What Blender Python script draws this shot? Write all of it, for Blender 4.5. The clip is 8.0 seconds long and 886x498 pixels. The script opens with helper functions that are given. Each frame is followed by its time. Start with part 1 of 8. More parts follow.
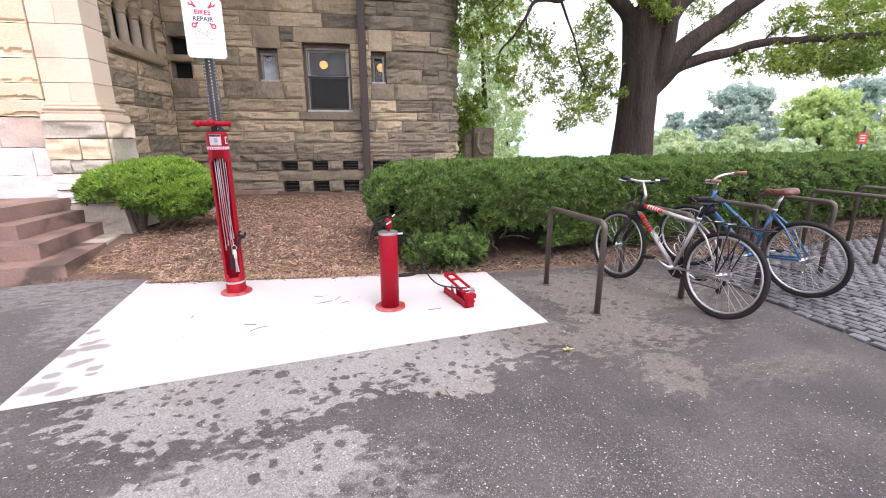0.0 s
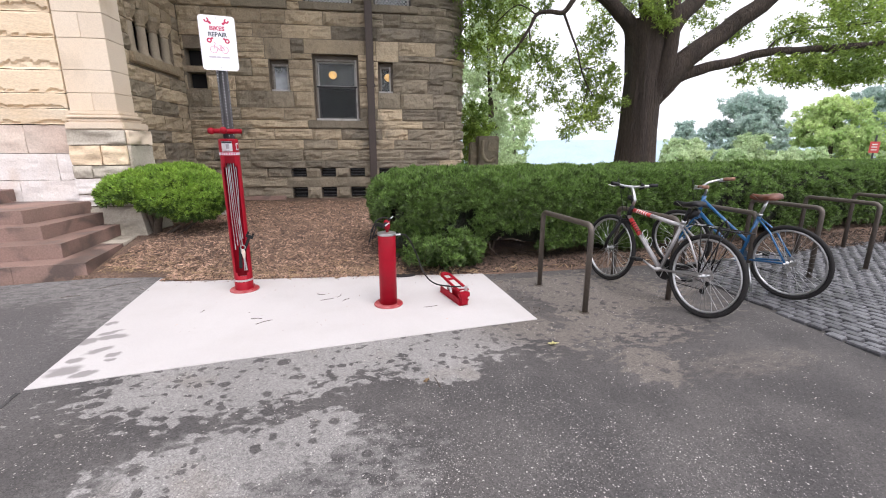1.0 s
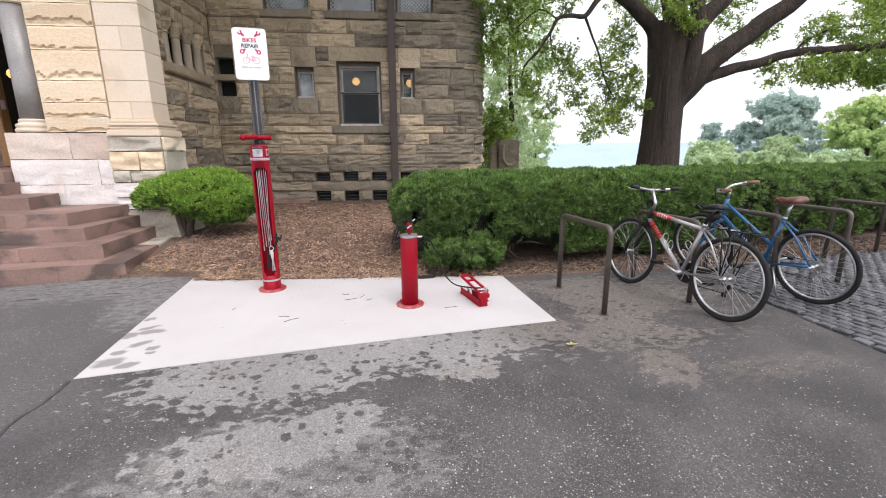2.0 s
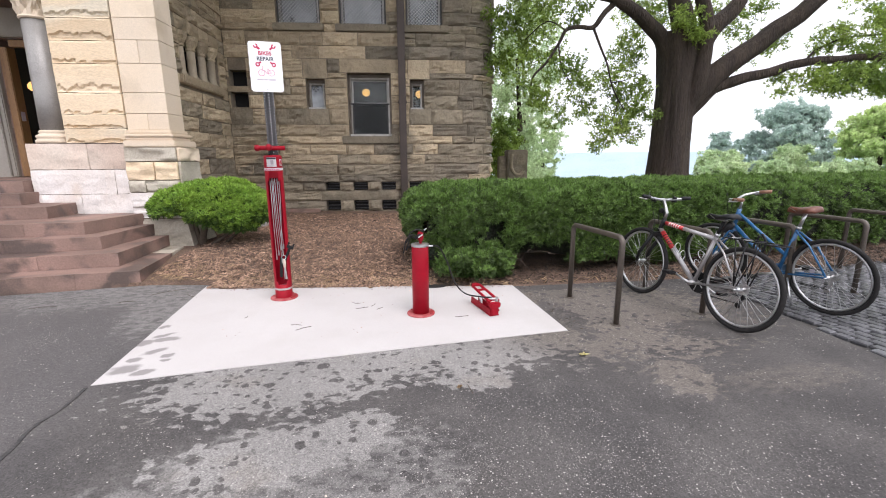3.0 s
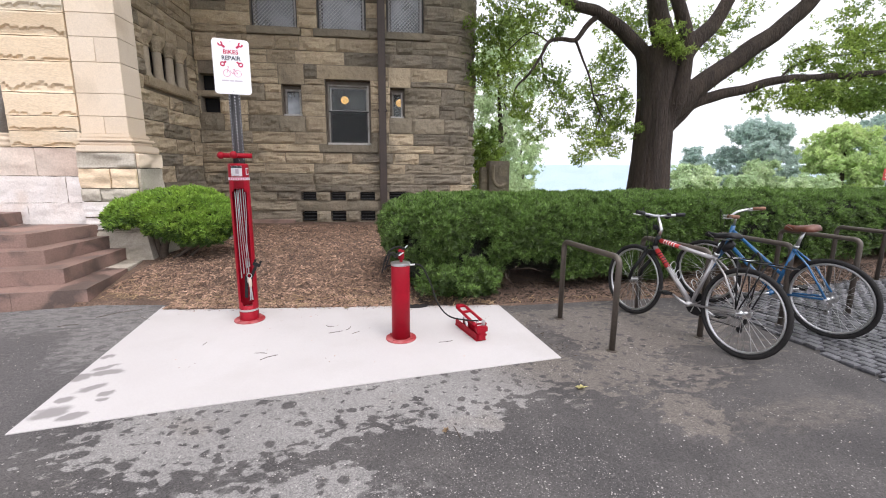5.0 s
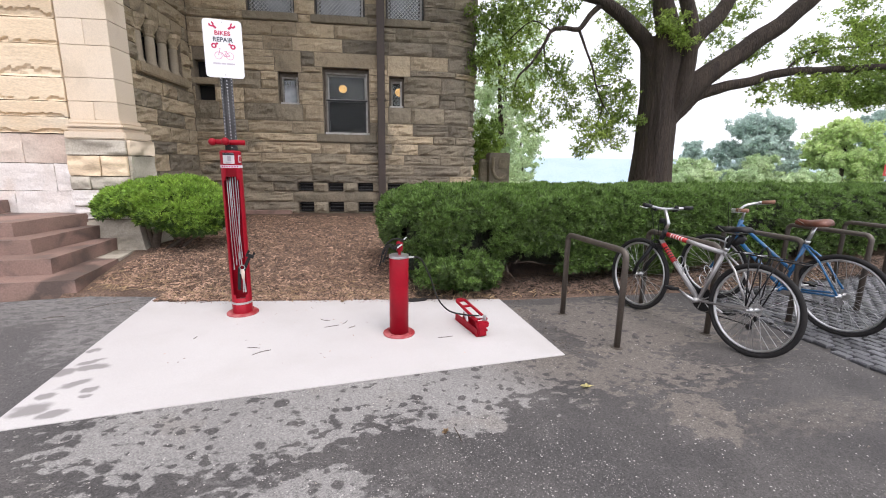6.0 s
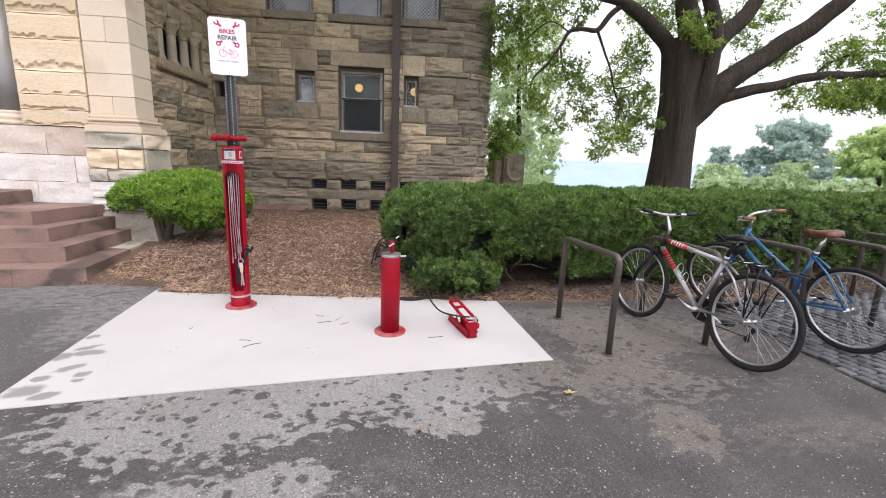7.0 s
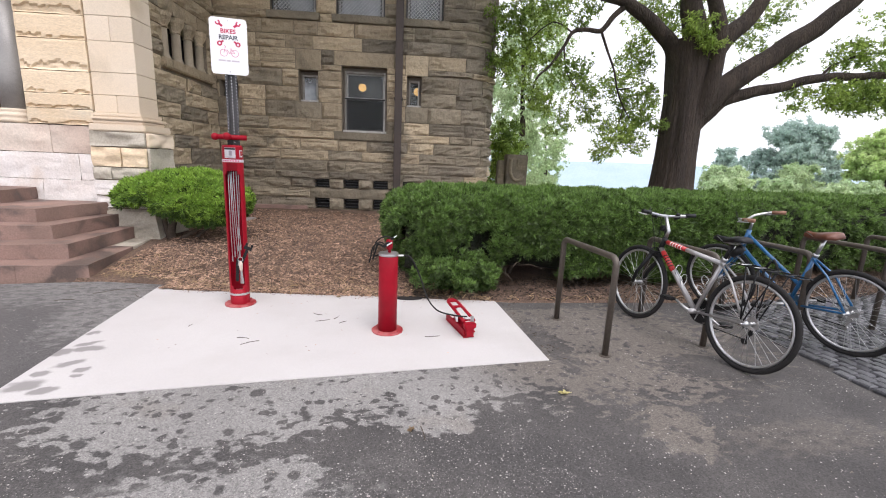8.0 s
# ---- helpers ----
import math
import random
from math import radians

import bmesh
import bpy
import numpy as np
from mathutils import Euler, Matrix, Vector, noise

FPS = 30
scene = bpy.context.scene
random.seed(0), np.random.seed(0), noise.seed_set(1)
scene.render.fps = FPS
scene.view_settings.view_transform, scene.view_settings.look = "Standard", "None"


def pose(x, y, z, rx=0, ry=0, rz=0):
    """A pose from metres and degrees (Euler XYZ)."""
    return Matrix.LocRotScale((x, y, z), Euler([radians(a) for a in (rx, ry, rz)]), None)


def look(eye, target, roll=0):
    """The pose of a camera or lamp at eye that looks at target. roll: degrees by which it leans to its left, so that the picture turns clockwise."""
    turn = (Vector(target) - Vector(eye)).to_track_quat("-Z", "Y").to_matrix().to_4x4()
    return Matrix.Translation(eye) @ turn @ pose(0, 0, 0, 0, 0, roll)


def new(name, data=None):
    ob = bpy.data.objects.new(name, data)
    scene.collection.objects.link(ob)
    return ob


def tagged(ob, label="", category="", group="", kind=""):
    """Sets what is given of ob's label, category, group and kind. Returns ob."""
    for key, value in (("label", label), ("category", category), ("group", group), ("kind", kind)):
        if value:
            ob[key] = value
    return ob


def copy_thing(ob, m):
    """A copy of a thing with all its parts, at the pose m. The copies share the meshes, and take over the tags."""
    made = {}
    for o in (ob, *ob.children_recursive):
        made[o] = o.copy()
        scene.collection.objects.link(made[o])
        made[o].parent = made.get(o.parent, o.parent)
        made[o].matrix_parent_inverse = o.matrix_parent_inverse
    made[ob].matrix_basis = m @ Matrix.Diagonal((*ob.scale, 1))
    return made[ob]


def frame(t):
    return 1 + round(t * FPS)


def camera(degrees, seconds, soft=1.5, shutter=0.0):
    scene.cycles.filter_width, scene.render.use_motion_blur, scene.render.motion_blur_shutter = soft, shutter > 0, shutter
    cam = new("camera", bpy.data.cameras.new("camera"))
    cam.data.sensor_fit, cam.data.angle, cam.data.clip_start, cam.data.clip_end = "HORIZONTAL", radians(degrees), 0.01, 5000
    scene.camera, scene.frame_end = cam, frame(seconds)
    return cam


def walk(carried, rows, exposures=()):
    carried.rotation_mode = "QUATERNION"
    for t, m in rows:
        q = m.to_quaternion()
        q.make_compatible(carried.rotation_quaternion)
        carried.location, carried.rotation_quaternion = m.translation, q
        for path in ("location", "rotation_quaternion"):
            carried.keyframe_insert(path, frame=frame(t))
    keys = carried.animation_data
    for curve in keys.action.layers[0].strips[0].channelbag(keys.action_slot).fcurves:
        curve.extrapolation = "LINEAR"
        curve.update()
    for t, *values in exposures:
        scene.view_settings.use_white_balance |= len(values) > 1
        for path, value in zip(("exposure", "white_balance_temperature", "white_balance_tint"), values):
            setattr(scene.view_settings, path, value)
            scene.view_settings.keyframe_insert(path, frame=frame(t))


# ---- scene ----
cam = camera(91.9, 8.0, soft=1.05)
PATH = [
    (0, (0.289, -1.259, 1.379), (0.604, 0.65, 0.872), 0.0),
    (0.5, (0.335, -1.371, 1.384), (0.646, 0.544, 0.901), 0.1),
    (1, (0.37, -1.478, 1.366), (0.645, 0.446, 0.895), 0.1),
    (1.5, (0.367, -1.54, 1.369), (0.591, 0.392, 0.903), -0.1),
    (3, (0.317, -1.581, 1.376), (0.468, 0.37, 0.964), -0.3),
    (3.5, (0.315, -1.564, 1.373), (0.485, 0.392, 0.988), -0.1),
    (4, (0.322, -1.495, 1.374), (0.524, 0.462, 1.013), 0.1),
    (4.5, (0.316, -1.379, 1.395), (0.551, 0.575, 1.036), 0.1),
    (6, (0.315, -1.137, 1.36), (0.571, 0.806, 0.959), 1.0),
    (6.5, (0.426, -1.145, 1.37), (0.632, 0.802, 0.965), 1.6),
    (7, (0.524, -1.155, 1.365), (0.691, 0.797, 0.962), 2.2),
    (7.5, (0.571, -1.153, 1.37), (0.715, 0.801, 0.969), 2.5),
    (8, (0.574, -1.168, 1.365), (0.722, 0.785, 0.962), 2.5),
]
walk(cam, [(t, look(eye, target, roll)) for t, eye, target, roll in PATH],
     exposures=[(0.0, 1.02, 6450, 24), (0.5, 0.85, 6450, 20), (1.0, 0.7, 6450, 18), (1.7, 0.66, 6450, 17), (3.0, 0.68, 6450, 17), (8.0, 0.62, 6450, 17)])

# ---- world and light: bright overcast sky ----
world = bpy.data.worlds.new("overcast_sky")
scene.world = world
world.use_nodes = True
wn, wl = world.node_tree.nodes, world.node_tree.links
wn.clear()
SUN_EL, SUN_AZ = 60.0, 153.0
sky = wn.new("ShaderNodeTexSky")
sky.sky_type, sky.sun_disc = "NISHITA", False
sky.sun_elevation, sky.sun_rotation = radians(SUN_EL), radians(SUN_AZ)
sky.dust_density, sky.air_density = 6.0, 1.0
veil = wn.new("ShaderNodeHueSaturation")
veil.inputs["Saturation"].default_value = 0.28
clouds = wn.new("ShaderNodeMix")
clouds.data_type = "RGBA"
clouds.inputs[0].default_value = 0.6
clouds.inputs[7].default_value = (10.2, 10.75, 11.4, 1)
back = wn.new("ShaderNodeBackground")
back.inputs["Strength"].default_value = 0.125
wout = wn.new("ShaderNodeOutputWorld")
wl.new(sky.outputs[0], veil.inputs["Color"])
wl.new(veil.outputs[0], clouds.inputs[6])
wl.new(clouds.outputs[2], back.inputs["Color"])
wl.new(back.outputs[0], wout.inputs[0])
sun = new("sun", bpy.data.lights.new("sun", "SUN"))
sun.data.energy, sun.data.angle, sun.data.color = 0.9, radians(35), (1.0, 0.96, 0.9)
sun.matrix_world = look((6, -12, 23.2), (0, 0, 0))


# ---- materials ----
def material(name, colour, second=None, rough=0.8, metal=0.0, scale=3.0, grain=40.0, grain_amount=0.25, bump=0.2,
             bump_scale=60.0, depth=0.01, vary=0.0, island=False, stain=None, stain_scale=1.2, stain_at=0.55,
             stretch=(1, 1, 1), translucent=0.0, coat=0.0, stain_rough=None):
    """A surface: two colours mixed by large noise, fine grain, optional stains, relief, and variation from piece to piece."""
    m = bpy.data.materials.new(name)
    m.use_nodes = True
    n, l = m.node_tree.nodes, m.node_tree.links
    b = n["Principled BSDF"]
    b.inputs["Roughness"].default_value, b.inputs["Metallic"].default_value = rough, metal
    b.inputs["Coat Weight"].default_value = coat
    at = n.new("ShaderNodeTexCoord")
    mp = n.new("ShaderNodeMapping")
    mp.inputs["Scale"].default_value = stretch
    l.new(at.outputs["Object"], mp.inputs["Vector"])
    place = mp.outputs[0]

    def fog(s, detail=4.0, distort=0.0):
        t = n.new("ShaderNodeTexNoise")
        t.inputs["Scale"].default_value, t.inputs["Detail"].default_value = s, detail
        t.inputs["Distortion"].default_value = distort
        l.new(place, t.inputs["Vector"])
        return t.outputs["Fac"]

    def steps(value, a, z):
        r = n.new("ShaderNodeMapRange")
        r.inputs[1].default_value, r.inputs[2].default_value = a, z
        l.new(value, r.inputs[0])
        return r.outputs[0]

    def mixed(fac, a, c, blend="MIX"):
        x = n.new("ShaderNodeMix")
        x.data_type, x.blend_type = "RGBA", blend
        for k, v in ((0, fac), (6, a), (7, c)):
            if isinstance(v, (tuple, list)):
                x.inputs[k].default_value = (*v[:3], 1)
            elif isinstance(v, (int, float)):
                x.inputs[k].default_value = v
            else:
                l.new(v, x.inputs[k])
        return x.outputs[2]

    col = mixed(steps(fog(scale), 0.35, 0.65), colour, second or colour)
    if vary:
        info = n.new("ShaderNodeNewGeometry" if island else "ShaderNodeObjectInfo")
        pick = info.outputs["Random Per Island" if island else "Random"]
        lo, hi = 1 - vary, 1 + vary
        tone = n.new("ShaderNodeMapRange")
        tone.inputs[3].default_value, tone.inputs[4].default_value = lo, hi
        l.new(pick, tone.inputs[0])
        grey = n.new("ShaderNodeCombineColor")
        for k in range(3):
            l.new(tone.outputs[0], grey.inputs[k])
        col = mixed(1.0, col, grey.outputs[0], "MULTIPLY")
    if stain:
        f = steps(fog(stain_scale, 6.0, 0.6), stain_at, stain_at + 0.12)
        col = mixed(f, col, stain)
        if stain_rough is not None:
            rr = n.new("ShaderNodeMapRange")
            rr.inputs[3].default_value, rr.inputs[4].default_value = rough, stain_rough
            l.new(f, rr.inputs[0])
            l.new(rr.outputs[0], b.inputs["Roughness"])
    g = steps(fog(grain, 3.0), 0.3, 0.7)
    dark = tuple(c * (1 - grain_amount) for c in (1, 1, 1))
    light = tuple(c * (1 + grain_amount) for c in (1, 1, 1))
    col = mixed(1.0, col, mixed(g, dark, light), "MULTIPLY")
    l.new(col, b.inputs["Base Color"])
    if bump:
        bp = n.new("ShaderNodeBump")
        bp.inputs["Strength"].default_value, bp.inputs["Distance"].default_value = bump, depth
        l.new(fog(bump_scale, 6.0), bp.inputs["Height"])
        l.new(bp.outputs[0], b.inputs["Normal"])
    if translucent:
        tr = n.new("ShaderNodeBsdfTranslucent")
        l.new(col, tr.inputs["Color"])
        mx = n.new("ShaderNodeMixShader")
        mx.inputs[0].default_value = translucent
        l.new(b.outputs[0], mx.inputs[1])
        l.new(tr.outputs[0], mx.inputs[2])
        l.new(mx.outputs[0], n["Material Output"].inputs[0])
    return m


def glowing(name, colour, strength):
    m = bpy.data.materials.new(name)
    m.use_nodes = True
    b = m.node_tree.nodes["Principled BSDF"]
    b.inputs["Base Color"].default_value = (*colour, 1)
    b.inputs["Emission Color"].default_value = (*colour, 1)
    b.inputs["Emission Strength"].default_value = strength
    return m


def hazy_glass(name, haze, amount, rough=0.08):
    """Old dusty glass: partly clear, partly veiled, glossy outside; the mottled veil also paints in reflected sky."""
    m = glass(name, (0.85, 0.88, 0.88), rough)
    n, l = m.node_tree.nodes, m.node_tree.links
    out = n["Material Output"]
    first = out.inputs[0].links[0].from_socket
    veil_, mx, at, tex, rg = (n.new("ShaderNode" + k) for k in ("BsdfDiffuse", "MixShader", "TexCoord", "TexNoise", "MapRange"))
    veil_.inputs[0].default_value = (*haze, 1)
    tex.inputs["Scale"].default_value, tex.inputs["Detail"].default_value = 2.6, 3.0
    rg.inputs[1].default_value, rg.inputs[2].default_value, rg.inputs[3].default_value, rg.inputs[4].default_value = 0.32, 0.68, amount * 0.35, amount * 1.3
    l.new(at.outputs["Object"], tex.inputs["Vector"])
    l.new(tex.outputs["Fac"], rg.inputs[0])
    l.new(rg.outputs[0], mx.inputs[0])
    l.new(first, mx.inputs[1])
    l.new(veil_.outputs[0], mx.inputs[2])
    l.new(mx.outputs[0], out.inputs[0])
    return m


def glass(name, tint=(0.9, 0.95, 0.95), rough=0.02):
    m = bpy.data.materials.new(name)
    m.use_nodes = True
    n, l = m.node_tree.nodes, m.node_tree.links
    n.clear()
    out = n.new("ShaderNodeOutputMaterial")
    clear, gloss, mx, fr = (n.new("ShaderNode" + k) for k in ("BsdfTransparent", "BsdfGlossy", "MixShader", "Fresnel"))
    clear.inputs[0].default_value = (*tint, 1)
    gloss.inputs["Roughness"].default_value = rough
    fr.inputs[0].default_value = 1.26
    l.new(fr.outputs[0], mx.inputs[0])
    l.new(clear.outputs[0], mx.inputs[1])
    l.new(gloss.outputs[0], mx.inputs[2])
    l.new(mx.outputs[0], out.inputs[0])
    return m


STONE = material("brown_sandstone", (0.475, 0.383, 0.258), (0.395, 0.322, 0.222), rough=0.9, scale=1.5, grain=45, grain_amount=0.18,
                 bump=0.8, bump_scale=8, depth=0.06, vary=0.22, stain=(0.19, 0.165, 0.122), stain_scale=1.1, stain_at=0.57)
GREY_STONE = material("grey_weathered_sandstone", (0.285, 0.240, 0.172), (0.222, 0.190, 0.138), rough=0.9, scale=2.0, grain=45, grain_amount=0.2,
                      bump=0.8, bump_scale=8, depth=0.06, vary=0.2, stain=(0.30, 0.25, 0.18), stain_scale=1.6, stain_at=0.6)
DARK_STONE = material("blackened_sandstone", (0.172, 0.148, 0.112), (0.225, 0.192, 0.143), rough=0.92, scale=2.6, grain=45, grain_amount=0.22,
                      bump=0.8, bump_scale=9, depth=0.05, vary=0.22, stain=(0.28, 0.235, 0.17), stain_scale=2.1, stain_at=0.60)
FOOTING = material("grey_beige_footing_stone", (0.47, 0.43, 0.355), (0.39, 0.35, 0.285), rough=0.9, scale=2.2, grain=50, grain_amount=0.14, bump=0.4, bump_scale=14, depth=0.02,
                   stain=(0.22, 0.195, 0.155), stain_scale=2.0, stain_at=0.58)
MORTAR = material("sandy_mortar", (0.27, 0.22, 0.16), (0.18, 0.15, 0.11), rough=0.95, scale=4, bump=0.5)
BUFF = material("buff_sandstone", (0.69, 0.56, 0.40), (0.65, 0.50, 0.33), rough=0.88, scale=0.9, grain=60, grain_amount=0.12,
                bump=0.4, bump_scale=14, depth=0.02, vary=0.10, stain=(0.62, 0.55, 0.43), stain_scale=0.9, stain_at=0.52, stretch=(0.5, 1, 1.6))
DRESSED = material("smooth_buff_sandstone", (0.68, 0.58, 0.46), (0.68, 0.56, 0.42), rough=0.85, scale=1.2, grain=80, grain_amount=0.08,
                   bump=0.15, bump_scale=60, vary=0.07, stain=(0.52, 0.42, 0.30), stain_scale=0.8, stain_at=0.6)
SHAFT_STONE = material("dull_buff_shaft_stone", (0.42, 0.355, 0.265), (0.36, 0.30, 0.22), rough=0.88, scale=3.0, grain=60, grain_amount=0.12, bump=0.2, bump_scale=40)
WASHED = material("bleached_limestone", (0.76, 0.73, 0.71), (0.66, 0.60, 0.55), rough=0.85, scale=1.1, grain=50, grain_amount=0.08,
                  bump=0.5, bump_scale=10, depth=0.04, vary=0.08, stain=(0.60, 0.50, 0.42), stain_scale=1.3, stain_at=0.58)
PINKISH = material("pink_grey_sandstone", (0.58, 0.46, 0.38), (0.62, 0.54, 0.46), rough=0.85, scale=1.4, grain=50, grain_amount=0.1,
                   bump=0.4, bump_scale=12, depth=0.03, vary=0.08)
RED_STONE = material("red_sandstone", (0.275, 0.176, 0.145), (0.195, 0.129, 0.105), rough=0.75, scale=1.6, grain=70, grain_amount=0.15,
                     bump=0.4, bump_scale=18, vary=0.14, stain=(0.105, 0.075, 0.064), stain_scale=2.1, stain_at=0.495, stain_rough=0.5)
GRANITE = material("grey_polished_granite", (0.215, 0.205, 0.195), (0.285, 0.275, 0.26), rough=0.35, scale=3, grain=120, grain_amount=0.35, bump=0.05)
CONCRETE = material("pale_concrete", (0.47, 0.448, 0.438), (0.50, 0.48, 0.47), rough=0.8, scale=1.3, grain=150, grain_amount=0.06, bump=0.12,
                    bump_scale=160, depth=0.004)
MULCH = material("brown_mulch", (0.115, 0.074, 0.053), (0.19, 0.122, 0.085), rough=0.95, scale=2.5, grain=60, grain_amount=0.5, bump=1.0,
                 bump_scale=45, depth=0.04)
CHIP = material("wood_chip", (0.36, 0.235, 0.165), (0.20, 0.125, 0.086), rough=0.9, scale=6, vary=0.8, island=True, bump=0.2)
# chips darkened for the soil and the shade under the hedge
CHIP_DARK = material("dark_wood_chip", (0.070, 0.046, 0.031), (0.042, 0.028, 0.019), rough=0.85, scale=6, vary=0.8, island=True, bump=0.2)
STRAW = material("pale_straw", (0.40, 0.285, 0.17), (0.28, 0.185, 0.10), rough=0.85, scale=6, vary=0.4, island=True, bump=0)
LAWN = material("lawn", (0.12, 0.17, 0.05), (0.17, 0.21, 0.08), rough=0.9, scale=0.3, grain=8, grain_amount=0.3, bump=0.6, bump_scale=30, depth=0.05)
BARK = material("grey_brown_bark", (0.074, 0.054, 0.041), (0.044, 0.033, 0.026), rough=0.95, scale=2.0, grain=30, grain_amount=0.35, bump=1.0,
                bump_scale=16, depth=0.10, stretch=(2.6, 2.6, 0.30))
TWIG = material("dark_twig", (0.075, 0.055, 0.04), rough=0.9, bump=0.2)
# yew in pairs: pale tips double as lit sprays, the darker as shaded
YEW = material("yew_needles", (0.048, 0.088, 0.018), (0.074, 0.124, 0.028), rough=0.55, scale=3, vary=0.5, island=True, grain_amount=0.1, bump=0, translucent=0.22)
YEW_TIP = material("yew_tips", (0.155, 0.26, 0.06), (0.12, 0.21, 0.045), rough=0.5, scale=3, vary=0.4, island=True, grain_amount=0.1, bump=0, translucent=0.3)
YEW_BRIGHT = material("lit_yew_needles", (0.29, 0.45, 0.065), (0.20, 0.345, 0.05), rough=0.55, scale=4, vary=0.45, island=True, grain_amount=0.1, bump=0, translucent=0.25)
YEW_SHADED = material("shaded_yew_needles", (0.068, 0.132, 0.020), (0.042, 0.090, 0.014), rough=0.55, scale=4, vary=0.45, island=True, grain_amount=0.1, bump=0, translucent=0.2)
# near-black, so that gaps in the foliage look deep in shade
YEW_CORE = material("dark_yew_core", (0.012, 0.019, 0.008), (0.016, 0.014, 0.009), rough=0.95, scale=9, grain=30, grain_amount=0.5, bump=1.0, bump_scale=30, depth=0.06)
LEAF = material("oak_leaf", (0.335, 0.445, 0.095), (0.165, 0.255, 0.058), rough=0.5, scale=0.8, vary=0.5, island=True, grain_amount=0.05, bump=0, translucent=0.62)
# distance haze is mixed into the next three leaf colours
LEAF_PALE_HAZE = material("hazed_pale_leaf", (0.56, 0.66, 0.40), (0.47, 0.60, 0.36), rough=0.6, scale=0.3, vary=0.25, island=True, grain_amount=0.05, bump=0, translucent=0.45)
LEAF_FRESH_HAZE = material("hazed_fresh_leaf", (0.54, 0.655, 0.28), (0.44, 0.58, 0.26), rough=0.6, scale=0.3, vary=0.28, island=True, grain_amount=0.05, bump=0, translucent=0.5)
LEAF_FAR_HAZE = material("haze_blue_leaf", (0.48, 0.585, 0.525), (0.42, 0.54, 0.485), rough=0.7, scale=0.1, vary=0.2, island=True, grain_amount=0.05, bump=0, translucent=0.45)
RED_PAINT = material("red_powder_coat", (0.30, 0.003, 0.014), (0.25, 0.003, 0.012), rough=0.5, scale=4, grain=20, grain_amount=0.06, bump=0.04,
                     stain=(0.25, 0.02, 0.02), stain_scale=9, stain_at=0.66)
RED_PAINT.node_tree.nodes["Principled BSDF"].inputs["Specular IOR Level"].default_value = 0.22
FADED_RED = material("faded_red_paint", (0.40, 0.115, 0.115), (0.30, 0.025, 0.03), rough=0.6, scale=14, grain_amount=0.1, bump=0.1)
RACK_STEEL = material("bronze_brown_painted_steel", (0.105, 0.088, 0.072), (0.085, 0.07, 0.058), rough=0.42, metal=0.35, scale=6, grain=60, grain_amount=0.15, bump=0.05,
                      stain=(0.15, 0.10, 0.07), stain_scale=6, stain_at=0.66)
BLACK = material("black_plastic", (0.011, 0.011, 0.012), rough=0.5, grain_amount=0.1, bump=0.05)
RUBBER = material("black_rubber", (0.012, 0.0115, 0.0115), (0.021, 0.0195, 0.019), rough=0.8, grain_amount=0.15, bump=0.1)
for m in (BLACK, RUBBER):
    m.node_tree.nodes["Principled BSDF"].inputs["Specular IOR Level"].default_value = 0.28
STEEL = material("bright_steel", (0.62, 0.62, 0.62), (0.5, 0.5, 0.5), rough=0.28, metal=1.0, grain_amount=0.06, bump=0.02)
ALLOY = material("brushed_alloy", (0.55, 0.55, 0.55), (0.48, 0.48, 0.48), rough=0.4, metal=0.85, grain_amount=0.06, bump=0.02)
SILVER_PAINT = material("silver_paint", (0.40, 0.385, 0.38), (0.34, 0.33, 0.325), rough=0.3, metal=0.55, grain_amount=0.04, bump=0.0, coat=0.4)
BLUE_PAINT = material("blue_paint", (0.014, 0.115, 0.27), (0.015, 0.095, 0.23), rough=0.3, grain_amount=0.05, bump=0.0, coat=0.5)
RED_TRIM = material("red_decal", (0.45, 0.03, 0.03), rough=0.35, bump=0)
WHITE_TRIM = material("white_decal", (0.75, 0.75, 0.75), rough=0.4, bump=0)
BROWN_LEATHER = material("brown_leather", (0.105, 0.036, 0.021), (0.145, 0.052, 0.030), rough=0.42, scale=8, grain=90, grain_amount=0.15, bump=0.15, bump_scale=120)
TAN_GRIP = material("tan_leather_grip", (0.23, 0.115, 0.07), rough=0.6, bump=0.2)
SIGN_WHITE = material("white_sign_face", (0.80, 0.80, 0.82), (0.78, 0.78, 0.80), rough=0.35, grain_amount=0.02, bump=0)
SIGN_RED = material("crimson_print", (0.50, 0.02, 0.08), rough=0.4, bump=0, grain_amount=0.02)
SIGN_GREY = material("dark_grey_print", (0.05, 0.06, 0.075), rough=0.4, bump=0, grain_amount=0.02)
SIGN_PALE = material("faded_print", (0.52, 0.47, 0.52), rough=0.4, bump=0, grain_amount=0.02)
SIGN_PINK = material("pink_print", (0.62, 0.22, 0.32), rough=0.4, bump=0, grain_amount=0.02)
POST_STEEL = material("dark_channel_steel", (0.07, 0.068, 0.07), (0.05, 0.05, 0.052), rough=0.5, metal=0.5, grain_amount=0.15, bump=0.05)
PIPE_PAINT = material("brown_pipe_paint", (0.075, 0.055, 0.045), (0.06, 0.045, 0.038), rough=0.55, metal=0.2, grain_amount=0.12, bump=0.08)
SASH = material("weathered_white_sash", (0.46, 0.45, 0.43), (0.34, 0.33, 0.31), rough=0.6, grain_amount=0.15, bump=0.1)
DARK_SASH = material("dark_window_bar", (0.05, 0.05, 0.048), rough=0.5, bump=0.05)
PANE = glass("window_glass")
DUSTY_PANE = hazy_glass("dusty_window_glass", (0.36, 0.38, 0.37), 0.22)
# stronger veil: the reflected sky is painted in as pale mottling
SKY_VEIL_PANE = hazy_glass("sky_veiled_glass", (0.62, 0.65, 0.68), 0.55)
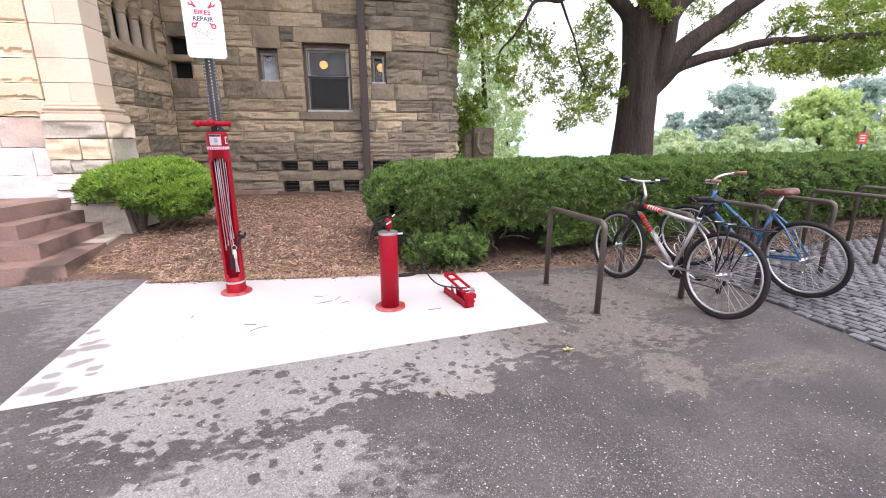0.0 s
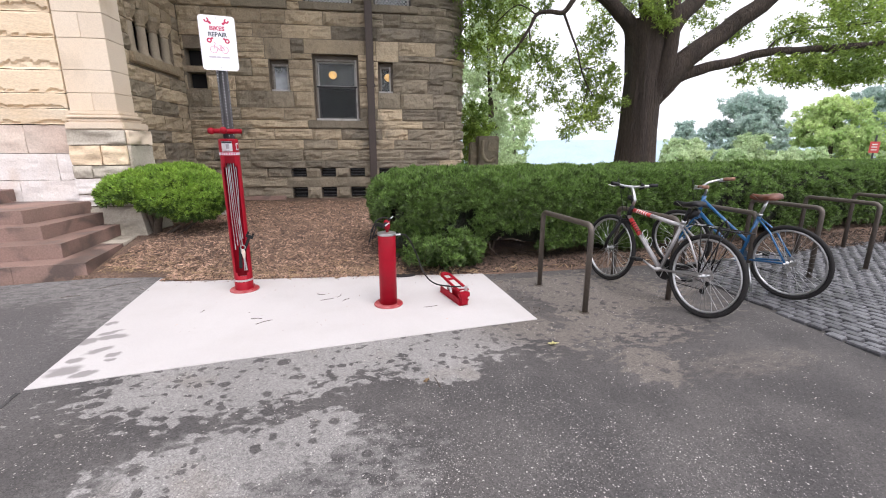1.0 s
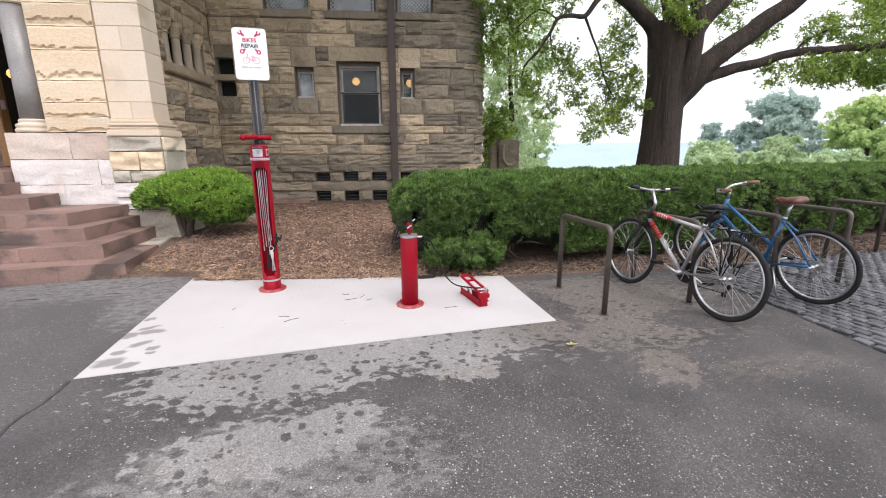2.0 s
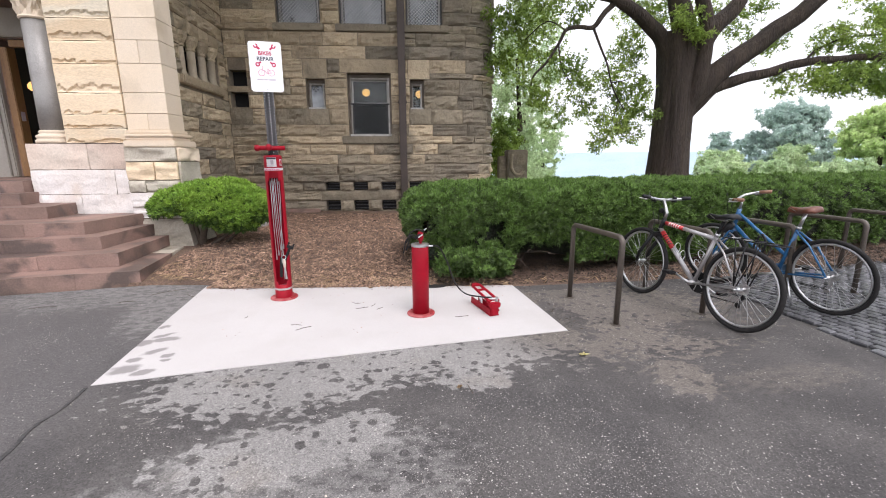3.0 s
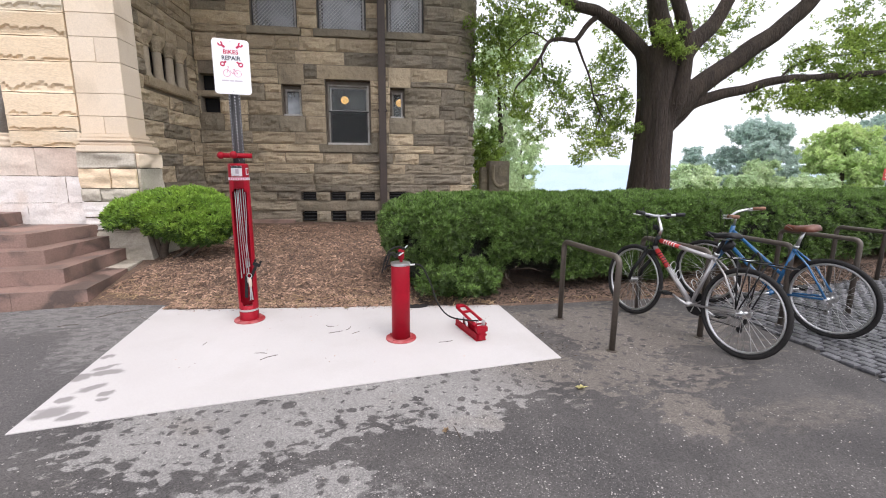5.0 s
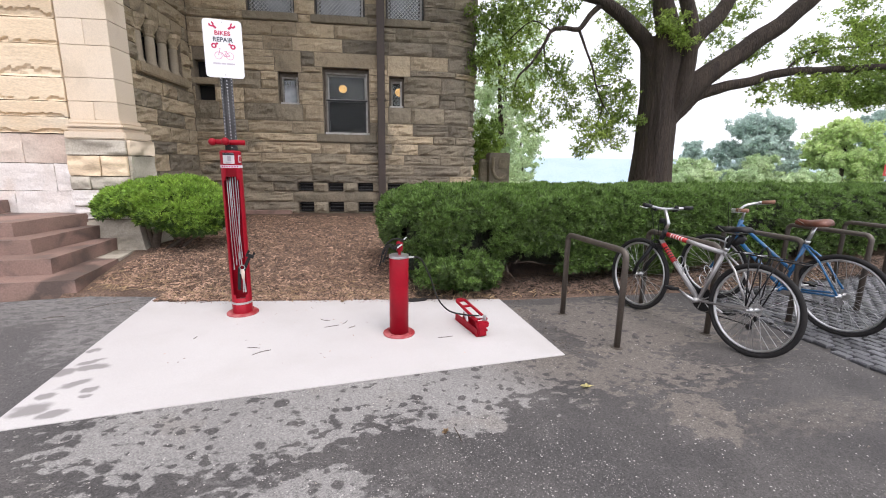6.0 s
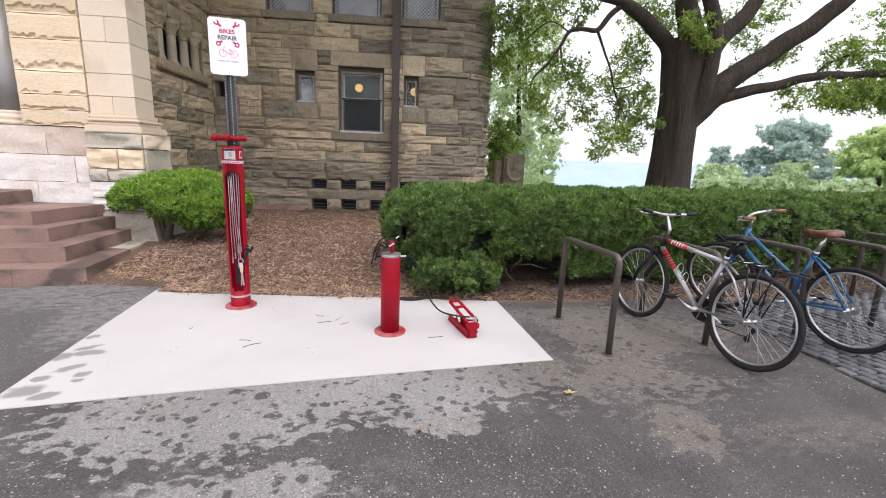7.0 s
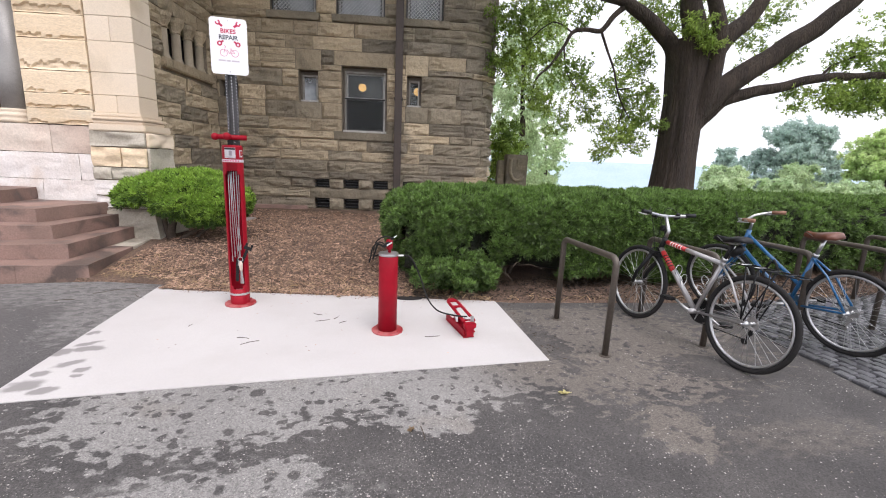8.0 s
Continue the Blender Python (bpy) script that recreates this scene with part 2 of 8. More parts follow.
WHITE_PAINT = material("flaking_white_paint", (0.56, 0.55, 0.52), (0.42, 0.40, 0.37), rough=0.7, scale=7, grain=40, grain_amount=0.15, bump=0.2, stain=(0.20, 0.17, 0.13), stain_scale=8, stain_at=0.60)
GREY_PAINT = material("worn_grey_paint", (0.24, 0.22, 0.19), (0.33, 0.31, 0.28), rough=0.75, scale=7, grain=40, grain_amount=0.2, bump=0.2)
BROWN_PAINT = material("weathered_brown_paint", (0.13, 0.105, 0.082), (0.19, 0.16, 0.13), rough=0.8, scale=6, grain=40, grain_amount=0.2, bump=0.2)
FROSTED = material("dusty_blind", (0.34, 0.35, 0.36), (0.10, 0.10, 0.105), rough=0.7, scale=2.2, grain_amount=0.1, bump=0, stretch=(2, 2, 0.7))
WIRE = material("galvanised_wire", (0.55, 0.55, 0.55), rough=0.6, metal=0.1, bump=0)
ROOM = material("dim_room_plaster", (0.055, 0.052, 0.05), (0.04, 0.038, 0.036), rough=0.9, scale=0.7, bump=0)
LAMP = glowing("warm_lamp_globe", (1.0, 0.56, 0.17), 1.0)
DOOR_WOOD = material("oiled_oak_door", (0.30, 0.16, 0.06), (0.24, 0.12, 0.045), rough=0.45, scale=3, grain=40, grain_amount=0.25, stretch=(6, 6, 0.5))
TRIM_PAINT = material("grey_beige_trim", (0.36, 0.33, 0.29), (0.32, 0.295, 0.26), rough=0.6, grain_amount=0.06, bump=0.05)
LEAF_DRY = material("yellow_fallen_leaf", (0.64, 0.58, 0.28), rough=0.6, bump=0)


# dried patches of the ground as ovals: centre x, y, half length, half width, turn in degrees
DRY_GROUND = [(-0.48, 1.05, 0.84, 0.42, 10), (0.72, 1.34, 0.78, 0.36, 10), (0.70, 0.95, 0.26, 0.18, 0), (1.95, 2.0, 1.25, 0.90, 4), (2.05, 0.82, 0.20, 0.24, 0),
              (-0.30, 0.30, 0.52, 0.22, 16), (0.06, 0.46, 0.15, 0.16, 0)]
# damp that stays along the slab's side and under the hedge
WET_GROUND = [(1.66, 1.95, 0.15, 0.48, 8), (1.85, 2.85, 0.55, 0.16, 4), (2.75, 1.55, 0.45, 0.20, 0)]
HALF_DRY = [(-0.25, 0.05, 0.75, 0.45, 10), (2.75, 0.75, 0.5, 0.14, 5), (-2.05, 2.55, 0.30, 0.75, 14), (-2.9, 2.95, 0.9, 0.45, 8)]
WORN_GROUND = [(0.62, 0.15, 0.75, 0.65, 0), (1.35, -0.2, 0.8, 0.5, 0), (0.2, -0.5, 1.0, 0.6, 0), (-2.6, 1.6, 0.2, 0.3, 0)]
# drips on the slab's outer end
SLAB_DRIPS = [(-1.61, 1.22, 0.105, 0.075, 25), (-1.47, 1.17, 0.075, 0.045, 15), (-1.63, 1.365, 0.05, 0.05, 0), (-1.56, 1.50, 0.095, 0.05, 40), (-1.43, 1.42, 0.05, 0.035, 20),
              (-1.73, 1.66, 0.085, 0.065, 30), (-1.60, 1.71, 0.12, 0.05, 5), (-1.66, 1.80, 0.085, 0.04, 35), (-1.42, 1.35, 0.035, 0.025, 0), (-1.76, 1.98, 0.06, 0.03, 40)]


def oval_field(n, l, place, ovals):
    """One inside and at the middle of the ovals, nought on their outlines, less outside."""
    total = None
    for x, y, a, b, turn in ovals:
        mp = n.new("ShaderNodeMapping")
        mp.vector_type = "TEXTURE"
        mp.inputs["Location"].default_value, mp.inputs["Rotation"].default_value, mp.inputs["Scale"].default_value = (x, y, 0), (0, 0, radians(turn)), (a, b, 1000)
        l.new(place, mp.inputs["Vector"])
        ln = n.new("ShaderNodeVectorMath")
        ln.operation = "LENGTH"
        l.new(mp.outputs[0], ln.inputs[0])
        f = n.new("ShaderNodeMath")
        f.operation, f.inputs[0].default_value = "SUBTRACT", 1.0
        l.new(ln.outputs["Value"], f.inputs[1])
        if total is None:
            total = f.outputs[0]
        else:
            m = n.new("ShaderNodeMath")
            m.operation = "MAXIMUM"
            l.new(total, m.inputs[0])
            l.new(f.outputs[0], m.inputs[1])
            total = m.outputs[0]
    return total


def asphalt():
    """Worn asphalt, dry and pale near the slab, wet and dark in drips and puddle marks, with pale specks of aggregate."""
    m = bpy.data.materials.new("damp_asphalt")
    m.use_nodes = True
    n, l = m.node_tree.nodes, m.node_tree.links
    b = n["Principled BSDF"]
    at = n.new("ShaderNodeTexCoord")

    def fog(s, detail=4.0, stretch=(1, 1, 1), distort=0.0):
        mp = n.new("ShaderNodeMapping")
        mp.inputs["Scale"].default_value, mp.inputs["Rotation"].default_value = stretch, (0, 0, radians(-12))
        l.new(at.outputs["Object"], mp.inputs["Vector"])
        t = n.new("ShaderNodeTexNoise")
        t.inputs["Scale"].default_value, t.inputs["Detail"].default_value, t.inputs["Distortion"].default_value = s, detail, distort
        l.new(mp.outputs[0], t.inputs["Vector"])
        return t.outputs["Fac"]

    def calc(op, a, c=0.0):
        x = n.new("ShaderNodeMath")
        x.operation = op
        for k, v in ((0, a), (1, c)):
            if isinstance(v, (int, float)):
                x.inputs[k].default_value = v
            else:
                l.new(v, x.inputs[k])
        return x.outputs[0]

    def ramp(v, a, z):
        r = n.new("ShaderNodeMapRange")
        r.interpolation_type = "SMOOTHSTEP"
        r.inputs[1].default_value, r.inputs[2].default_value = a, z
        l.new(v, r.inputs[0])
        return r.outputs[0]

    def mixed(fac, a, c):
        x = n.new("ShaderNodeMix")
        x.data_type = "RGBA"
        l.new(fac, x.inputs[0])
        for k, v in ((6, a), (7, c)):
            if isinstance(v, tuple):
                x.inputs[k].default_value = (*v, 1)
            else:
                l.new(v, x.inputs[k])
        return x.outputs[2]

    xyz = n.new("ShaderNodeSeparateXYZ")
    l.new(at.outputs["Object"], xyz.inputs[0])
    # places bent a little by noise, so that every outline is uneven
    bent = n.new("ShaderNodeVectorMath")
    bent.operation = "MULTIPLY_ADD"
    warp = n.new("ShaderNodeTexNoise")
    warp.inputs["Scale"].default_value, warp.inputs["Detail"].default_value = 14.0, 3.0
    l.new(at.outputs["Object"], warp.inputs["Vector"])
    bent.inputs[1].default_value = (0.09, 0.07, 0.0)
    l.new(warp.outputs["Color"], bent.inputs[0])
    l.new(at.outputs["Object"], bent.inputs[2])
    # ground that has dried: along the slab, round the racks and in patches beyond
    dry = oval_field(n, l, at.outputs["Object"], DRY_GROUND)
    rag = calc("ADD", calc("MULTIPLY", fog(3.4, 2.0, (0.9, 1.2, 1)), 0.36), calc("MULTIPLY", fog(13.0, 6.0, (0.8, 1.2, 1), 0.2), 2.1))
    dry = calc("ADD", calc("MINIMUM", dry, 0.30), calc("SUBTRACT", rag, 1.23))
    wet = calc("SUBTRACT", 1.0, ramp(dry, -0.08, 0.09))
    faint = oval_field(n, l, at.outputs["Object"], HALF_DRY)
    faint = calc("ADD", calc("MINIMUM", faint, 0.22), calc("MULTIPLY", calc("SUBTRACT", fog(15.0, 5.0, (0.8, 1.25, 1), 0.2), 0.5), 1.9))
    wet = calc("MULTIPLY", wet, calc("SUBTRACT", 1.0, calc("MULTIPLY", ramp(faint, -0.22, 0.42), 0.62)))

    def drips(scale, size, share):
        t = n.new("ShaderNodeTexVoronoi")
        t.inputs["Scale"].default_value, t.inputs["Randomness"].default_value = scale, 1.0
        l.new(bent.outputs[0], t.inputs["Vector"])
        sep = n.new("ShaderNodeSeparateColor")
        l.new(t.outputs["Color"], sep.inputs[0])
        reach = calc("MULTIPLY", calc("ADD", calc("MULTIPLY", sep.outputs[0], 0.75), 0.25), size)
        inside = calc("SUBTRACT", reach, t.outputs["Distance"])
        there = ramp(calc("ADD", sep.outputs[1], calc("MULTIPLY", calc("SUBTRACT", fog(1.6, 2.0), 0.5), 1.3)), 1.0 - share, 1.03 - share)
        return calc("MULTIPLY", ramp(inside, -0.03, 0.09), there)

    soaked = calc("ADD", calc("MINIMUM", oval_field(n, l, at.outputs["Object"], WET_GROUND), 0.3), calc("SUBTRACT", rag, 1.30))
    wet = calc("MAXIMUM", wet, calc("MULTIPLY", ramp(soaked, -0.06, 0.12), 0.85))
    spots = calc("MAXIMUM", drips(8.0, 0.40, 0.44), drips(15.0, 0.46, 0.70))
    wet = calc("MAXIMUM", wet, calc("MULTIPLY", spots, 0.96))
    wet = calc("MULTIPLY", wet, 0.95)
    tone = mixed(ramp(fog(0.9, 4.0), 0.35, 0.65), (0.205, 0.198, 0.192), (0.248, 0.240, 0.232))
    brown = ramp(calc("ADD", calc("ADD", xyz.outputs[0], calc("MULTIPLY", xyz.outputs[1], 0.6)), calc("MULTIPLY", fog(2.0, 3.0), 0.6)), 1.75, 2.75)
    tone = mixed(calc("MULTIPLY", brown, 0.9), tone, (0.128, 0.112, 0.098))
    tone = mixed(calc("MULTIPLY", ramp(fog(2.2, 3.0), 0.56, 0.68), 0.35), tone, (0.19, 0.165, 0.14))
    damp = mixed(ramp(fog(1.7, 4.0), 0.35, 0.65), (0.052, 0.049, 0.049), (0.079, 0.074, 0.072))
    damp = mixed(calc("MULTIPLY", ramp(calc("MULTIPLY", xyz.outputs[0], -1.0), 1.2, 2.0), 0.75), damp, (0.098, 0.093, 0.094))
    col = mixed(wet, tone, damp)

    def cells(s):
        t = n.new("ShaderNodeTexVoronoi")
        t.inputs["Scale"].default_value = s
        l.new(at.outputs["Object"], t.inputs["Vector"])
        sep = n.new("ShaderNodeSeparateColor")
        l.new(t.outputs["Color"], sep.inputs[0])
        return sep.outputs[0], sep.outputs[1], t.outputs["Distance"]

    stone_tone, _, _ = cells(150)
    fine_tone, _, _ = cells(310)
    pebble = calc("ADD", calc("MULTIPLY", stone_tone, 0.55), calc("MULTIPLY", fine_tone, 0.45))
    col2 = n.new("ShaderNodeMix")
    col2.data_type, col2.blend_type = "RGBA", "MULTIPLY"
    col2.inputs[0].default_value = 1.0
    l.new(col, col2.inputs[6])
    l.new(mixed(pebble, (0.50, 0.50, 0.50), (1.50, 1.49, 1.47)), col2.inputs[7])
    # bare pale stones, thick where the surface is worn
    worn = calc("MINIMUM", calc("MAXIMUM", oval_field(n, l, at.outputs["Object"], WORN_GROUND), -0.6), 0.5)
    worn = calc("ADD", calc("MULTIPLY", worn, 0.022), calc("MULTIPLY", calc("SUBTRACT", fog(2.6, 3.0), 0.5), 0.09))
    _, chance, away = cells(92)
    specks = calc("MULTIPLY", ramp(calc("ADD", chance, worn), 0.966, 0.972), ramp(calc("SUBTRACT", 0.44, away), 0.0, 0.10))
    _, chance, away = cells(240)
    dust = calc("MULTIPLY", ramp(calc("ADD", chance, calc("MULTIPLY", worn, 2.0)), 0.962, 0.975), 0.5)
    col = mixed(calc("MAXIMUM", specks, dust), col2.outputs[2], (0.42, 0.395, 0.37))
    l.new(col, b.inputs["Base Color"])
    rough = n.new("ShaderNodeMapRange")
    rough.inputs[3].default_value, rough.inputs[4].default_value = 0.95, 0.78
    b.inputs["Specular IOR Level"].default_value = 0.3
    l.new(wet, rough.inputs[0])
    l.new(rough.outputs[0], b.inputs["Roughness"])
    bp = n.new("ShaderNodeBump")
    bp.inputs["Strength"].default_value, bp.inputs["Distance"].default_value = 0.5, 0.004
    l.new(fog(210, 3.0), bp.inputs["Height"])
    l.new(bp.outputs[0], b.inputs["Normal"])
    return m


ASPHALT = asphalt()


def drip_stains(m):
    """Damp drips on the slab's outer end, with soft uneven rims, and faint dirt over the whole."""
    n, l = m.node_tree.nodes, m.node_tree.links
    b = n["Principled BSDF"]
    old = b.inputs["Base Color"].links[0].from_socket
    at, bent, tex = n.new("ShaderNodeTexCoord"), n.new("ShaderNodeVectorMath"), n.new("ShaderNodeTexNoise")
    tex.inputs["Scale"].default_value, tex.inputs["Detail"].default_value = 11.0, 3.0
    l.new(at.outputs["Object"], tex.inputs["Vector"])
    bent.operation, bent.inputs[1].default_value = "MULTIPLY_ADD", (0.10, 0.08, 0.0)
    l.new(tex.outputs["Color"], bent.inputs[0])
    l.new(at.outputs["Object"], bent.inputs[2])
    shift = n.new("ShaderNodeVectorMath")
    shift.operation, shift.inputs[1].default_value = "SUBTRACT", (0.05, 0.04, 0.0)
    l.new(bent.outputs[0], shift.inputs[0])
    edge = n.new("ShaderNodeMapRange")
    edge.interpolation_type = "SMOOTHSTEP"
    edge.inputs[1].default_value, edge.inputs[2].default_value, edge.inputs[4].default_value = -0.12, 0.40, 0.80
    l.new(oval_field(n, l, shift.outputs[0], SLAB_DRIPS), edge.inputs[0])
    dirt, spread = n.new("ShaderNodeTexNoise"), n.new("ShaderNodeMapRange")
    dirt.inputs["Scale"].default_value, dirt.inputs["Detail"].default_value = 2.3, 6.0
    l.new(at.outputs["Object"], dirt.inputs["Vector"])
    spread.inputs[1].default_value, spread.inputs[2].default_value, spread.inputs[4].default_value = 0.50, 0.75, 0.35
    l.new(dirt.outputs["Fac"], spread.inputs[0])
    for f, tint in ((spread.outputs[0], (0.40, 0.375, 0.35, 1)), (edge.outputs[0], (0.185, 0.172, 0.168, 1))):
        mx = n.new("ShaderNodeMix")
        mx.data_type = "RGBA"
        l.new(f, mx.inputs[0])
        l.new(old, mx.inputs[6])
        mx.inputs[7].default_value = tint
        old = mx.outputs[2]
    l.new(old, b.inputs["Base Color"])


drip_stains(CONCRETE)
TAR = material("old_tar", (0.030, 0.029, 0.029), (0.06, 0.057, 0.055), rough=0.75, scale=9, grain=90, grain_amount=0.4, bump=0.4, bump_scale=90)
SETT = material("grey_granite_sett", (0.105, 0.105, 0.112), (0.066, 0.066, 0.071), rough=0.34, scale=8, grain=60, grain_amount=0.3, bump=0.35, bump_scale=40,
                vary=0.35)


# ---- building helpers ----
def part(name, bm, mat, parent=None, label="", smooth=False):
    me = bpy.data.meshes.new(name)
    if isinstance(bm, bmesh.types.BMesh):
        bmesh.ops.recalc_face_normals(bm, faces=bm.faces)
        bm.to_mesh(me)
        bm.free()
    else:
        me = bm
    me.materials.append(mat)
    if smooth:
        me.polygons.foreach_set("use_smooth", [True] * len(me.polygons))
    ob = new(name, me)
    if parent:
        ob.parent = parent
    if label:
        ob["label"] = label
    return ob


def thing(name, label, category, group="", kind="", at=None):
    return tagged(new(name), label, category, group, kind) if at is None else placed(tagged(new(name), label, category, group, kind), at)


def placed(ob, m):
    ob.matrix_basis = m
    return ob


def box(bm, x0, x1, y0, y1, z0, z1, bevel=0.0):
    vs = [bm.verts.new(p) for p in ((x0, y0, z0), (x1, y0, z0), (x1, y1, z0), (x0, y1, z0), (x0, y0, z1), (x1, y0, z1), (x1, y1, z1), (x0, y1, z1))]
    fs = [bm.faces.new([vs[i] for i in f]) for f in ((3, 2, 1, 0), (4, 5, 6, 7), (0, 1, 5, 4), (1, 2, 6, 5), (2, 3, 7, 6), (3, 0, 4, 7))]
    if bevel:
        bmesh.ops.bevel(bm, geom=list({e for f in fs for e in f.edges}), offset=bevel, segments=2, affect="EDGES", clamp_overlap=True)
    return bm


def prism(bm, ring, z0, z1, bevel=0.0):
    lo = [bm.verts.new((x, y, z0)) for x, y in ring]
    hi = [bm.verts.new((x, y, z1)) for x, y in ring]
    fs = [bm.faces.new(lo[::-1]), bm.faces.new(hi)]
    for i in range(len(ring)):
        j = (i + 1) % len(ring)
        fs.append(bm.faces.new((lo[i], lo[j], hi[j], hi[i])))
    if bevel:
        bmesh.ops.bevel(bm, geom=list({e for f in fs for e in f.edges}), offset=bevel, segments=2, affect="EDGES", clamp_overlap=True)
    return bm


def tube(bm, pts, radius, seg=10, caps=True, closed=False):
    """A round tube along points; radius is one number or one for each point."""
    pts = [Vector(p) for p in pts]
    rs = radius if isinstance(radius, (list, tuple)) else [radius] * len(pts)
    rings, up = [], None
    for i, p in enumerate(pts):
        a = pts[i - 1] if (i or closed) else p
        c = pts[(i + 1) % len(pts)] if (i < len(pts) - 1 or closed) else p
        d = (c - a).normalized()
        if up is None:
            up = d.orthogonal().normalized()
        up = (up - d * up.dot(d)).normalized()
        side = d.cross(up)
        rings.append([bm.verts.new(p + (up * math.cos(2 * math.pi * k / seg) + side * math.sin(2 * math.pi * k / seg)) * rs[i]) for k in range(seg)])
    for i in range(len(rings) - (0 if closed else 1)):
        a, c = rings[i], rings[(i + 1) % len(rings)]
        for k in range(seg):
            bm.faces.new((a[k], a[(k + 1) % seg], c[(k + 1) % seg], c[k]))
    if caps and not closed:
        bm.faces.new(rings[0][::-1])
        bm.faces.new(rings[-1])
    return bm


def lathe(bm, profile, centre=(0, 0, 0), seg=28, axis="z"):
    """A turned form from (radius, height) pairs."""
    rings = []
    for r, h in profile:
        ring = []
        for k in range(seg):
            a = 2 * math.pi * k / seg
            p = (r * math.cos(a), r * math.sin(a), h)
            if axis == "y":
                p = (p[0], p[2], p[1])
            elif axis == "x":
                p = (p[2], p[0], p[1])
            ring.append(bm.verts.new(Vector(p) + Vector(centre)))
        rings.append(ring)
    for a, c in zip(rings, rings[1:]):
        for k in range(seg):
            bm.faces.new((a[k], a[(k + 1) % seg], c[(k + 1) % seg], c[k]))
    bm.faces.new(rings[0][::-1])
    bm.faces.new(rings[-1])
    return bm


def curve_points(pts, n):
    """A smooth line through the points, n pieces between each pair."""
    pts = [Vector(p) for p in pts]
    out = []
    for i in range(len(pts) - 1):
        a, b, c, d = pts[max(i - 1, 0)], pts[i], pts[i + 1], pts[min(i + 2, len(pts) - 1)]
        for k in range(n):
            t = k / n
            out.append(0.5 * ((2 * b) + (c - a) * t + (2 * a - 5 * b + 4 * c - d) * t * t + (3 * b - a - 3 * c + d) * t ** 3))
    return out + [pts[-1]]


def raw_mesh(name, verts, faces):
    """A mesh from arrays of points and of faces that all have as many corners."""
    me = bpy.data.meshes.new(name)
    k = faces.shape[1]
    me.vertices.add(len(verts))
    me.vertices.foreach_set("co", np.ascontiguousarray(verts, dtype=np.float32).ravel())
    me.loops.add(faces.size)
    me.loops.foreach_set("vertex_index", np.ascontiguousarray(faces, dtype=np.int32).ravel())
    me.polygons.add(len(faces))
    me.polygons.foreach_set("loop_start", np.arange(0, faces.size, k, dtype=np.int32))
    me.update(calc_edges=True)
    return me


def scatter(name, template, faces, pos, aim, size):
    """Many copies of one small form as one mesh, its z axis along aim, spun by chance."""
    pos, aim = np.asarray(pos, float), np.asarray(aim, float)
    aim /= np.linalg.norm(aim, axis=1, keepdims=True) + 1e-9
    ref = np.random.normal(size=aim.shape)
    sx = np.cross(ref, aim)
    sx /= np.linalg.norm(sx, axis=1, keepdims=True) + 1e-9
    sy = np.cross(aim, sx)
    basis = np.stack([sx, sy, aim], axis=1)
    size = np.broadcast_to(np.asarray(size, float), (len(pos),))
    v = np.einsum("tk,nkj->ntj", template, basis) * size[:, None, None] + pos[:, None, :]
    f = faces[None, :, :] + (np.arange(len(pos)) * len(template))[:, None, None]
    return raw_mesh(name, v.reshape(-1, 3), f.reshape(-1, faces.shape[1]))


def tuft_form(blades=9, spread=0.75, width=0.16):
    """A whorl of pointed needles round a shoot."""
    v, f = [], []
    for k in range(blades):
        a = 2.4 * k
        tilt = spread * (0.35 + 0.65 * (k % 3) / 2)
        d = np.array([math.cos(a) * math.sin(tilt), math.sin(a) * math.sin(tilt), math.cos(tilt)])
        side = np.cross(d, [0.3, 0.2, 1.0])
        side /= np.linalg.norm(side)
        start = np.array([0, 0, 0.12 * (k % 4)])
        v += [start, start + d * 0.5 + side * width, start + d, start + d * 0.5 - side * width]
        f.append([4 * k, 4 * k + 1, 4 * k + 2, 4 * k + 3])
    return np.array(v), np.array(f)


def leaf_form(count=5, width=0.30):
    """A spray of a few broad leaves, each bent along its middle."""
    v, f = [], []
    for k in range(count):
        a, tilt = 2.4 * k, 0.7 + 0.5 * (k % 2)
        d = np.array([math.cos(a) * math.sin(tilt), math.sin(a) * math.sin(tilt), math.cos(tilt)])
        side = np.cross(d, [0.1, 0.2, 1.0])
        side /= np.linalg.norm(side)
        up = np.cross(side, d)
        s = d * 0.25
        n = len(v)
        v += [s, s + d * 0.35 + side * width + up * 0.1, s + d * 1.0 - up * 0.12, s + d * 0.4, s + d * 0.35 - side * width + up * 0.1]
        f += [[n, n + 3, n + 2, n + 1], [n, n + 4, n + 2, n + 3]]
    return np.array(v), np.array(f)


def wobble(x, y, z, s=1.0):
    return noise.noise(Vector((x * s, y * s, z * s)))


# the site's own directions: slab, racks and steps lie askew to the building
ASKEW = radians(10.5)
U, V = Vector((math.cos(ASKEW), math.sin(ASKEW), 0)), Vector((-math.sin(ASKEW), math.cos(ASKEW), 0))

# ---- ground ----
def ground_height(x, y):
    """Level by the building, then over the brow of a hill and far down."""
    marks = ((0, -0.05), (14, -0.05), (38, -0.9), (80, -8.0), (400, -40.0), (1900, -105.0), (4000, -110.0))
    r = math.hypot(x, y)
    for (a, za), (b, zb) in zip(marks, marks[1:]):
        if r <= b:
            t = (r - a) / (b - a)
            return za + (zb - za) * t
    return -110.0


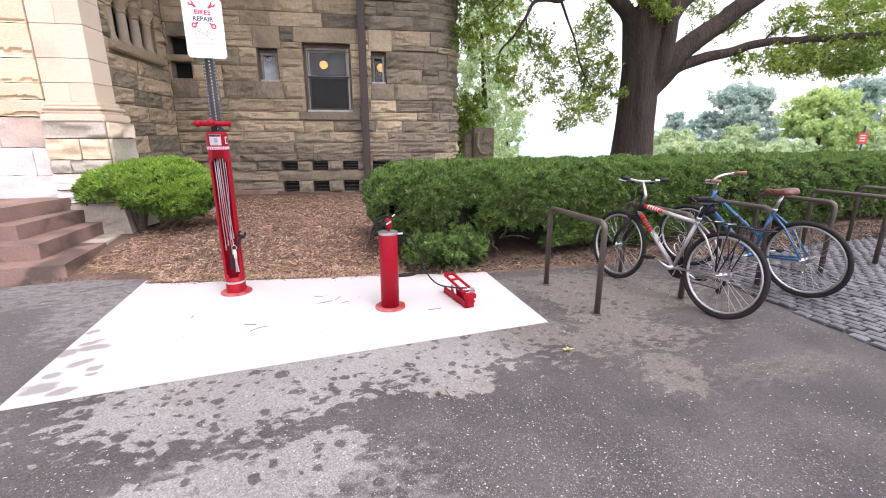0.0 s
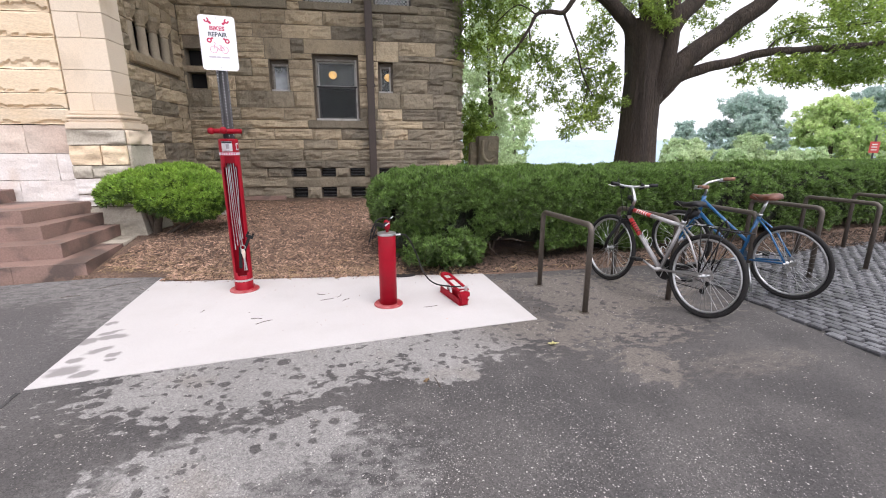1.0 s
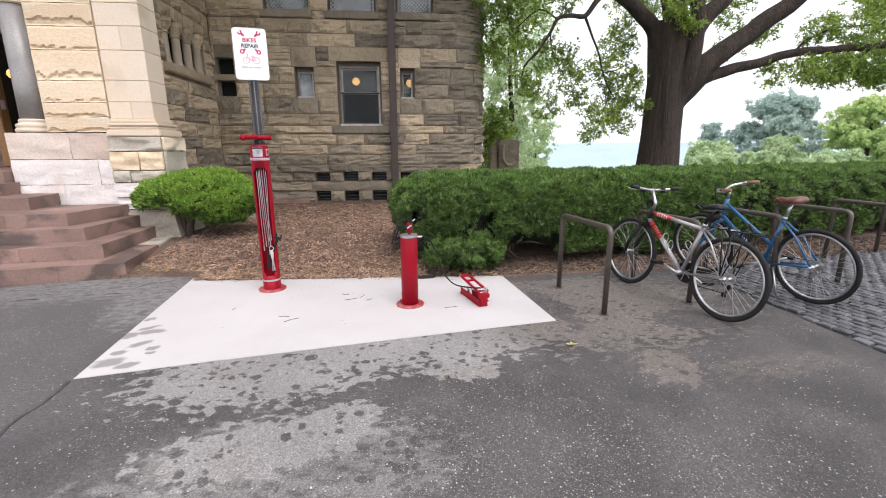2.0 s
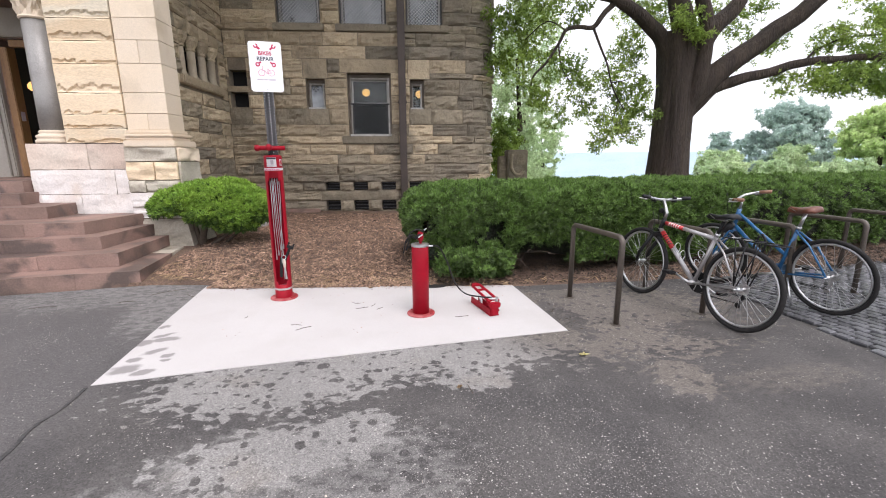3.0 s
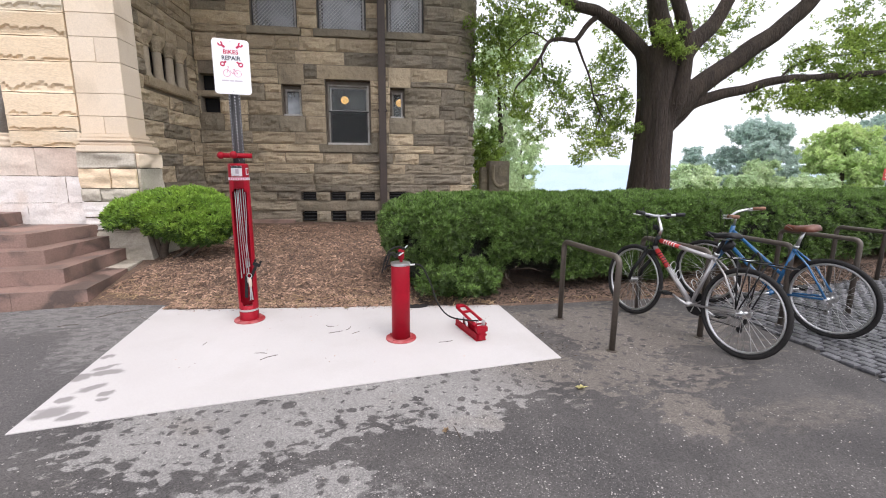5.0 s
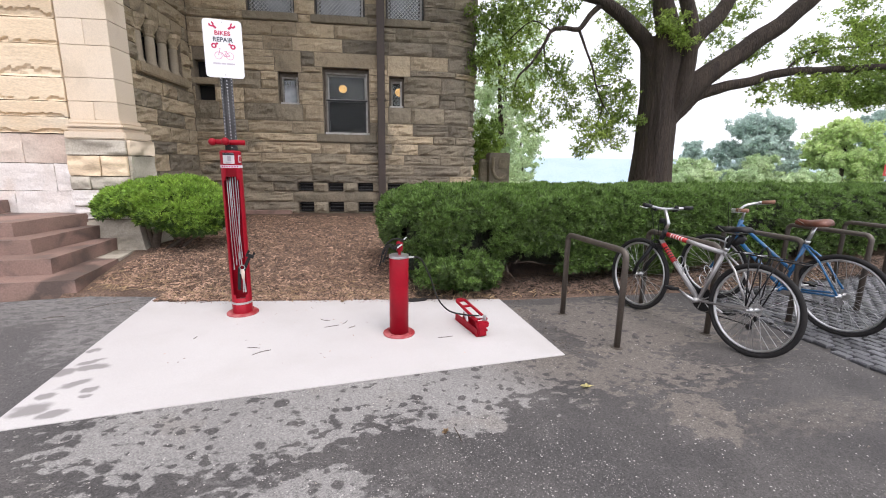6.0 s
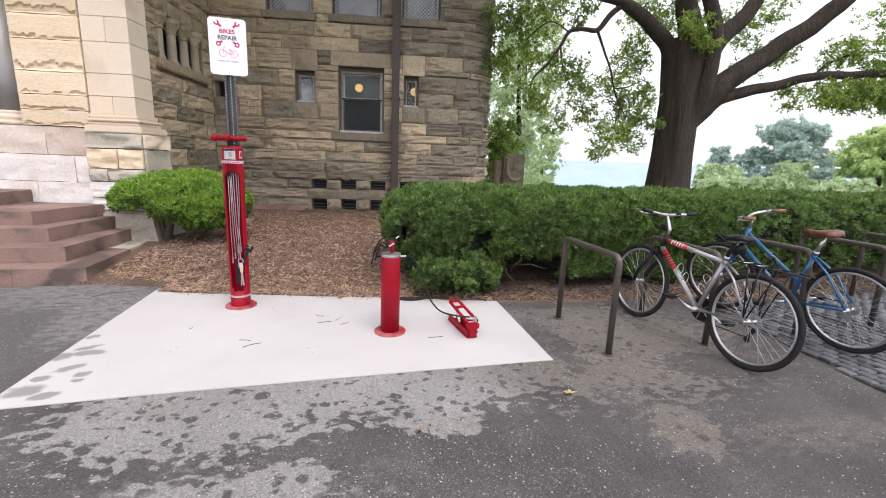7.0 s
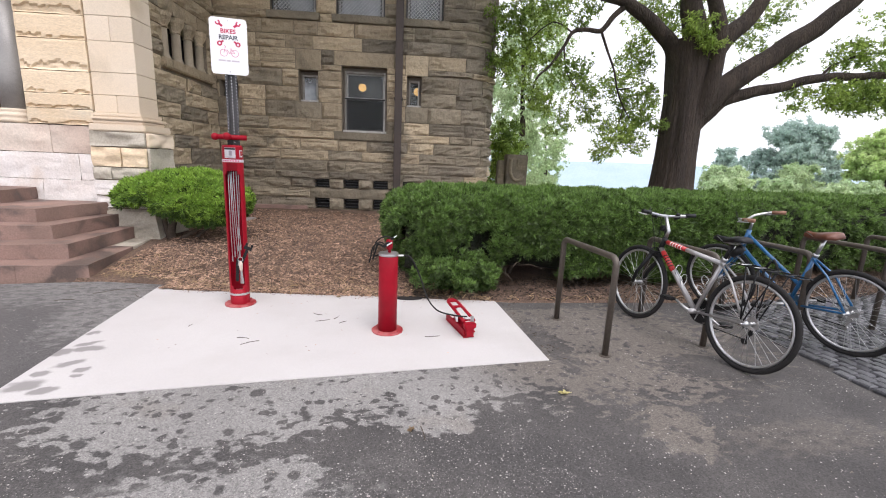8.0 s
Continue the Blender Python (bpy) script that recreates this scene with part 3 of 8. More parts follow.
def make_ground():
    rs = [0, 4, 8, 11, 14, 18, 23, 29, 36, 45, 56, 70, 100, 160, 300, 700, 1600, 3500]
    seg, verts, faces = 72, [], []
    for r in rs:
        for k in range(seg):
            a = 2 * math.pi * k / seg
            x, y = r * math.cos(a), r * math.sin(a)
            verts.append((x, y, ground_height(x, y)))
    for i in range(len(rs) - 1):
        for k in range(seg):
            a, b = i * seg + k, i * seg + (k + 1) % seg
            faces.append((a, b, b + seg, a + seg))
    me = raw_mesh("ground", np.array(verts), np.array(faces))
    tagged(part("ground", me, LAWN), "mown lawn that falls away towards hazy distance", "ground", kind="structure")


make_ground()


def flat_sheet(name, ring, z, mat, thick=0.04):
    bm = bmesh.new()
    prism(bm, ring, z - thick, z)
    return part(name, bm, mat)


tagged(flat_sheet("road", [(-30, -30), (3.60, -30), (3.60, 0.6), (3.61, 1.9), (3.55, 3.05), (1.70, 2.95), (1.36, 3.05), (-2.3, 3.36), (-30, -2.0)], 0.0, ASPHALT, 0.035),
       "worn grey asphalt with damp dark drip marks", "asphalt", kind="structure")


bm = bmesh.new()
seam = curve_points([(-1.70, 1.0, 0), (-1.67, 0.77, 0), (-1.69, 0.60, 0), (-1.63, 0.34, 0), (-1.62, -0.2, 0), (-1.55, -1.2, 0), (-1.6, -3.0, 0)], 9)
rim = [(p.x + s * (0.011 + 0.007 * wobble(p.x, p.y, s, 14.0)), p.y) for s in (1, -1) for p in (seam if s > 0 else seam[::-1])]
prism(bm, rim, -0.01, 0.0035)
tagged(part("tar_seam", bm, TAR), "thin dark tar seam in the asphalt", "seam", kind="structure")
SLAB_Z = 0.005


def make_slab():
    bm = bmesh.new()
    front = [(-1.69, 1.025), (-0.95, 1.175), (-0.22, 1.305), (0.40, 1.415), (0.85, 1.49), (1.58, 1.61)]
    ring = front + [(1.43, 2.90), (0.3, 3.03), (-1.0, 3.12), (-1.95, 3.18)]
    prism(bm, ring, -0.06, SLAB_Z)
    tagged(part("concrete_slab", bm, CONCRETE), "pale new concrete slab let into the asphalt", "slab", kind="structure")


make_slab()


def bed_height(x, y):
    t = max(0.0, min(1.0, (y - 2.9 - 0.05 * x) / 2.6))
    h = 0.006 + 0.16 * t * t * (3 - 2 * t)
    if x > 1.2:
        h *= max(0.35, 1 - (x - 1.2) * 0.4)
    return h + 0.018 * wobble(x, y, 0, 2.2) * min(1, t * 6)


def make_bed():
    nx, ny = 90, 60
    verts, faces = [], []
    for j in range(ny + 1):
        for i in range(nx + 1):
            x = -3.6 + (13.0 + 3.6) * i / nx
            y0 = 3.05 - 0.05 * (x + 1.9) if x < 1.45 else 2.85 + (0.055 * (x - 1.45) if x < 3.6 else 0.12 + 0.2 * (x - 3.6))
            if x < -1.9:
                y0 = 3.12 + 0.1 * (-1.9 - x) + 0.1
            y1 = 9.2
            y = y0 + (y1 - y0) * (j / ny) ** 1.4
            verts.append((x, y, bed_height(x, y) if j else -0.03))
    for j in range(ny):
        for i in range(nx):
            a = j * (nx + 1) + i
            faces.append((a, a + 1, a + nx + 2, a + nx + 1))
    me = raw_mesh("mulch_bed", np.array(verts), np.array(faces))
    tagged(part("mulch_bed", me, MULCH, smooth=True), "planting bed covered in brown shredded bark mulch", "mulch", kind="structure")


make_bed()

# ---- the stone building ----
FY = 8.8          # plane of the tower's front
SX = -3.67        # plane of the porch's side wall
PY = 5.02         # plane of the porch's front
TURN_X, TURN_R = 1.60, 0.78


def front_map(u, z, w):
    """Along the tower's front, then round its corner; w goes outwards."""
    if u <= TURN_X:
        return (u, FY - w, z)
    a = min((u - TURN_X) / TURN_R, math.pi / 2)
    r = TURN_R + w
    rest = max(0.0, (u - TURN_X) - TURN_R * math.pi / 2)
    return (TURN_X + r * math.sin(a), FY + TURN_R - r * math.cos(a) + rest, z)


def side_map(u, z, w):
    return (SX + w, u, z)


def rock_stone(name, where, u0, u1, z0, z1, mat, parent, rough=0.035, proud=0.03, cols=4, rows=3, joint=0.007, torn=False):
    """One rock-faced block, its margins near the joint and its face broken and uneven."""
    u0, u1, z0, z1 = u0 + joint, u1 - joint, z0 + joint, z1 - joint
    seed = u0 * 7.3 + z0 * 13.1
    bm = bmesh.new()
    grid = []
    for j in range(rows + 1):
        line = []
        for i in range(cols + 1):
            u, z = u0 + (u1 - u0) * i / cols, z0 + (z1 - z0) * j / rows
            edge = i in (0, cols) or j in (0, rows)
            if edge:
                w = proud * (0.9 if torn and j else 0.55 if mat in (STONE, GREY_STONE, DARK_STONE) else 0.93) + (0.1 if torn else 0.5) * rough * wobble(u * 2.0, z * 5.0, seed, 1.3)
                u += 0.006 * wobble(u, z, seed + 3, 9.0)
                z += 0.007 * wobble(z, u, seed + 5, 9.0)
            else:
                w = proud + rough * (1.1 * wobble(u * 0.9, z * 2.0, seed, 3.0) + 0.9 * wobble(u * 0.7, z * 2.4, seed + 4, 7.0) + 0.35 * wobble(u, z, seed + 8, 24.0))
                if torn:
                    rise = (z - z0) / (z1 - z0)
                    ledge = 0.22 + 0.30 * wobble(seed, 1.7, 3.0, 2.3) + 0.20 * wobble(u, seed, 2.0, 3.0) + 0.16 * wobble(u, seed, 5.0, 12.0)
                    flat = proud + 0.006 * wobble(u, z, seed, 3.0)
                    w = flat if rise > ledge else flat * (0.25 + 0.5 * abs(wobble(u * 0.8, z * 2.5, seed + 4, 12.0)))
                u += 0.2 * (u1 - u0) / cols * wobble(u, z, seed + 9, 11.0)
                z += 0.25 * (z1 - z0) / rows * wobble(z, u, seed + 7, 11.0)
            line.append(bm.verts.new(where(u, z, max(w, 0.004))))
        grid.append(line)
    for j in range(rows):
        for i in range(cols):
            bm.faces.new((grid[j][i], grid[j][i + 1], grid[j + 1][i + 1], grid[j + 1][i]))
    rim = grid[0] + [g[-1] for g in grid[1:]] + grid[-1][-2::-1] + [g[0] for g in grid[-2:0:-1]]
    uv = [(u0 + (u1 - u0) * min(i, cols) / cols, z0) for i in range(cols + 1)]
    uv += [(u1, z0 + (z1 - z0) * j / rows) for j in range(1, rows + 1)]
    uv += [(u0 + (u1 - u0) * i / cols, z1) for i in range(cols - 1, -1, -1)]
    uv += [(u0, z0 + (z1 - z0) * j / rows) for j in range(rows - 1, 0, -1)]
    deep = [bm.verts.new(where(u, z, -0.03)) for u, z in uv]
    rim_pairs = list(zip(rim, rim[1:] + rim[:1]))
    for k in range(len(rim)):
        q = (k + 1) % len(rim)
        bm.faces.new((rim[k], deep[k], deep[q], rim[q]))
    for p, q in rim_pairs:
        bm.edges.get((p, q)).smooth = False
    return part(name, bm, mat, parent, "", mat not in (STONE, GREY_STONE, DARK_STONE) and not torn)


def weathered(u, z, rnd):
    """Stones near the ground and on the round corner are the blackest, the corner's partly for the tree's shade."""
    grim = rnd.random()
    if z < 1.2:
        return DARK_STONE if grim < 0.45 else GREY_STONE if grim < 0.95 else STONE
    if 0.15 < u <= 0.95:
        return DARK_STONE if grim < 0.25 else GREY_STONE if grim < 0.65 else STONE
    # weathering, plus the tree's shade put into darker stones
    if 0.95 < u < 4.0:
        return DARK_STONE if grim < 0.58 else GREY_STONE if grim < 0.92 else STONE
    return DARK_STONE if grim < (0.03 if u < -1.5 else 0.10) else GREY_STONE if grim < (0.20 if u < -1.5 else 0.34) else STONE


def lay_courses(where, u0, u1, courses, holes, mat, parent, longest=1.0, shortest=0.26, seed=1, rough=0.035, proud=0.03):
    """Blocks in courses over a wall, leaving its openings free."""
    rnd = random.Random(seed)
    for z0, z1 in zip(courses, courses[1:]):
        free = [(u0, u1)]
        for a, c, lo, hi in holes:
            if lo < z1 - 0.01 and hi > z0 + 0.01:
                free = [piece for s, e in free for piece in ((s, min(e, a)), (max(s, c), e)) if piece[1] - piece[0] > 0.03]
        for s, e in free:
            u = s
            while u < e - 0.01:
                step = rnd.uniform(shortest, longest)
                if z1 - z0 > 0.3:
                    step *= 0.8
                nxt = u + step
                if e - nxt < shortest * 0.8:
                    nxt = e
                nxt = min(nxt, e)
                tall = z1 - z0
                block = weathered(u if where is front_map else -3.0, z0, rnd) if mat is STONE else mat
                if tall > 0.255 and nxt - u < 0.9 and rnd.random() < 0.3:
                    zm = z0 + tall * rnd.uniform(0.4, 0.6)
                    rock_stone("stone", where, u, nxt, z0, zm, block, parent, rough * 0.8, proud * rnd.uniform(0.6, 1.3), 9, 4)
                    rock_stone("stone", where, u, nxt, zm, z1, block, parent, rough * 0.8, proud * rnd.uniform(0.6, 1.3), 9, 4)
                else:
                    rock_stone("stone", where, u, nxt, z0, z1, block, parent, rough, proud * rnd.uniform(0.6, 1.4), 11 if nxt - u > 0.5 else 7, 6)
                u = nxt


def wall_with_holes(name, where, us, zs, holes, depth, mat, label):
    """A thick wall in one mesh, its openings cut right through."""
    us = sorted(set(us) | {h[0] for h in holes} | {h[1] for h in holes})
    zs = sorted(set(zs) | {h[2] for h in holes} | {h[3] for h in holes})
    bm = bmesh.new()

    def solid(i, j):
        if not (0 <= i < len(us) - 1 and 0 <= j < len(zs) - 1):
            return False
        u, z = (us[i] + us[i + 1]) / 2, (zs[j] + zs[j + 1]) / 2
        return not any(a < u < c and lo < z < hi for a, c, lo, hi in holes)

    made = {}

    def v(i, j, w):
        if (i, j, w) not in made:
            made[(i, j, w)] = bm.verts.new(where(us[i], zs[j], w))
        return made[(i, j, w)]

    for i in range(len(us) - 1):
        for j in range(len(zs) - 1):
            if not solid(i, j):
                continue
            for w in (0, -depth):
                bm.faces.new((v(i, j, w), v(i + 1, j, w), v(i + 1, j + 1, w), v(i, j + 1, w)))
            for di, dj, p, q in ((-1, 0, (i, j), (i, j + 1)), (1, 0, (i + 1, j), (i + 1, j + 1)), (0, -1, (i, j), (i + 1, j)), (0, 1, (i, j + 1), (i + 1, j + 1))):
                if not solid(i + di, j + dj):
                    bm.faces.new((v(*p, 0), v(*q, 0), v(*q, -depth), v(*p, -depth)))
    return tagged(part(name, bm, mat), label, "wall", kind="structure")


COURSES = [0.05, 0.17, 0.42, 0.65, 0.85, 1.02, 1.26, 1.48, 1.72, 1.90, 2.16, 2.50, 2.80, 3.15, 3.28, 3.57, 3.84, 4.12, 4.28, 4.55, 4.85, 5.15, 5.45]
MAIN = (-1.03, -0.055, 1.90, 3.28)
NARROW = [(-1.945, -1.53, 2.50, 3.15), (0.38, 0.70, 2.50, 3.15)]
SLITS = [(-3.60, -3.22, 2.98, 3.32), (-3.60, -3.22, 2.53, 2.85)]
UPPER = [(-2.49, -1.55, 4.28, 5.75), (-1.14, -0.12, 4.28, 5.75), (0.32, 1.13, 4.28, 5.75)]
VENTS = [(x, x + 0.34, z, z + h) for z, h in ((0.17, 0.25), (0.65, 0.20)) for x in (-1.65, -1.0, -0.34)] + [(0.33, 0.72, 0.65, 0.85)]
openings = [MAIN] + NARROW + SLITS + UPPER + VENTS
arc = [TURN_X + TURN_R * math.pi / 2 * k / 8 for k in range(9)]
wall_front = wall_with_holes("wall_front", front_map, [SX - 0.4, -3.7] + arc + [TURN_X + TURN_R * math.pi / 2 + 5.5], [-0.2, 5.9, 7.4], openings, 0.42, MORTAR,
                             "weathered brown rock-faced sandstone tower wall")
dressed = [(-1.19, 0.10, 1.72, 1.90), (-1.19, 0.10, 3.28, 3.57), (-2.02, -1.47, 2.16, 2.50), (0.36, 0.86, 2.16, 2.50), (-2.0, -1.46, 3.15, 3.57), (0.34, 0.84, 3.15, 3.57),
           (-2.56, -1.48, 4.12, 4.28), (-1.22, -0.06, 4.12, 4.28), (0.26, 1.27, 4.12, 4.28), (-3.64, -3.16, 2.16, 2.50), (-3.66, -3.14, 2.85, 2.98),
           (-1.75, 0.30, 0.42, 0.65)]
fill = [(-1.31, -1.0, 0.17, 0.42), (-0.66, -0.34, 0.17, 0.42), (-1.31, -1.0, 0.65, 0.85), (-0.66, -0.34, 0.65, 0.85), (0.0, 0.33, 0.65, 0.85), (0.0, 0.25, 0.17, 0.42)]
lay_courses(front_map, SX + 0.02, TURN_X + TURN_R * math.pi / 2, COURSES, openings + dressed + fill, STONE, wall_front, 1.3, 0.36, seed=5, rough=0.045, proud=0.045)
# window sills and lintels: smoother blocks, sills standing proud
for a, c, lo, hi in dressed[:11]:
    sill = hi in (1.90, 4.28, 2.50)
    if hi in (1.90, 4.28):
        bm = bmesh.new()
        box(bm, a, c, FY - 0.09, FY + 0.16, lo + 0.01, hi - 0.004, 0.012)
        part("window_sill", bm, GREY_STONE, wall_front, "projecting dressed stone sill")
    else:
        rock_stone("lintel" if not sill else "stone", front_map, a, c, lo, hi, GREY_STONE if sill else STONE, wall_front, 0.012, 0.06 if sill else 0.02)
rock_stone("stone", front_map, -1.75, -0.75, 0.42, 0.65, GREY_STONE, wall_front, 0.012, 0.04)
rock_stone("stone", front_map, -0.75, 0.30, 0.42, 0.65, GREY_STONE, wall_front, 0.012, 0.04)
for a, c, lo, hi in fill:
    rock_stone("stone", front_map, a, c, lo, hi, GREY_STONE, wall_front, 0.05, 0.08, 4, 4, 0.004)

bm = bmesh.new()
box(bm, SX + 0.05, -1.78, FY - 0.17, FY - 0.012, -0.05, 0.24, 0.015)
part("plinth_course", bm, RED_STONE, wall_front, "low reddish stone plinth course")
bm = bmesh.new()
box(bm, -1.775, 0.36, FY - 0.15, FY - 0.012, -0.05, 0.145, 0.02)
part("plinth_course", bm, FOOTING, wall_front, "low pale plinth ledge under the vents")
bm = bmesh.new()
prism(bm, [(-3.55, 6.35), (-2.35, 6.45), (-2.3, 6.95), (-3.55, 6.9)], 0.05, 0.19, 0.01)
tagged(part("flagstone", bm, GRANITE), "flat grey flagstone in the mulch behind the shrub", "flagstone")

# upper plain part, back and roof, out of view, that close the building
bm = bmesh.new()
box(bm, SX - 0.4, 2.36, 14.6, 15.0, -0.2, 7.4)
tagged(part("wall_back", bm, MORTAR), "plain brown stone rear wall", "wall", kind="structure")
bm = bmesh.new()
box(bm, -9.5, 2.6, 4.6, 15.2, 7.42, 7.7)
tagged(part("roof", bm, MORTAR), "flat stone-coloured roof slab", "roof", kind="structure")
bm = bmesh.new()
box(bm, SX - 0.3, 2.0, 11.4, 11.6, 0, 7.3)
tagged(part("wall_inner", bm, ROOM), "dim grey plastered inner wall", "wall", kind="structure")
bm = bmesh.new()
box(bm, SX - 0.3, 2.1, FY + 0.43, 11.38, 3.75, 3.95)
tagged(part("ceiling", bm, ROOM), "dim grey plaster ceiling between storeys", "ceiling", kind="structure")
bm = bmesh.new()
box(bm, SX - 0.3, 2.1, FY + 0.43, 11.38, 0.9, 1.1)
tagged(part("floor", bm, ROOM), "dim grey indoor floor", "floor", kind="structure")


def bars(bm, a, c, lo, hi, y0, y1, t):
    box(bm, a, a + t, y0, y1, lo, hi)
    box(bm, c - t, c, y0, y1, lo, hi)
    box(bm, a + t, c - t, y0, y1, lo, lo + t)
    box(bm, a + t, c - t, y0, y1, hi - t, hi)


def make_window(name, hole, label, sash=True, mesh=False, blind=False):
    """A timber window deep in its opening: brown head and jamb, pale flaking stops and sill, sashes with old glass."""
    a, c, lo, hi = hole
    w = thing(name, label, "window", kind="structure")
    y = FY + 0.17
    bm = bmesh.new()
    box(bm, a + 0.004, c - 0.004, y, y + 0.12, hi - 0.075, hi - 0.004, 0.006)
    box(bm, a + 0.004, a + 0.042, y, y + 0.12, lo + 0.05, hi - 0.076, 0.005)
    box(bm, c - 0.042, c - 0.004, y, y + 0.12, lo + 0.05, hi - 0.076, 0.005)
    frame_ = part("window_frame", bm, BROWN_PAINT, w, "weathered brown wooden frame")
    for x0, x1, p, q, name_ in ((a + 0.043, a + 0.072, lo + 0.051, hi - 0.077, "jamb_bead"), (c - 0.078, c - 0.043, lo + 0.051, hi - 0.077, "stop_bead"),
                                (a + 0.073, c - 0.079, hi - 0.118, hi - 0.077, "jamb_bead"), (a + 0.005, c - 0.005, lo + 0.004, lo + 0.049, "timber_sill")):
        bm = bmesh.new()
        box(bm, x0, x1, y - (0.05 if name_ == "timber_sill" else 0.012), y + 0.10, p, q, 0.004)
        part(name_, bm, GREY_PAINT if name_ == "jamb_bead" else WHITE_PAINT, frame_, "worn grey paint" if name_ == "jamb_bead" else "flaking white paint")
    mid = lo + (hi - lo) * 0.53
    a2, c2, top = a + 0.074, c - 0.080, hi - 0.120
    if sash:
        for p, q, back_by, glass_ in ((lo + 0.052, mid + 0.02, 0.02, PANE), (mid - 0.02, top, 0.06, DUSTY_PANE)):
            bm = bmesh.new()
            bars(bm, a2, c2, p, q, y + back_by, y + back_by + 0.035, 0.030)
            s = part("sash", bm, DARK_SASH if glass_ is PANE else SASH, w)
            bm = bmesh.new()
            box(bm, a2 + 0.028, c2 - 0.028, y + back_by + 0.014, y + back_by + 0.02, p + 0.028, q - 0.028)
            g = part("pane", bm, SKY_VEIL_PANE if mesh else glass_, s)
            g.visible_shadow = False
        bm = bmesh.new()
        box(bm, a2 - 0.03, c2 + 0.03, y - 0.016, y + 0.018, mid - 0.018, mid + 0.012, 0.003)
        rail = part("meeting_rail", bm, BLACK, w, "dark meeting rail")
        bm = bmesh.new()
        box(bm, a2 - 0.028, c2 + 0.028, y - 0.012, y + 0.016, mid + 0.0125, mid + 0.022, 0.002)
        part("flashing", bm, WHITE_PAINT, rail, "flaking white edge")
    else:
        bm = bmesh.new()
        box(bm, a2 - 0.001, c2 + 0.001, y + 0.05, y + 0.056, lo + 0.050, top)
        g = part("pane", bm, DUSTY_PANE if not blind else SKY_VEIL_PANE, w)
        g.visible_shadow = False
    if blind:
        bm = bmesh.new()
        n = 14
        for k in range(n):
            x0 = a + 0.06 + (c - a - 0.12) * k / n
            box(bm, x0, x0 + (c - a - 0.12) / n * 0.985, y + 0.125 + 0.008 * (k % 2), y + 0.135 + 0.008 * (k % 2), lo + 0.06, hi - 0.06)
        part("curtain", bm, FROSTED, w, "grey curtain behind the glass")
    if mesh:
        bm = bmesh.new()
        step = 0.075
        wd, ht = c - a - 0.02, min(hi, 5.4) - lo
        for sgn in (1, -1):
            k = -ht
            while k < wd:
                p, q = (k, 0.0), (k + ht, ht)
                if p[0] < 0:
                    p = (0.0, -k)
                if q[0] > wd:
                    q = (wd, wd - k)
                if q[0] > p[0] + 0.01:
                    x0, x1 = (a + 0.01 + p[0], a + 0.01 + q[0]) if sgn > 0 else (c - 0.01 - p[0], c - 0.01 - q[0])
                    tube(bm, [(x0, y - 0.06, lo + p[1]), (x1, y - 0.06, lo + q[1])], 0.006, 4, caps=False)
                k += step
        part("wire_guard", bm, WIRE, w, "diamond wire mesh guard")
        bm = bmesh.new()
        bars(bm, a + 0.006, c - 0.006, lo + 0.006, hi - 0.006, y - 0.075, y - 0.05, 0.028)
        part("guard_frame", bm, DARK_SASH, w)
    return w


make_window("window_1", MAIN, "weathered double-hung sash window with a lit lamp inside")
make_window("window_2", NARROW[0], "narrow window with a pale curtain behind old glass", sash=False, blind=True)
make_window("window_3", NARROW[1], "narrow window with a warm lamp inside", sash=False)
make_window("window_4", UPPER[0], "upper window behind diamond wire mesh", mesh=True, blind=True)
make_window("window_5", UPPER[1], "upper window behind diamond wire mesh", mesh=True, blind=True)
make_window("window_6", UPPER[2], "upper window behind diamond wire mesh", mesh=True, blind=True)
for k, h in enumerate(SLITS):
    w = thing("window_%d" % (7 + k), "small dark square opening between stone blocks", "window", kind="structure")
    bm = bmesh.new()
    box(bm, h[0] + 0.01, h[1] - 0.01, FY + 0.22, FY + 0.24, h[2] + 0.01, h[3] - 0.01)
    part("pane", bm, BLACK, w, "dark blind pane")
for h in VENTS:
    w = thing("cellar_vent", "dark cellar vent with thin iron bars in the stone plinth", "vent", "vents of the plinth", kind="structure")
    bm = bmesh.new()
    box(bm, h[0] + 0.005, h[1] - 0.005, FY + 0.26, FY + 0.28, h[2] + 0.004, h[3] - 0.004)
    part("backing", bm, BLACK, w)
    for k in range(3):
        z = h[2] + (h[3] - h[2]) * (k + 0.7) / 3.2
        bm = bmesh.new()
        box(bm, h[0] + 0.006, h[1] - 0.006, FY + 0.06, FY + 0.085, z - 0.010, z + 0.010)
        part("bar", bm, POST_STEEL, w)


def make_lamp(x, y, z):
    w = thing("ceiling_lamp", "warm lit round glass lamp hanging indoors", "lamp", "lamps indoors")
    bm = bmesh.new()
    lathe(bm, [(0.020, z + 0.092), (0.062, z + 0.074), (0.094, z + 0.028), (0.094, z - 0.028), (0.062, z - 0.070), (0.020, z - 0.092)], (x, y, 0), 20)
    part("globe", bm, LAMP, w, "glowing warm glass globe", True)
    bm = bmesh.new()
    tube(bm, [(x, y, z + 0.086), (x, y, 3.75)], 0.012, 8)
    part("rod", bm, BLACK, w)


make_lamp(-0.72, 9.95, 3.02)
make_lamp(0.62, 9.9, 2.98)


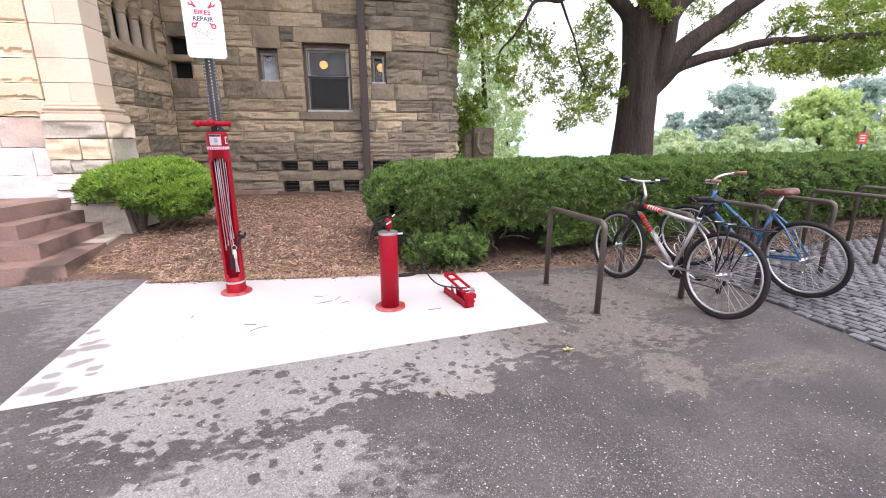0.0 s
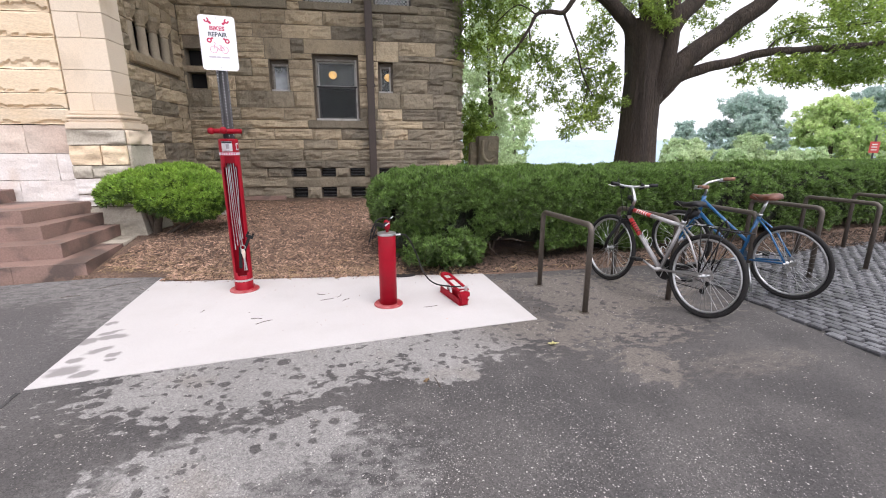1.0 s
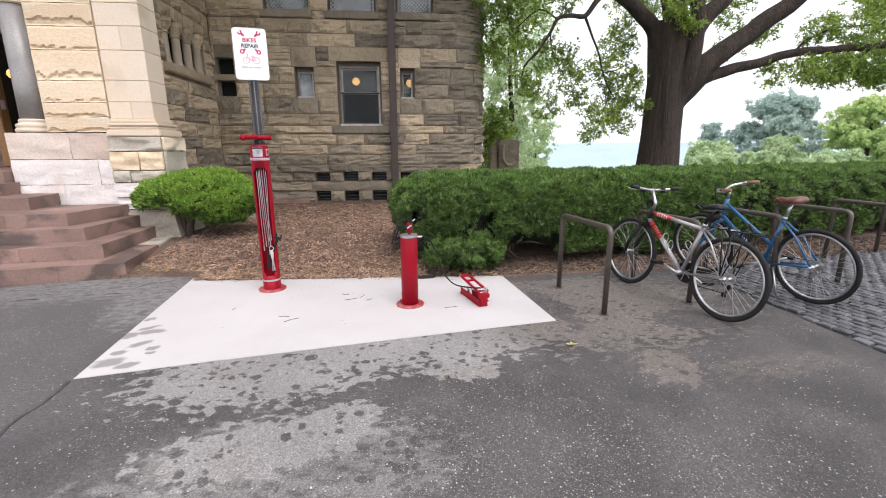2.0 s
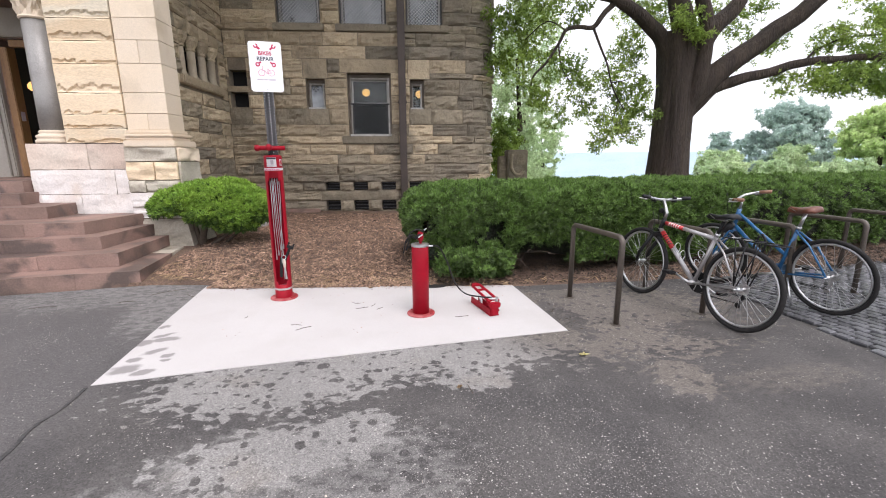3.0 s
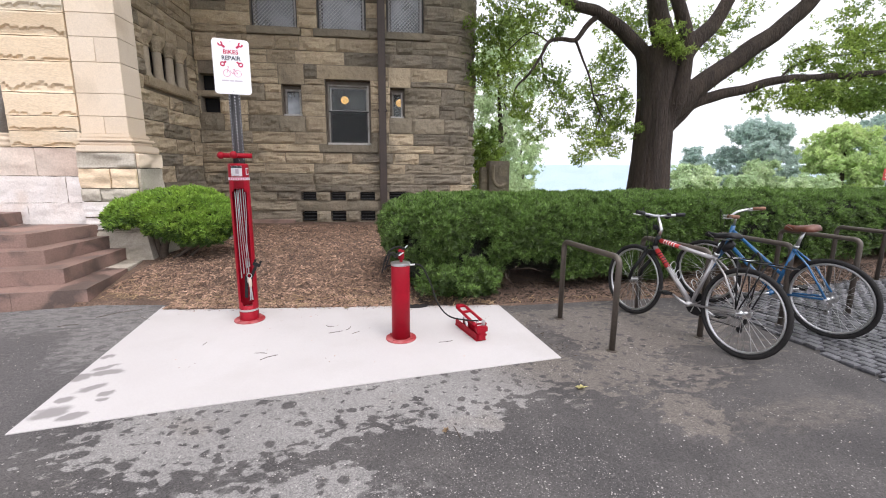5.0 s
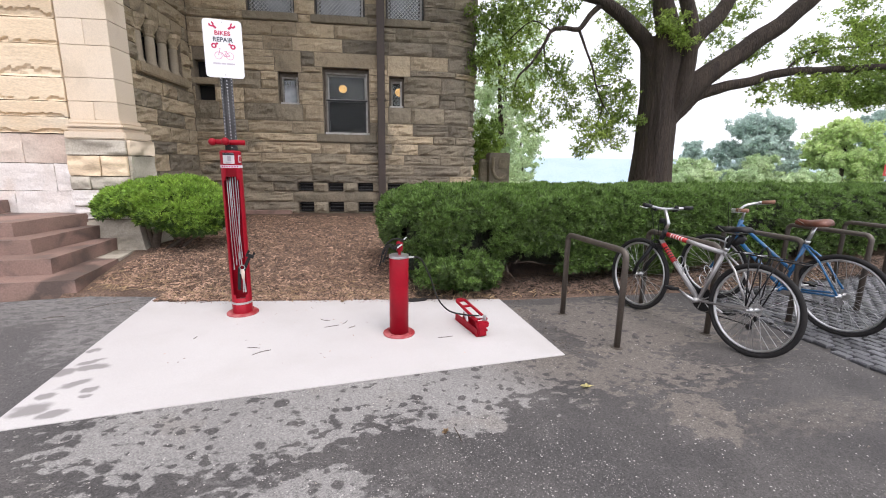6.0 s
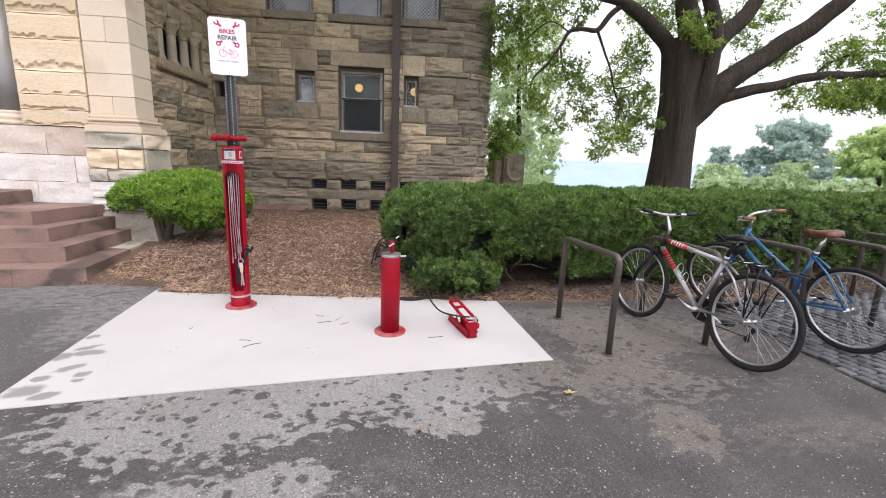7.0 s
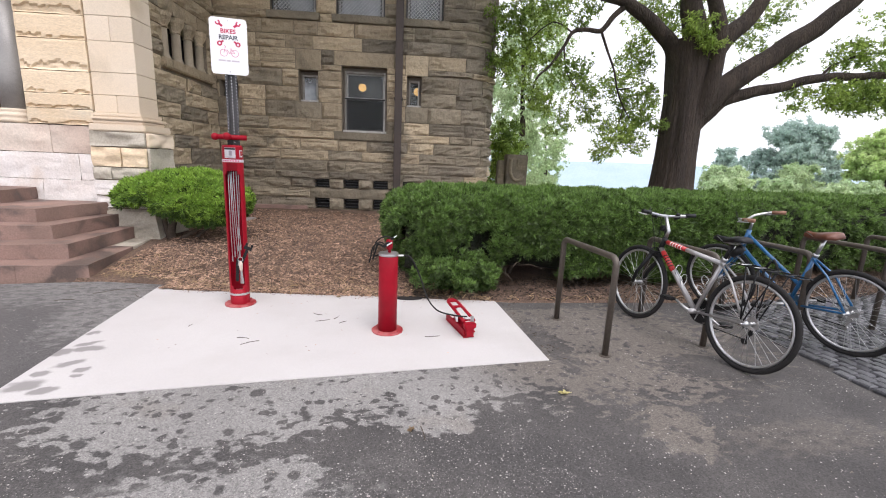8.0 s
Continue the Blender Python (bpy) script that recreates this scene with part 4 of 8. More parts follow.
def make_downpipe():
    w = thing("drainpipe", "dark brown square metal drainpipe fixed to the stone wall", "drainpipe")
    bm = bmesh.new()
    box(bm, 0.125, 0.285, FY - 0.20, FY - 0.075, 0.42, 7.3, 0.018)
    part("pipe", bm, PIPE_PAINT, w)
    for z in (2.62, 4.9):
        bm = bmesh.new()
        box(bm, 0.105, 0.305, FY - 0.212, FY - 0.01, z, z + 0.045, 0.006)
        part("bracket", bm, PIPE_PAINT, w)
    bm = bmesh.new()
    box(bm, 0.115, 0.295, FY - 0.21, FY - 0.06, 0.30, 0.46, 0.02)
    part("shoe", bm, PIPE_PAINT, w)


make_downpipe()

# ---- porch: side wall with its little arcade, corner pier, front wall, column, steps ----
ARCADE = (6.82, 8.42, 2.87, 3.62)
wall_side = wall_with_holes("wall_side", side_map, [5.25, 8.79], [-0.2, 7.4], [ARCADE], 0.4, MORTAR, "brown rock-faced sandstone side wall of the porch")
side_courses = [0.05, 0.30, 0.62, 0.85, 1.10, 1.40, 1.62, 1.90, 2.16, 2.42, 2.65, 2.87, 3.12, 3.36, 3.62, 3.86, 4.12, 4.40, 4.70, 5.0, 5.3, 5.6]
lay_courses(side_map, 5.45, 8.77, side_courses, [ARCADE, (6.72, 8.52, 2.65, 2.87), (6.75, 8.5, 3.62, 3.86)], STONE, wall_side, 1.3, 0.36, seed=9, rough=0.045, proud=0.04)
bm = bmesh.new()
box(bm, SX - 0.25, SX + 0.10, 6.72, 8.52, 2.70, 2.865, 0.02)
part("window_sill", bm, STONE, wall_side, "sloped stone sill under the small columns")
for k in range(4):
    rock_stone("lintel", side_map, 6.75 + 0.4375 * k, 6.75 + 0.4375 * (k + 1), 3.62, 3.86, STONE, wall_side, 0.02, 0.04)
for k in range(4):
    y = 6.98 + 0.42 * k
    w = thing("colonnette", "short buff stone column with carved capital in the wall arcade", "column", "small columns of the arcade")
    bm = bmesh.new()
    lathe(bm, [(0.105, 2.87), (0.105, 2.90), (0.085, 2.93), (0.078, 2.97), (0.074, 3.36)], (SX - 0.06, y, 0), 16)
    part("shaft", bm, SHAFT_STONE, w, "", True)
    bm = bmesh.new()
    lathe(bm, [(0.08, 3.36), (0.088, 3.38), (0.085, 3.41), (0.125, 3.50), (0.15, 3.54), (0.15, 3.615)], (SX - 0.06, y, 0), 12)
    for v_ in bm.verts:
        v_.co.x += 0.012 * math.sin(v_.co.z * 160 + v_.co.y * 60)
    part("capital", bm, STONE, w, "carved leafy capital")
bm = bmesh.new()
box(bm, SX - 0.42, SX - 0.38, 6.7, 8.5, 2.7, 3.7)
part("backing", bm, BLACK, wall_side, "dark glazed back of the arcade")


def make_pier():
    w = thing("porch_pier", "smooth buff sandstone corner pier on a moulded bleached base", "pier", kind="structure")
    zs = [1.80, 2.02, 2.30, 2.68, 2.98, 3.26, 3.62, 3.95, 4.30, 4.65, 5.0, 7.4]
    for k, (lo, hi) in enumerate(zip(zs, zs[1:])):
        cuts = [-3.63, -3.06] if k % 3 else [-3.63, -3.34, -3.06]
        for a, c in zip(cuts, cuts[1:]):
            bm = bmesh.new()
            box(bm, a + 0.0015, c - 0.0015, PY, PY + 0.42, lo + 0.002, hi - 0.002, 0.004)
            part("block", bm, DRESSED, w)
    for lo, hi, out in ((1.745, 1.80, 0.03), (1.70, 1.742, 0.075), (1.655, 1.697, 0.055), (1.56, 1.652, 0.10)):
        bm = bmesh.new()
        box(bm, -3.64 - out * 0.3, -3.06 + out, PY - out, PY + 0.42 + out, lo, hi, 0.014)
        part("moulding", bm, DRESSED, w)
    for k, (lo, hi) in enumerate(((1.36, 1.557), (1.10, 1.357), (0.93, 1.097), (0.72, 0.927), (0.55, 0.717), (0.02, 0.547))):
        cuts = ([-3.66, -2.96], [-3.66, -3.28, -2.96], [-3.66, -3.42, -2.96])[k % 3]
        for a, c in zip(cuts, cuts[1:]):
            deep = PY - 0.10
            rock_stone("stone", lambda u, z, q: (u, deep - q, z), a, c, lo, hi, (FOOTING, BUFF, FOOTING, WASHED, WASHED, FOOTING)[k], w, 0.034, 0.026, 12, 7)
    for lo, hi in ((0.02, 0.55), (0.55, 0.93), (0.93, 1.36), (1.36, 1.557)):
        rock_stone("stone", lambda u, z, q: (-2.96 + q, u, z), PY - 0.09, PY + 0.50, lo, hi, FOOTING if lo < 1.3 else DRESSED, w, 0.04, 0.03, 9, 6)
    bm = bmesh.new()
    box(bm, -3.66, -2.965, PY - 0.095, PY + 0.5, -0.1, 1.555)
    part("core", bm, MORTAR, w)
    # broad footing whose outer face leans in towards the top
    bm = bmesh.new()
    lo_ring = [(-3.67, PY - 0.20), (-2.80, PY - 0.20), (-2.77, PY + 0.55), (-3.67, PY + 0.55)]
    hi_ring = [(-3.67, PY - 0.142), (-2.915, PY - 0.142), (-2.905, PY + 0.52), (-3.67, PY + 0.52)]
    lo_v = [bm.verts.new((*p, -0.05)) for p in lo_ring]
    mid_v = [bm.verts.new((p[0] * 0.35 + q[0] * 0.65, p[1] * 0.35 + q[1] * 0.65, 0.30)) for p, q in zip(lo_ring, hi_ring)]
    hi_v = [bm.verts.new((*p, 0.515)) for p in hi_ring]
    bm.faces.new(lo_v[::-1])
    bm.faces.new(hi_v)
    for p, q in ((lo_v, mid_v), (mid_v, hi_v)):
        for i in range(4):
            bm.faces.new((p[i], p[(i + 1) % 4], q[(i + 1) % 4], q[i]))
    bmesh.ops.bevel(bm, geom=[e for e in bm.edges if e.calc_face_angle(0) > 0.8], offset=0.02, segments=2, affect="EDGES", clamp_overlap=True)
    part("footing", bm, FOOTING, w, "grey-beige footing block leaning inwards")


make_pier()


def make_porch_front():
    w = thing("wall_porch", "porch front of buff rock-faced blocks over a bleached stone base", "wall", kind="structure")
    bm = bmesh.new()
    box(bm, -4.45, -3.635, PY + 0.03, PY + 0.55, 1.62, 7.4)
    box(bm, -5.03, -3.66, PY + 0.03, PY + 0.75, -0.1, 1.60)
    part("core", bm, MORTAR, w)
    zs = [1.62, 1.82, 2.01, 2.29, 2.67, 2.96, 3.24, 3.52, 3.85, 4.2, 4.6]
    for k, (lo, hi) in enumerate(zip(zs, zs[1:])):
        rock_stone("stone", lambda u, z, q: (u, PY + 0.03 - q, z), -4.47, -3.64, lo, hi, BUFF, w, 0.05, 0.045, 26, 13, 0.004, True)
        rock_stone("stone", lambda u, z, q: (-4.45 - q, u, z), PY + 0.04, PY + 0.5, lo, hi, BUFF, w, 0.03, 0.02, 4, 3, 0.005)
    for lo, hi, cuts, m in ((1.25, 1.615, (-5.03, -4.22, -3.67), PINKISH), (0.90, 1.25, (-5.03, -3.90, -3.67), WASHED), (0.50, 0.90, (-5.03, -4.4, -3.67), WASHED)):
        for a, c in zip(cuts, cuts[1:]):
            rock_stone("stone", lambda u, z, q: (u, PY + 0.03 - q, z), a, c, lo, hi, m, w, 0.020, 0.03, 10, 6, 0.004)
        rock_stone("stone", lambda u, z, q: (-5.03 - q, u, z), PY + 0.02, PY + 0.75, lo, hi, m, w, 0.02, 0.02)
    bm = bmesh.new()
    box(bm, -9.5, -4.47, PY + 0.06, PY + 0.5, 3.78, 7.4)
    part("architrave", bm, BUFF, w)
    bm = bmesh.new()
    box(bm, -9.5, -9.1, PY + 0.1, 8.0, -0.1, 7.4)
    part("end_wall", bm, BUFF, w)


make_porch_front()


def make_column():
    w = thing("porch_column", "polished grey granite column with carved capital on a moulded base", "column")
    x, y = -4.76, PY + 0.24
    bm = bmesh.new()
    lathe(bm, [(0.245, 1.62), (0.245, 1.665), (0.22, 1.68), (0.235, 1.70), (0.235, 1.725), (0.20, 1.745), (0.19, 1.76), (0.20, 1.775), (0.185, 1.80)], (x, y, 0), 32)
    part("base", bm, DRESSED, w, "buff moulded base", True)
    bm = bmesh.new()
    lathe(bm, [(0.175, 1.80), (0.172, 2.2), (0.165, 3.26)], (x, y, 0), 32)
    part("shaft", bm, GRANITE, w, "", True)
    bm = bmesh.new()
    prof = [(0.175, 3.26), (0.19, 3.28), (0.178, 3.30), (0.18, 3.38), (0.21, 3.46), (0.25, 3.56), (0.29, 3.64), (0.30, 3.66), (0.30, 3.775)]
    lathe(bm, prof, (x, y, 0), 40)
    for v_ in bm.verts:
        d = Vector((v_.co.x - x, v_.co.y - y, 0))
        if 3.3 < v_.co.z < 3.65 and d.length > 0:
            a = math.atan2(d.y, d.x)
            v_.co += d.normalized() * (0.028 * math.sin(a * 10 + v_.co.z * 30) + 0.02 * wobble(v_.co.x, v_.co.y, v_.co.z, 20))
    part("capital", bm, DRESSED, w, "carved leaf capital")


make_column()

PORCH_Z = 1.10
bm = bmesh.new()
box(bm, -9.1, -5.04, PY + 0.1, 7.0, -0.1, PORCH_Z)
tagged(part("porch_floor", bm, RED_STONE), "red sandstone floor of the porch", "floor", kind="structure")
DOOR = (-6.41, -5.15, PORCH_Z, 3.35)
wall_porch_back = wall_with_holes("wall_porch_back", lambda u, z, q: (u, 6.6 - q, z), [-9.1, -4.05], [-0.1, 7.4], [DOOR], 0.3, RED_STONE, "dark red stone wall at the back of the porch")
for k in range(8):
    for u0 in (-8.1, -7.5, -6.95):
        rock_stone("stone", lambda u, z, q: (u, 6.6 - q, z), u0, u0 + 0.57, PORCH_Z + 0.28 * k, PORCH_Z + 0.28 * (k + 1), RED_STONE, wall_porch_back, 0.02, 0.025)
bm = bmesh.new()
box(bm, -4.1, -4.0, PY + 0.56, 6.6, 0, 7.4)
tagged(part("wall_porch_side", bm, TRIM_PAINT), "shaded plain side of the porch", "wall", kind="structure")
bm = bmesh.new()
box(bm, -9.1, -4.1, PY + 0.5, 6.6, 3.95, 4.1)
tagged(part("porch_ceiling", bm, TRIM_PAINT), "shaded porch ceiling", "ceiling", kind="structure")


def make_door():
    w = thing("door_1", "open entrance in an oak frame with grey-beige moulded surround", "door", kind="structure")
    bm = bmesh.new()
    box(bm, -6.88, -6.43, 6.50, 6.62, PORCH_Z, 3.36, 0.015)
    box(bm, -6.78, -6.50, 6.46, 6.52, PORCH_Z, 3.36, 0.01)
    box(bm, -6.88, -4.6, 6.50, 6.62, 3.362, 3.8, 0.015)
    part("surround", bm, TRIM_PAINT, w, "grey-beige moulded surround")
    bm = bmesh.new()
    box(bm, -6.40, -6.27, 6.56, 6.74, PORCH_Z + 0.01, 3.22, 0.012)
    box(bm, -6.26, -5.16, 6.60, 6.70, 3.23, 3.34, 0.01)
    leaf = part("door_frame", bm, DOOR_WOOD, w, "oiled oak door frame")
    bm = bmesh.new()
    box(bm, -6.272, -6.262, 6.6, 6.68, 2.05, 2.2, 0.003)
    part("strike_plate", bm, STEEL, leaf)
    bm = bmesh.new()
    box(bm, -6.12, -5.92, 6.95, 6.958, 2.08, 2.30)
    n = part("notice", bm, SIGN_PALE, w, "small notice with a red mark on the inner glass")
    bm = bmesh.new()
    box(bm, -6.06, -5.98, 6.943, 6.949, 2.14, 2.24, 0.02)
    part("mark", bm, SIGN_RED, n)


make_door()
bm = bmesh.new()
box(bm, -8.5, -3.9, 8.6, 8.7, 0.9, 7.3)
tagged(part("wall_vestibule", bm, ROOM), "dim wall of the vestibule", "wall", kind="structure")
make_lamp(-6.98, 7.9, 2.80)


def make_steps():
    w = thing("stone_steps", "worn red sandstone steps climbing to the porch", "steps", kind="structure")
    corners = [(-2.74, 3.35), (-3.10, 3.60), (-3.44, 3.85), (-3.72, 4.02), (-4.42, 4.40), (-4.93, 4.66), (-5.06, 4.90)]
    ends = [-2.97, -3.19, -3.38, -3.52, -4.50, -4.98, -5.06]
    rise = PORCH_Z / 7
    for i, ((cx, cy), ex) in enumerate(zip(corners, ends)):
        c = Vector((cx, cy, 0))
        lo, hi = (rise * i - (0.1 if i == 0 else 0.0)), rise * (i + 1)
        cut = 0.62 + 0.17 * (i % 3)
        spans = [(0.0, cut), (cut, cut + 1.5), (cut + 1.5, 4.6)]
        back_y = 4.915 if i < 4 else 5.1
        for a, z in spans:
            p, q = c - U * (a + 0.004), c - U * z
            if a == 0:
                ring = [(q.x, q.y), (c.x, c.y), (ex, back_y), (q.x, back_y)]
            else:
                ring = [(q.x, q.y), (p.x, p.y), (p.x, back_y), (q.x, back_y)]
            if i == 0 and a == 0:
                turn = c.lerp(Vector((ex, back_y, 0)), 0.62)
                pale = bmesh.new()
                prism(pale, [(q.x, turn.y + 0.004), (turn.x, turn.y + 0.004), (ex, back_y), (q.x, back_y)], lo + 0.002, hi - 0.004, 0.010)
                part("step_end", pale, FOOTING, w, "paler worn stone at the end of the lowest step")
                ring = [(q.x, q.y), (c.x, c.y), (turn.x, turn.y), (q.x, turn.y)]
            bm = bmesh.new()
            prism(bm, ring, lo + 0.002, hi)
            bmesh.ops.bevel(bm, geom=[e for e in bm.edges if max(v.co.z for v in e.verts) > hi - 0.001 and e.calc_face_angle(0) > 0.3], offset=0.020, segments=3, affect="EDGES", clamp_overlap=True)
            bmesh.ops.subdivide_edges(bm, edges=[e for e in bm.edges if e.calc_length() > 0.4], cuts=9, use_grid_fill=True)
            bmesh.ops.triangulate(bm, faces=[f for f in bm.faces if len(f.verts) > 4])
            for v_ in bm.verts:
                q_ = v_.co * 5.0
                v_.co += Vector((noise.noise(q_), noise.noise(q_ + Vector((9, 0, 0))), 0.7 * noise.noise(q_ + Vector((0, 9, 0))))) * 0.010
            part("step", bm, RED_STONE, w, "", True).data.set_sharp_from_angle(angle=radians(38))


make_steps()

# ---- planting ----
def lumps(p, s, seed=0.0):
    x, y, z = p[:, 0] * s + seed, p[:, 1] * s + 1.7 * seed, p[:, 2] * s - seed
    return (np.sin(x + 1.4 * np.sin(1.3 * y + z)) + np.sin(y * 1.1 + 1.3 * np.sin(1.2 * z - x)) + np.sin(z * 1.2 + 1.2 * np.sin(1.4 * x + 0.7 * y))) / 3


HEDGE_X, HEDGE_Y, HEDGE_TOP, HEDGE_DEEP, HEDGE_LONG = 0.40, 2.97, 1.04, 1.75, 14.0


def hedge_place(s, d, z):
    """Along the hedge, into it, and up."""
    x = HEDGE_X + s
    return np.stack([x - 0.17 * d, HEDGE_Y + 0.185 * s + d, z], axis=-1)


def hedge_radius(s, d, z):
    a = np.maximum(0.0, (0.75 - s + 0.45 * np.maximum(0.0, 0.55 - z)) / 0.75)
    b = (d - HEDGE_DEEP / 2) / (HEDGE_DEEP / 2)
    c = (z - 0.44) / (HEDGE_TOP - 0.44)
    c = np.where(c < 0, c * 1.12, c)
    return (np.abs(a) ** 3 + np.abs(b) ** 4 + np.abs(c) ** 4) ** 0.25


def thinned(p, nrm, gap):
    """Keep one point in each small cell."""
    key = np.floor(p / gap).astype(np.int64)
    _, first = np.unique(key[:, 0] * 7919 * 7919 + key[:, 1] * 7919 + key[:, 2], return_index=True)
    return p[first], nrm[first]


def clumps(rng, centre, nrm, radius, count, bright, up=0.45):
    """Sprays gathered round shoot ends; those that face outwards and up get the lighter, lit colour."""
    n = len(centre)
    rad = radius * rng.uniform(0.65, 1.25, n)
    own = rng.normal(size=n) * 0.20
    d = rng.normal(size=(n, count, 3)) * 0.85 + nrm[:, None, :] + np.array([0, 0, up])
    d /= np.linalg.norm(d, axis=2, keepdims=True)
    out = rng.uniform(0.30, 1.0, (n, count)) ** 0.6
    p = centre[:, None, :] + d * (rad[:, None] * out)[:, :, None]
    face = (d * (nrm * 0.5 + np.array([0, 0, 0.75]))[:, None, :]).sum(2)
    upward = face * out + own[:, None] + rng.normal(size=(n, count)) * 0.18 > bright
    return p.reshape(-1, 3), d.reshape(-1, 3), upward.ravel()


def make_hedge():
    w = thing("hedge", "dense clipped dark green yew hedge beside the bicycle racks", "hedge")
    rng = np.random.default_rng(4)
    out_p, out_d, out_y = [], [], []
    for lo, hi, count, gap, rad, sprays in ((0.0, 4.6, 240000, 0.064, 0.053, 15), (4.6, 14.0, 120000, 0.088, 0.074, 13)):
        s, d, z = rng.uniform(lo, hi, count), rng.uniform(-0.12, HEDGE_DEEP, count), rng.uniform(0.03, HEDGE_TOP + 0.1, count)
        p = hedge_place(s, d, z)
        r = hedge_radius(s, d, z) + 0.05 * lumps(p, 4.2) + 0.06 * lumps(p, 9.0, 2.0)
        keep = (r > 0.90) & (r < 0.955) & (d < 1.45)
        low = z < 0.07 + 0.09 * (s > 1.2) + 0.09 * lumps(p, 3.1, 7.0)
        hole = ((s - 1.42) / 0.40) ** 2 + ((d - 0.15) / 0.5) ** 2 + ((z - 0.20) / 0.20) ** 2 < 1 + 0.4 * lumps(p, 9)
        bare = lumps(p, 6.5, 4.0) + 0.5 * lumps(p, 17.0, 1.0) < -0.50
        keep &= ~(low | hole | (bare & (z < 0.85)))
        e = 0.01
        g = np.stack([(hedge_radius(s + e, d, z) - hedge_radius(s - e, d, z)), (hedge_radius(s, d + e, z) - hedge_radius(s, d - e, z)),
                      (hedge_radius(s, d, z + e) - hedge_radius(s, d, z - e))], axis=-1)
        g /= np.linalg.norm(g, axis=1, keepdims=True) + 1e-9
        q, m = thinned(p[keep], g[keep], gap)
        a, b, c = clumps(rng, q, m, rad, sprays, 0.48)
        out_p.append(a)
        out_d.append(b)
        out_y.append(c)
    # a low branch that hangs out over the slab's edge
    q = rng.normal(size=(95, 3)) * [0.21, 0.09, 0.07] + [1.02, 3.04, 0.19]
    q[:, 2] = np.abs(q[:, 2]) + 0.05
    a, b, c = clumps(rng, q, np.tile([0.1, -0.7, 0.5], (95, 1)), 0.06, 15, 0.5)
    pos, nor, lit_mask = np.concatenate(out_p + [a]), np.concatenate(out_d + [b]), np.concatenate(out_y + [c])
    ok = pos[:, 2] > 0.03
    pos, nor, lit_mask = pos[ok], nor[ok], lit_mask[ok]
    aim = nor + np.array([0, 0, 0.25]) + rng.normal(size=nor.shape) * 0.30
    tv, tf = tuft_form(9, 1.1, 0.105)
    # two needle colours, split by facing as if lit from above
    me = scatter("foliage", tv, tf, pos[~lit_mask], aim[~lit_mask], rng.uniform(0.036, 0.060, (~lit_mask).sum()))
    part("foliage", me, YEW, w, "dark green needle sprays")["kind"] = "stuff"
    me = scatter("young_growth", tv, tf, pos[lit_mask], aim[lit_mask], rng.uniform(0.034, 0.054, lit_mask.sum()))
    part("young_growth", me, YEW_TIP, w, "lighter needle tips on the lit side of each clump")["kind"] = "stuff"
    # dense near-black core that stands for the shade inside
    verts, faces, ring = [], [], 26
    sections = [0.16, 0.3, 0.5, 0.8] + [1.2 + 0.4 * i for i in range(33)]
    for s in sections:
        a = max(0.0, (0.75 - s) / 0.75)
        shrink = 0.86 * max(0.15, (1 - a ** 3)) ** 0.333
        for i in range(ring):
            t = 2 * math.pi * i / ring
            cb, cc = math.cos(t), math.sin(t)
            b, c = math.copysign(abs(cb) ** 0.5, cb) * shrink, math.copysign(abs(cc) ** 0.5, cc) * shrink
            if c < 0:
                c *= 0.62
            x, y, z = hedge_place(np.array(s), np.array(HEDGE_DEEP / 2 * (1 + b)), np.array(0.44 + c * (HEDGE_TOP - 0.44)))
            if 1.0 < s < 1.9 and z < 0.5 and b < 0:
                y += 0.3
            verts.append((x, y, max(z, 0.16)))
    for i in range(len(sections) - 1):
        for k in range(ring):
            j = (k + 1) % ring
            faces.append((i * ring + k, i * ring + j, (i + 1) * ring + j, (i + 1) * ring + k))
    part("inner_growth", raw_mesh("inner_growth", np.array(verts), np.array(faces)), YEW_CORE, w, "near-black core in place of inner shade")
    rnd = random.Random(3)
    for k in range(26):
        s = 0.3 + k * 0.42 + rnd.uniform(-0.1, 0.1)
        p = Vector(hedge_place(np.array(s), np.array(0.55 + rnd.uniform(-0.25, 0.3)), np.array(0.0)).tolist())
        bm = bmesh.new()
        tube(bm, [p, p + Vector((rnd.uniform(-.05, .05), rnd.uniform(-.05, .05), 0.15)), p + Vector((rnd.uniform(-.15, .15), -0.12, 0.34))], [0.028, 0.022, 0.014], 7)
        part("stem", bm, TWIG, w)
    # bare twigs at the end of the hedge and under it
    for k in range(16):
        bm = bmesh.new()
        if k < 9:
            a = Vector((0.55 + rnd.uniform(0, 0.25), 3.35 + rnd.uniform(-0.1, 0.5), 0.35 + rnd.uniform(0, 0.35)))
            b = a + Vector((-rnd.uniform(0.2, 0.36), -rnd.uniform(0.05, 0.25), rnd.uniform(-0.02, 0.22)))
        else:
            a = Vector((1.5 + rnd.uniform(-0.3, 0.3), 3.35, 0.2 + rnd.uniform(0, 0.1)))
            b = a + Vector((rnd.uniform(-0.25, 0.25), -rnd.uniform(0.15, 0.3), rnd.uniform(-0.12, 0.05)))
        tube(bm, curve_points([a, (a + b) / 2 + Vector((0, 0, 0.03)), b], 3), [0.006, 0.0058, 0.0055, 0.005, 0.0045, 0.0035, 0.002], 5)
        part("twig", bm, TWIG, w, "bare brown twig")


make_hedge()


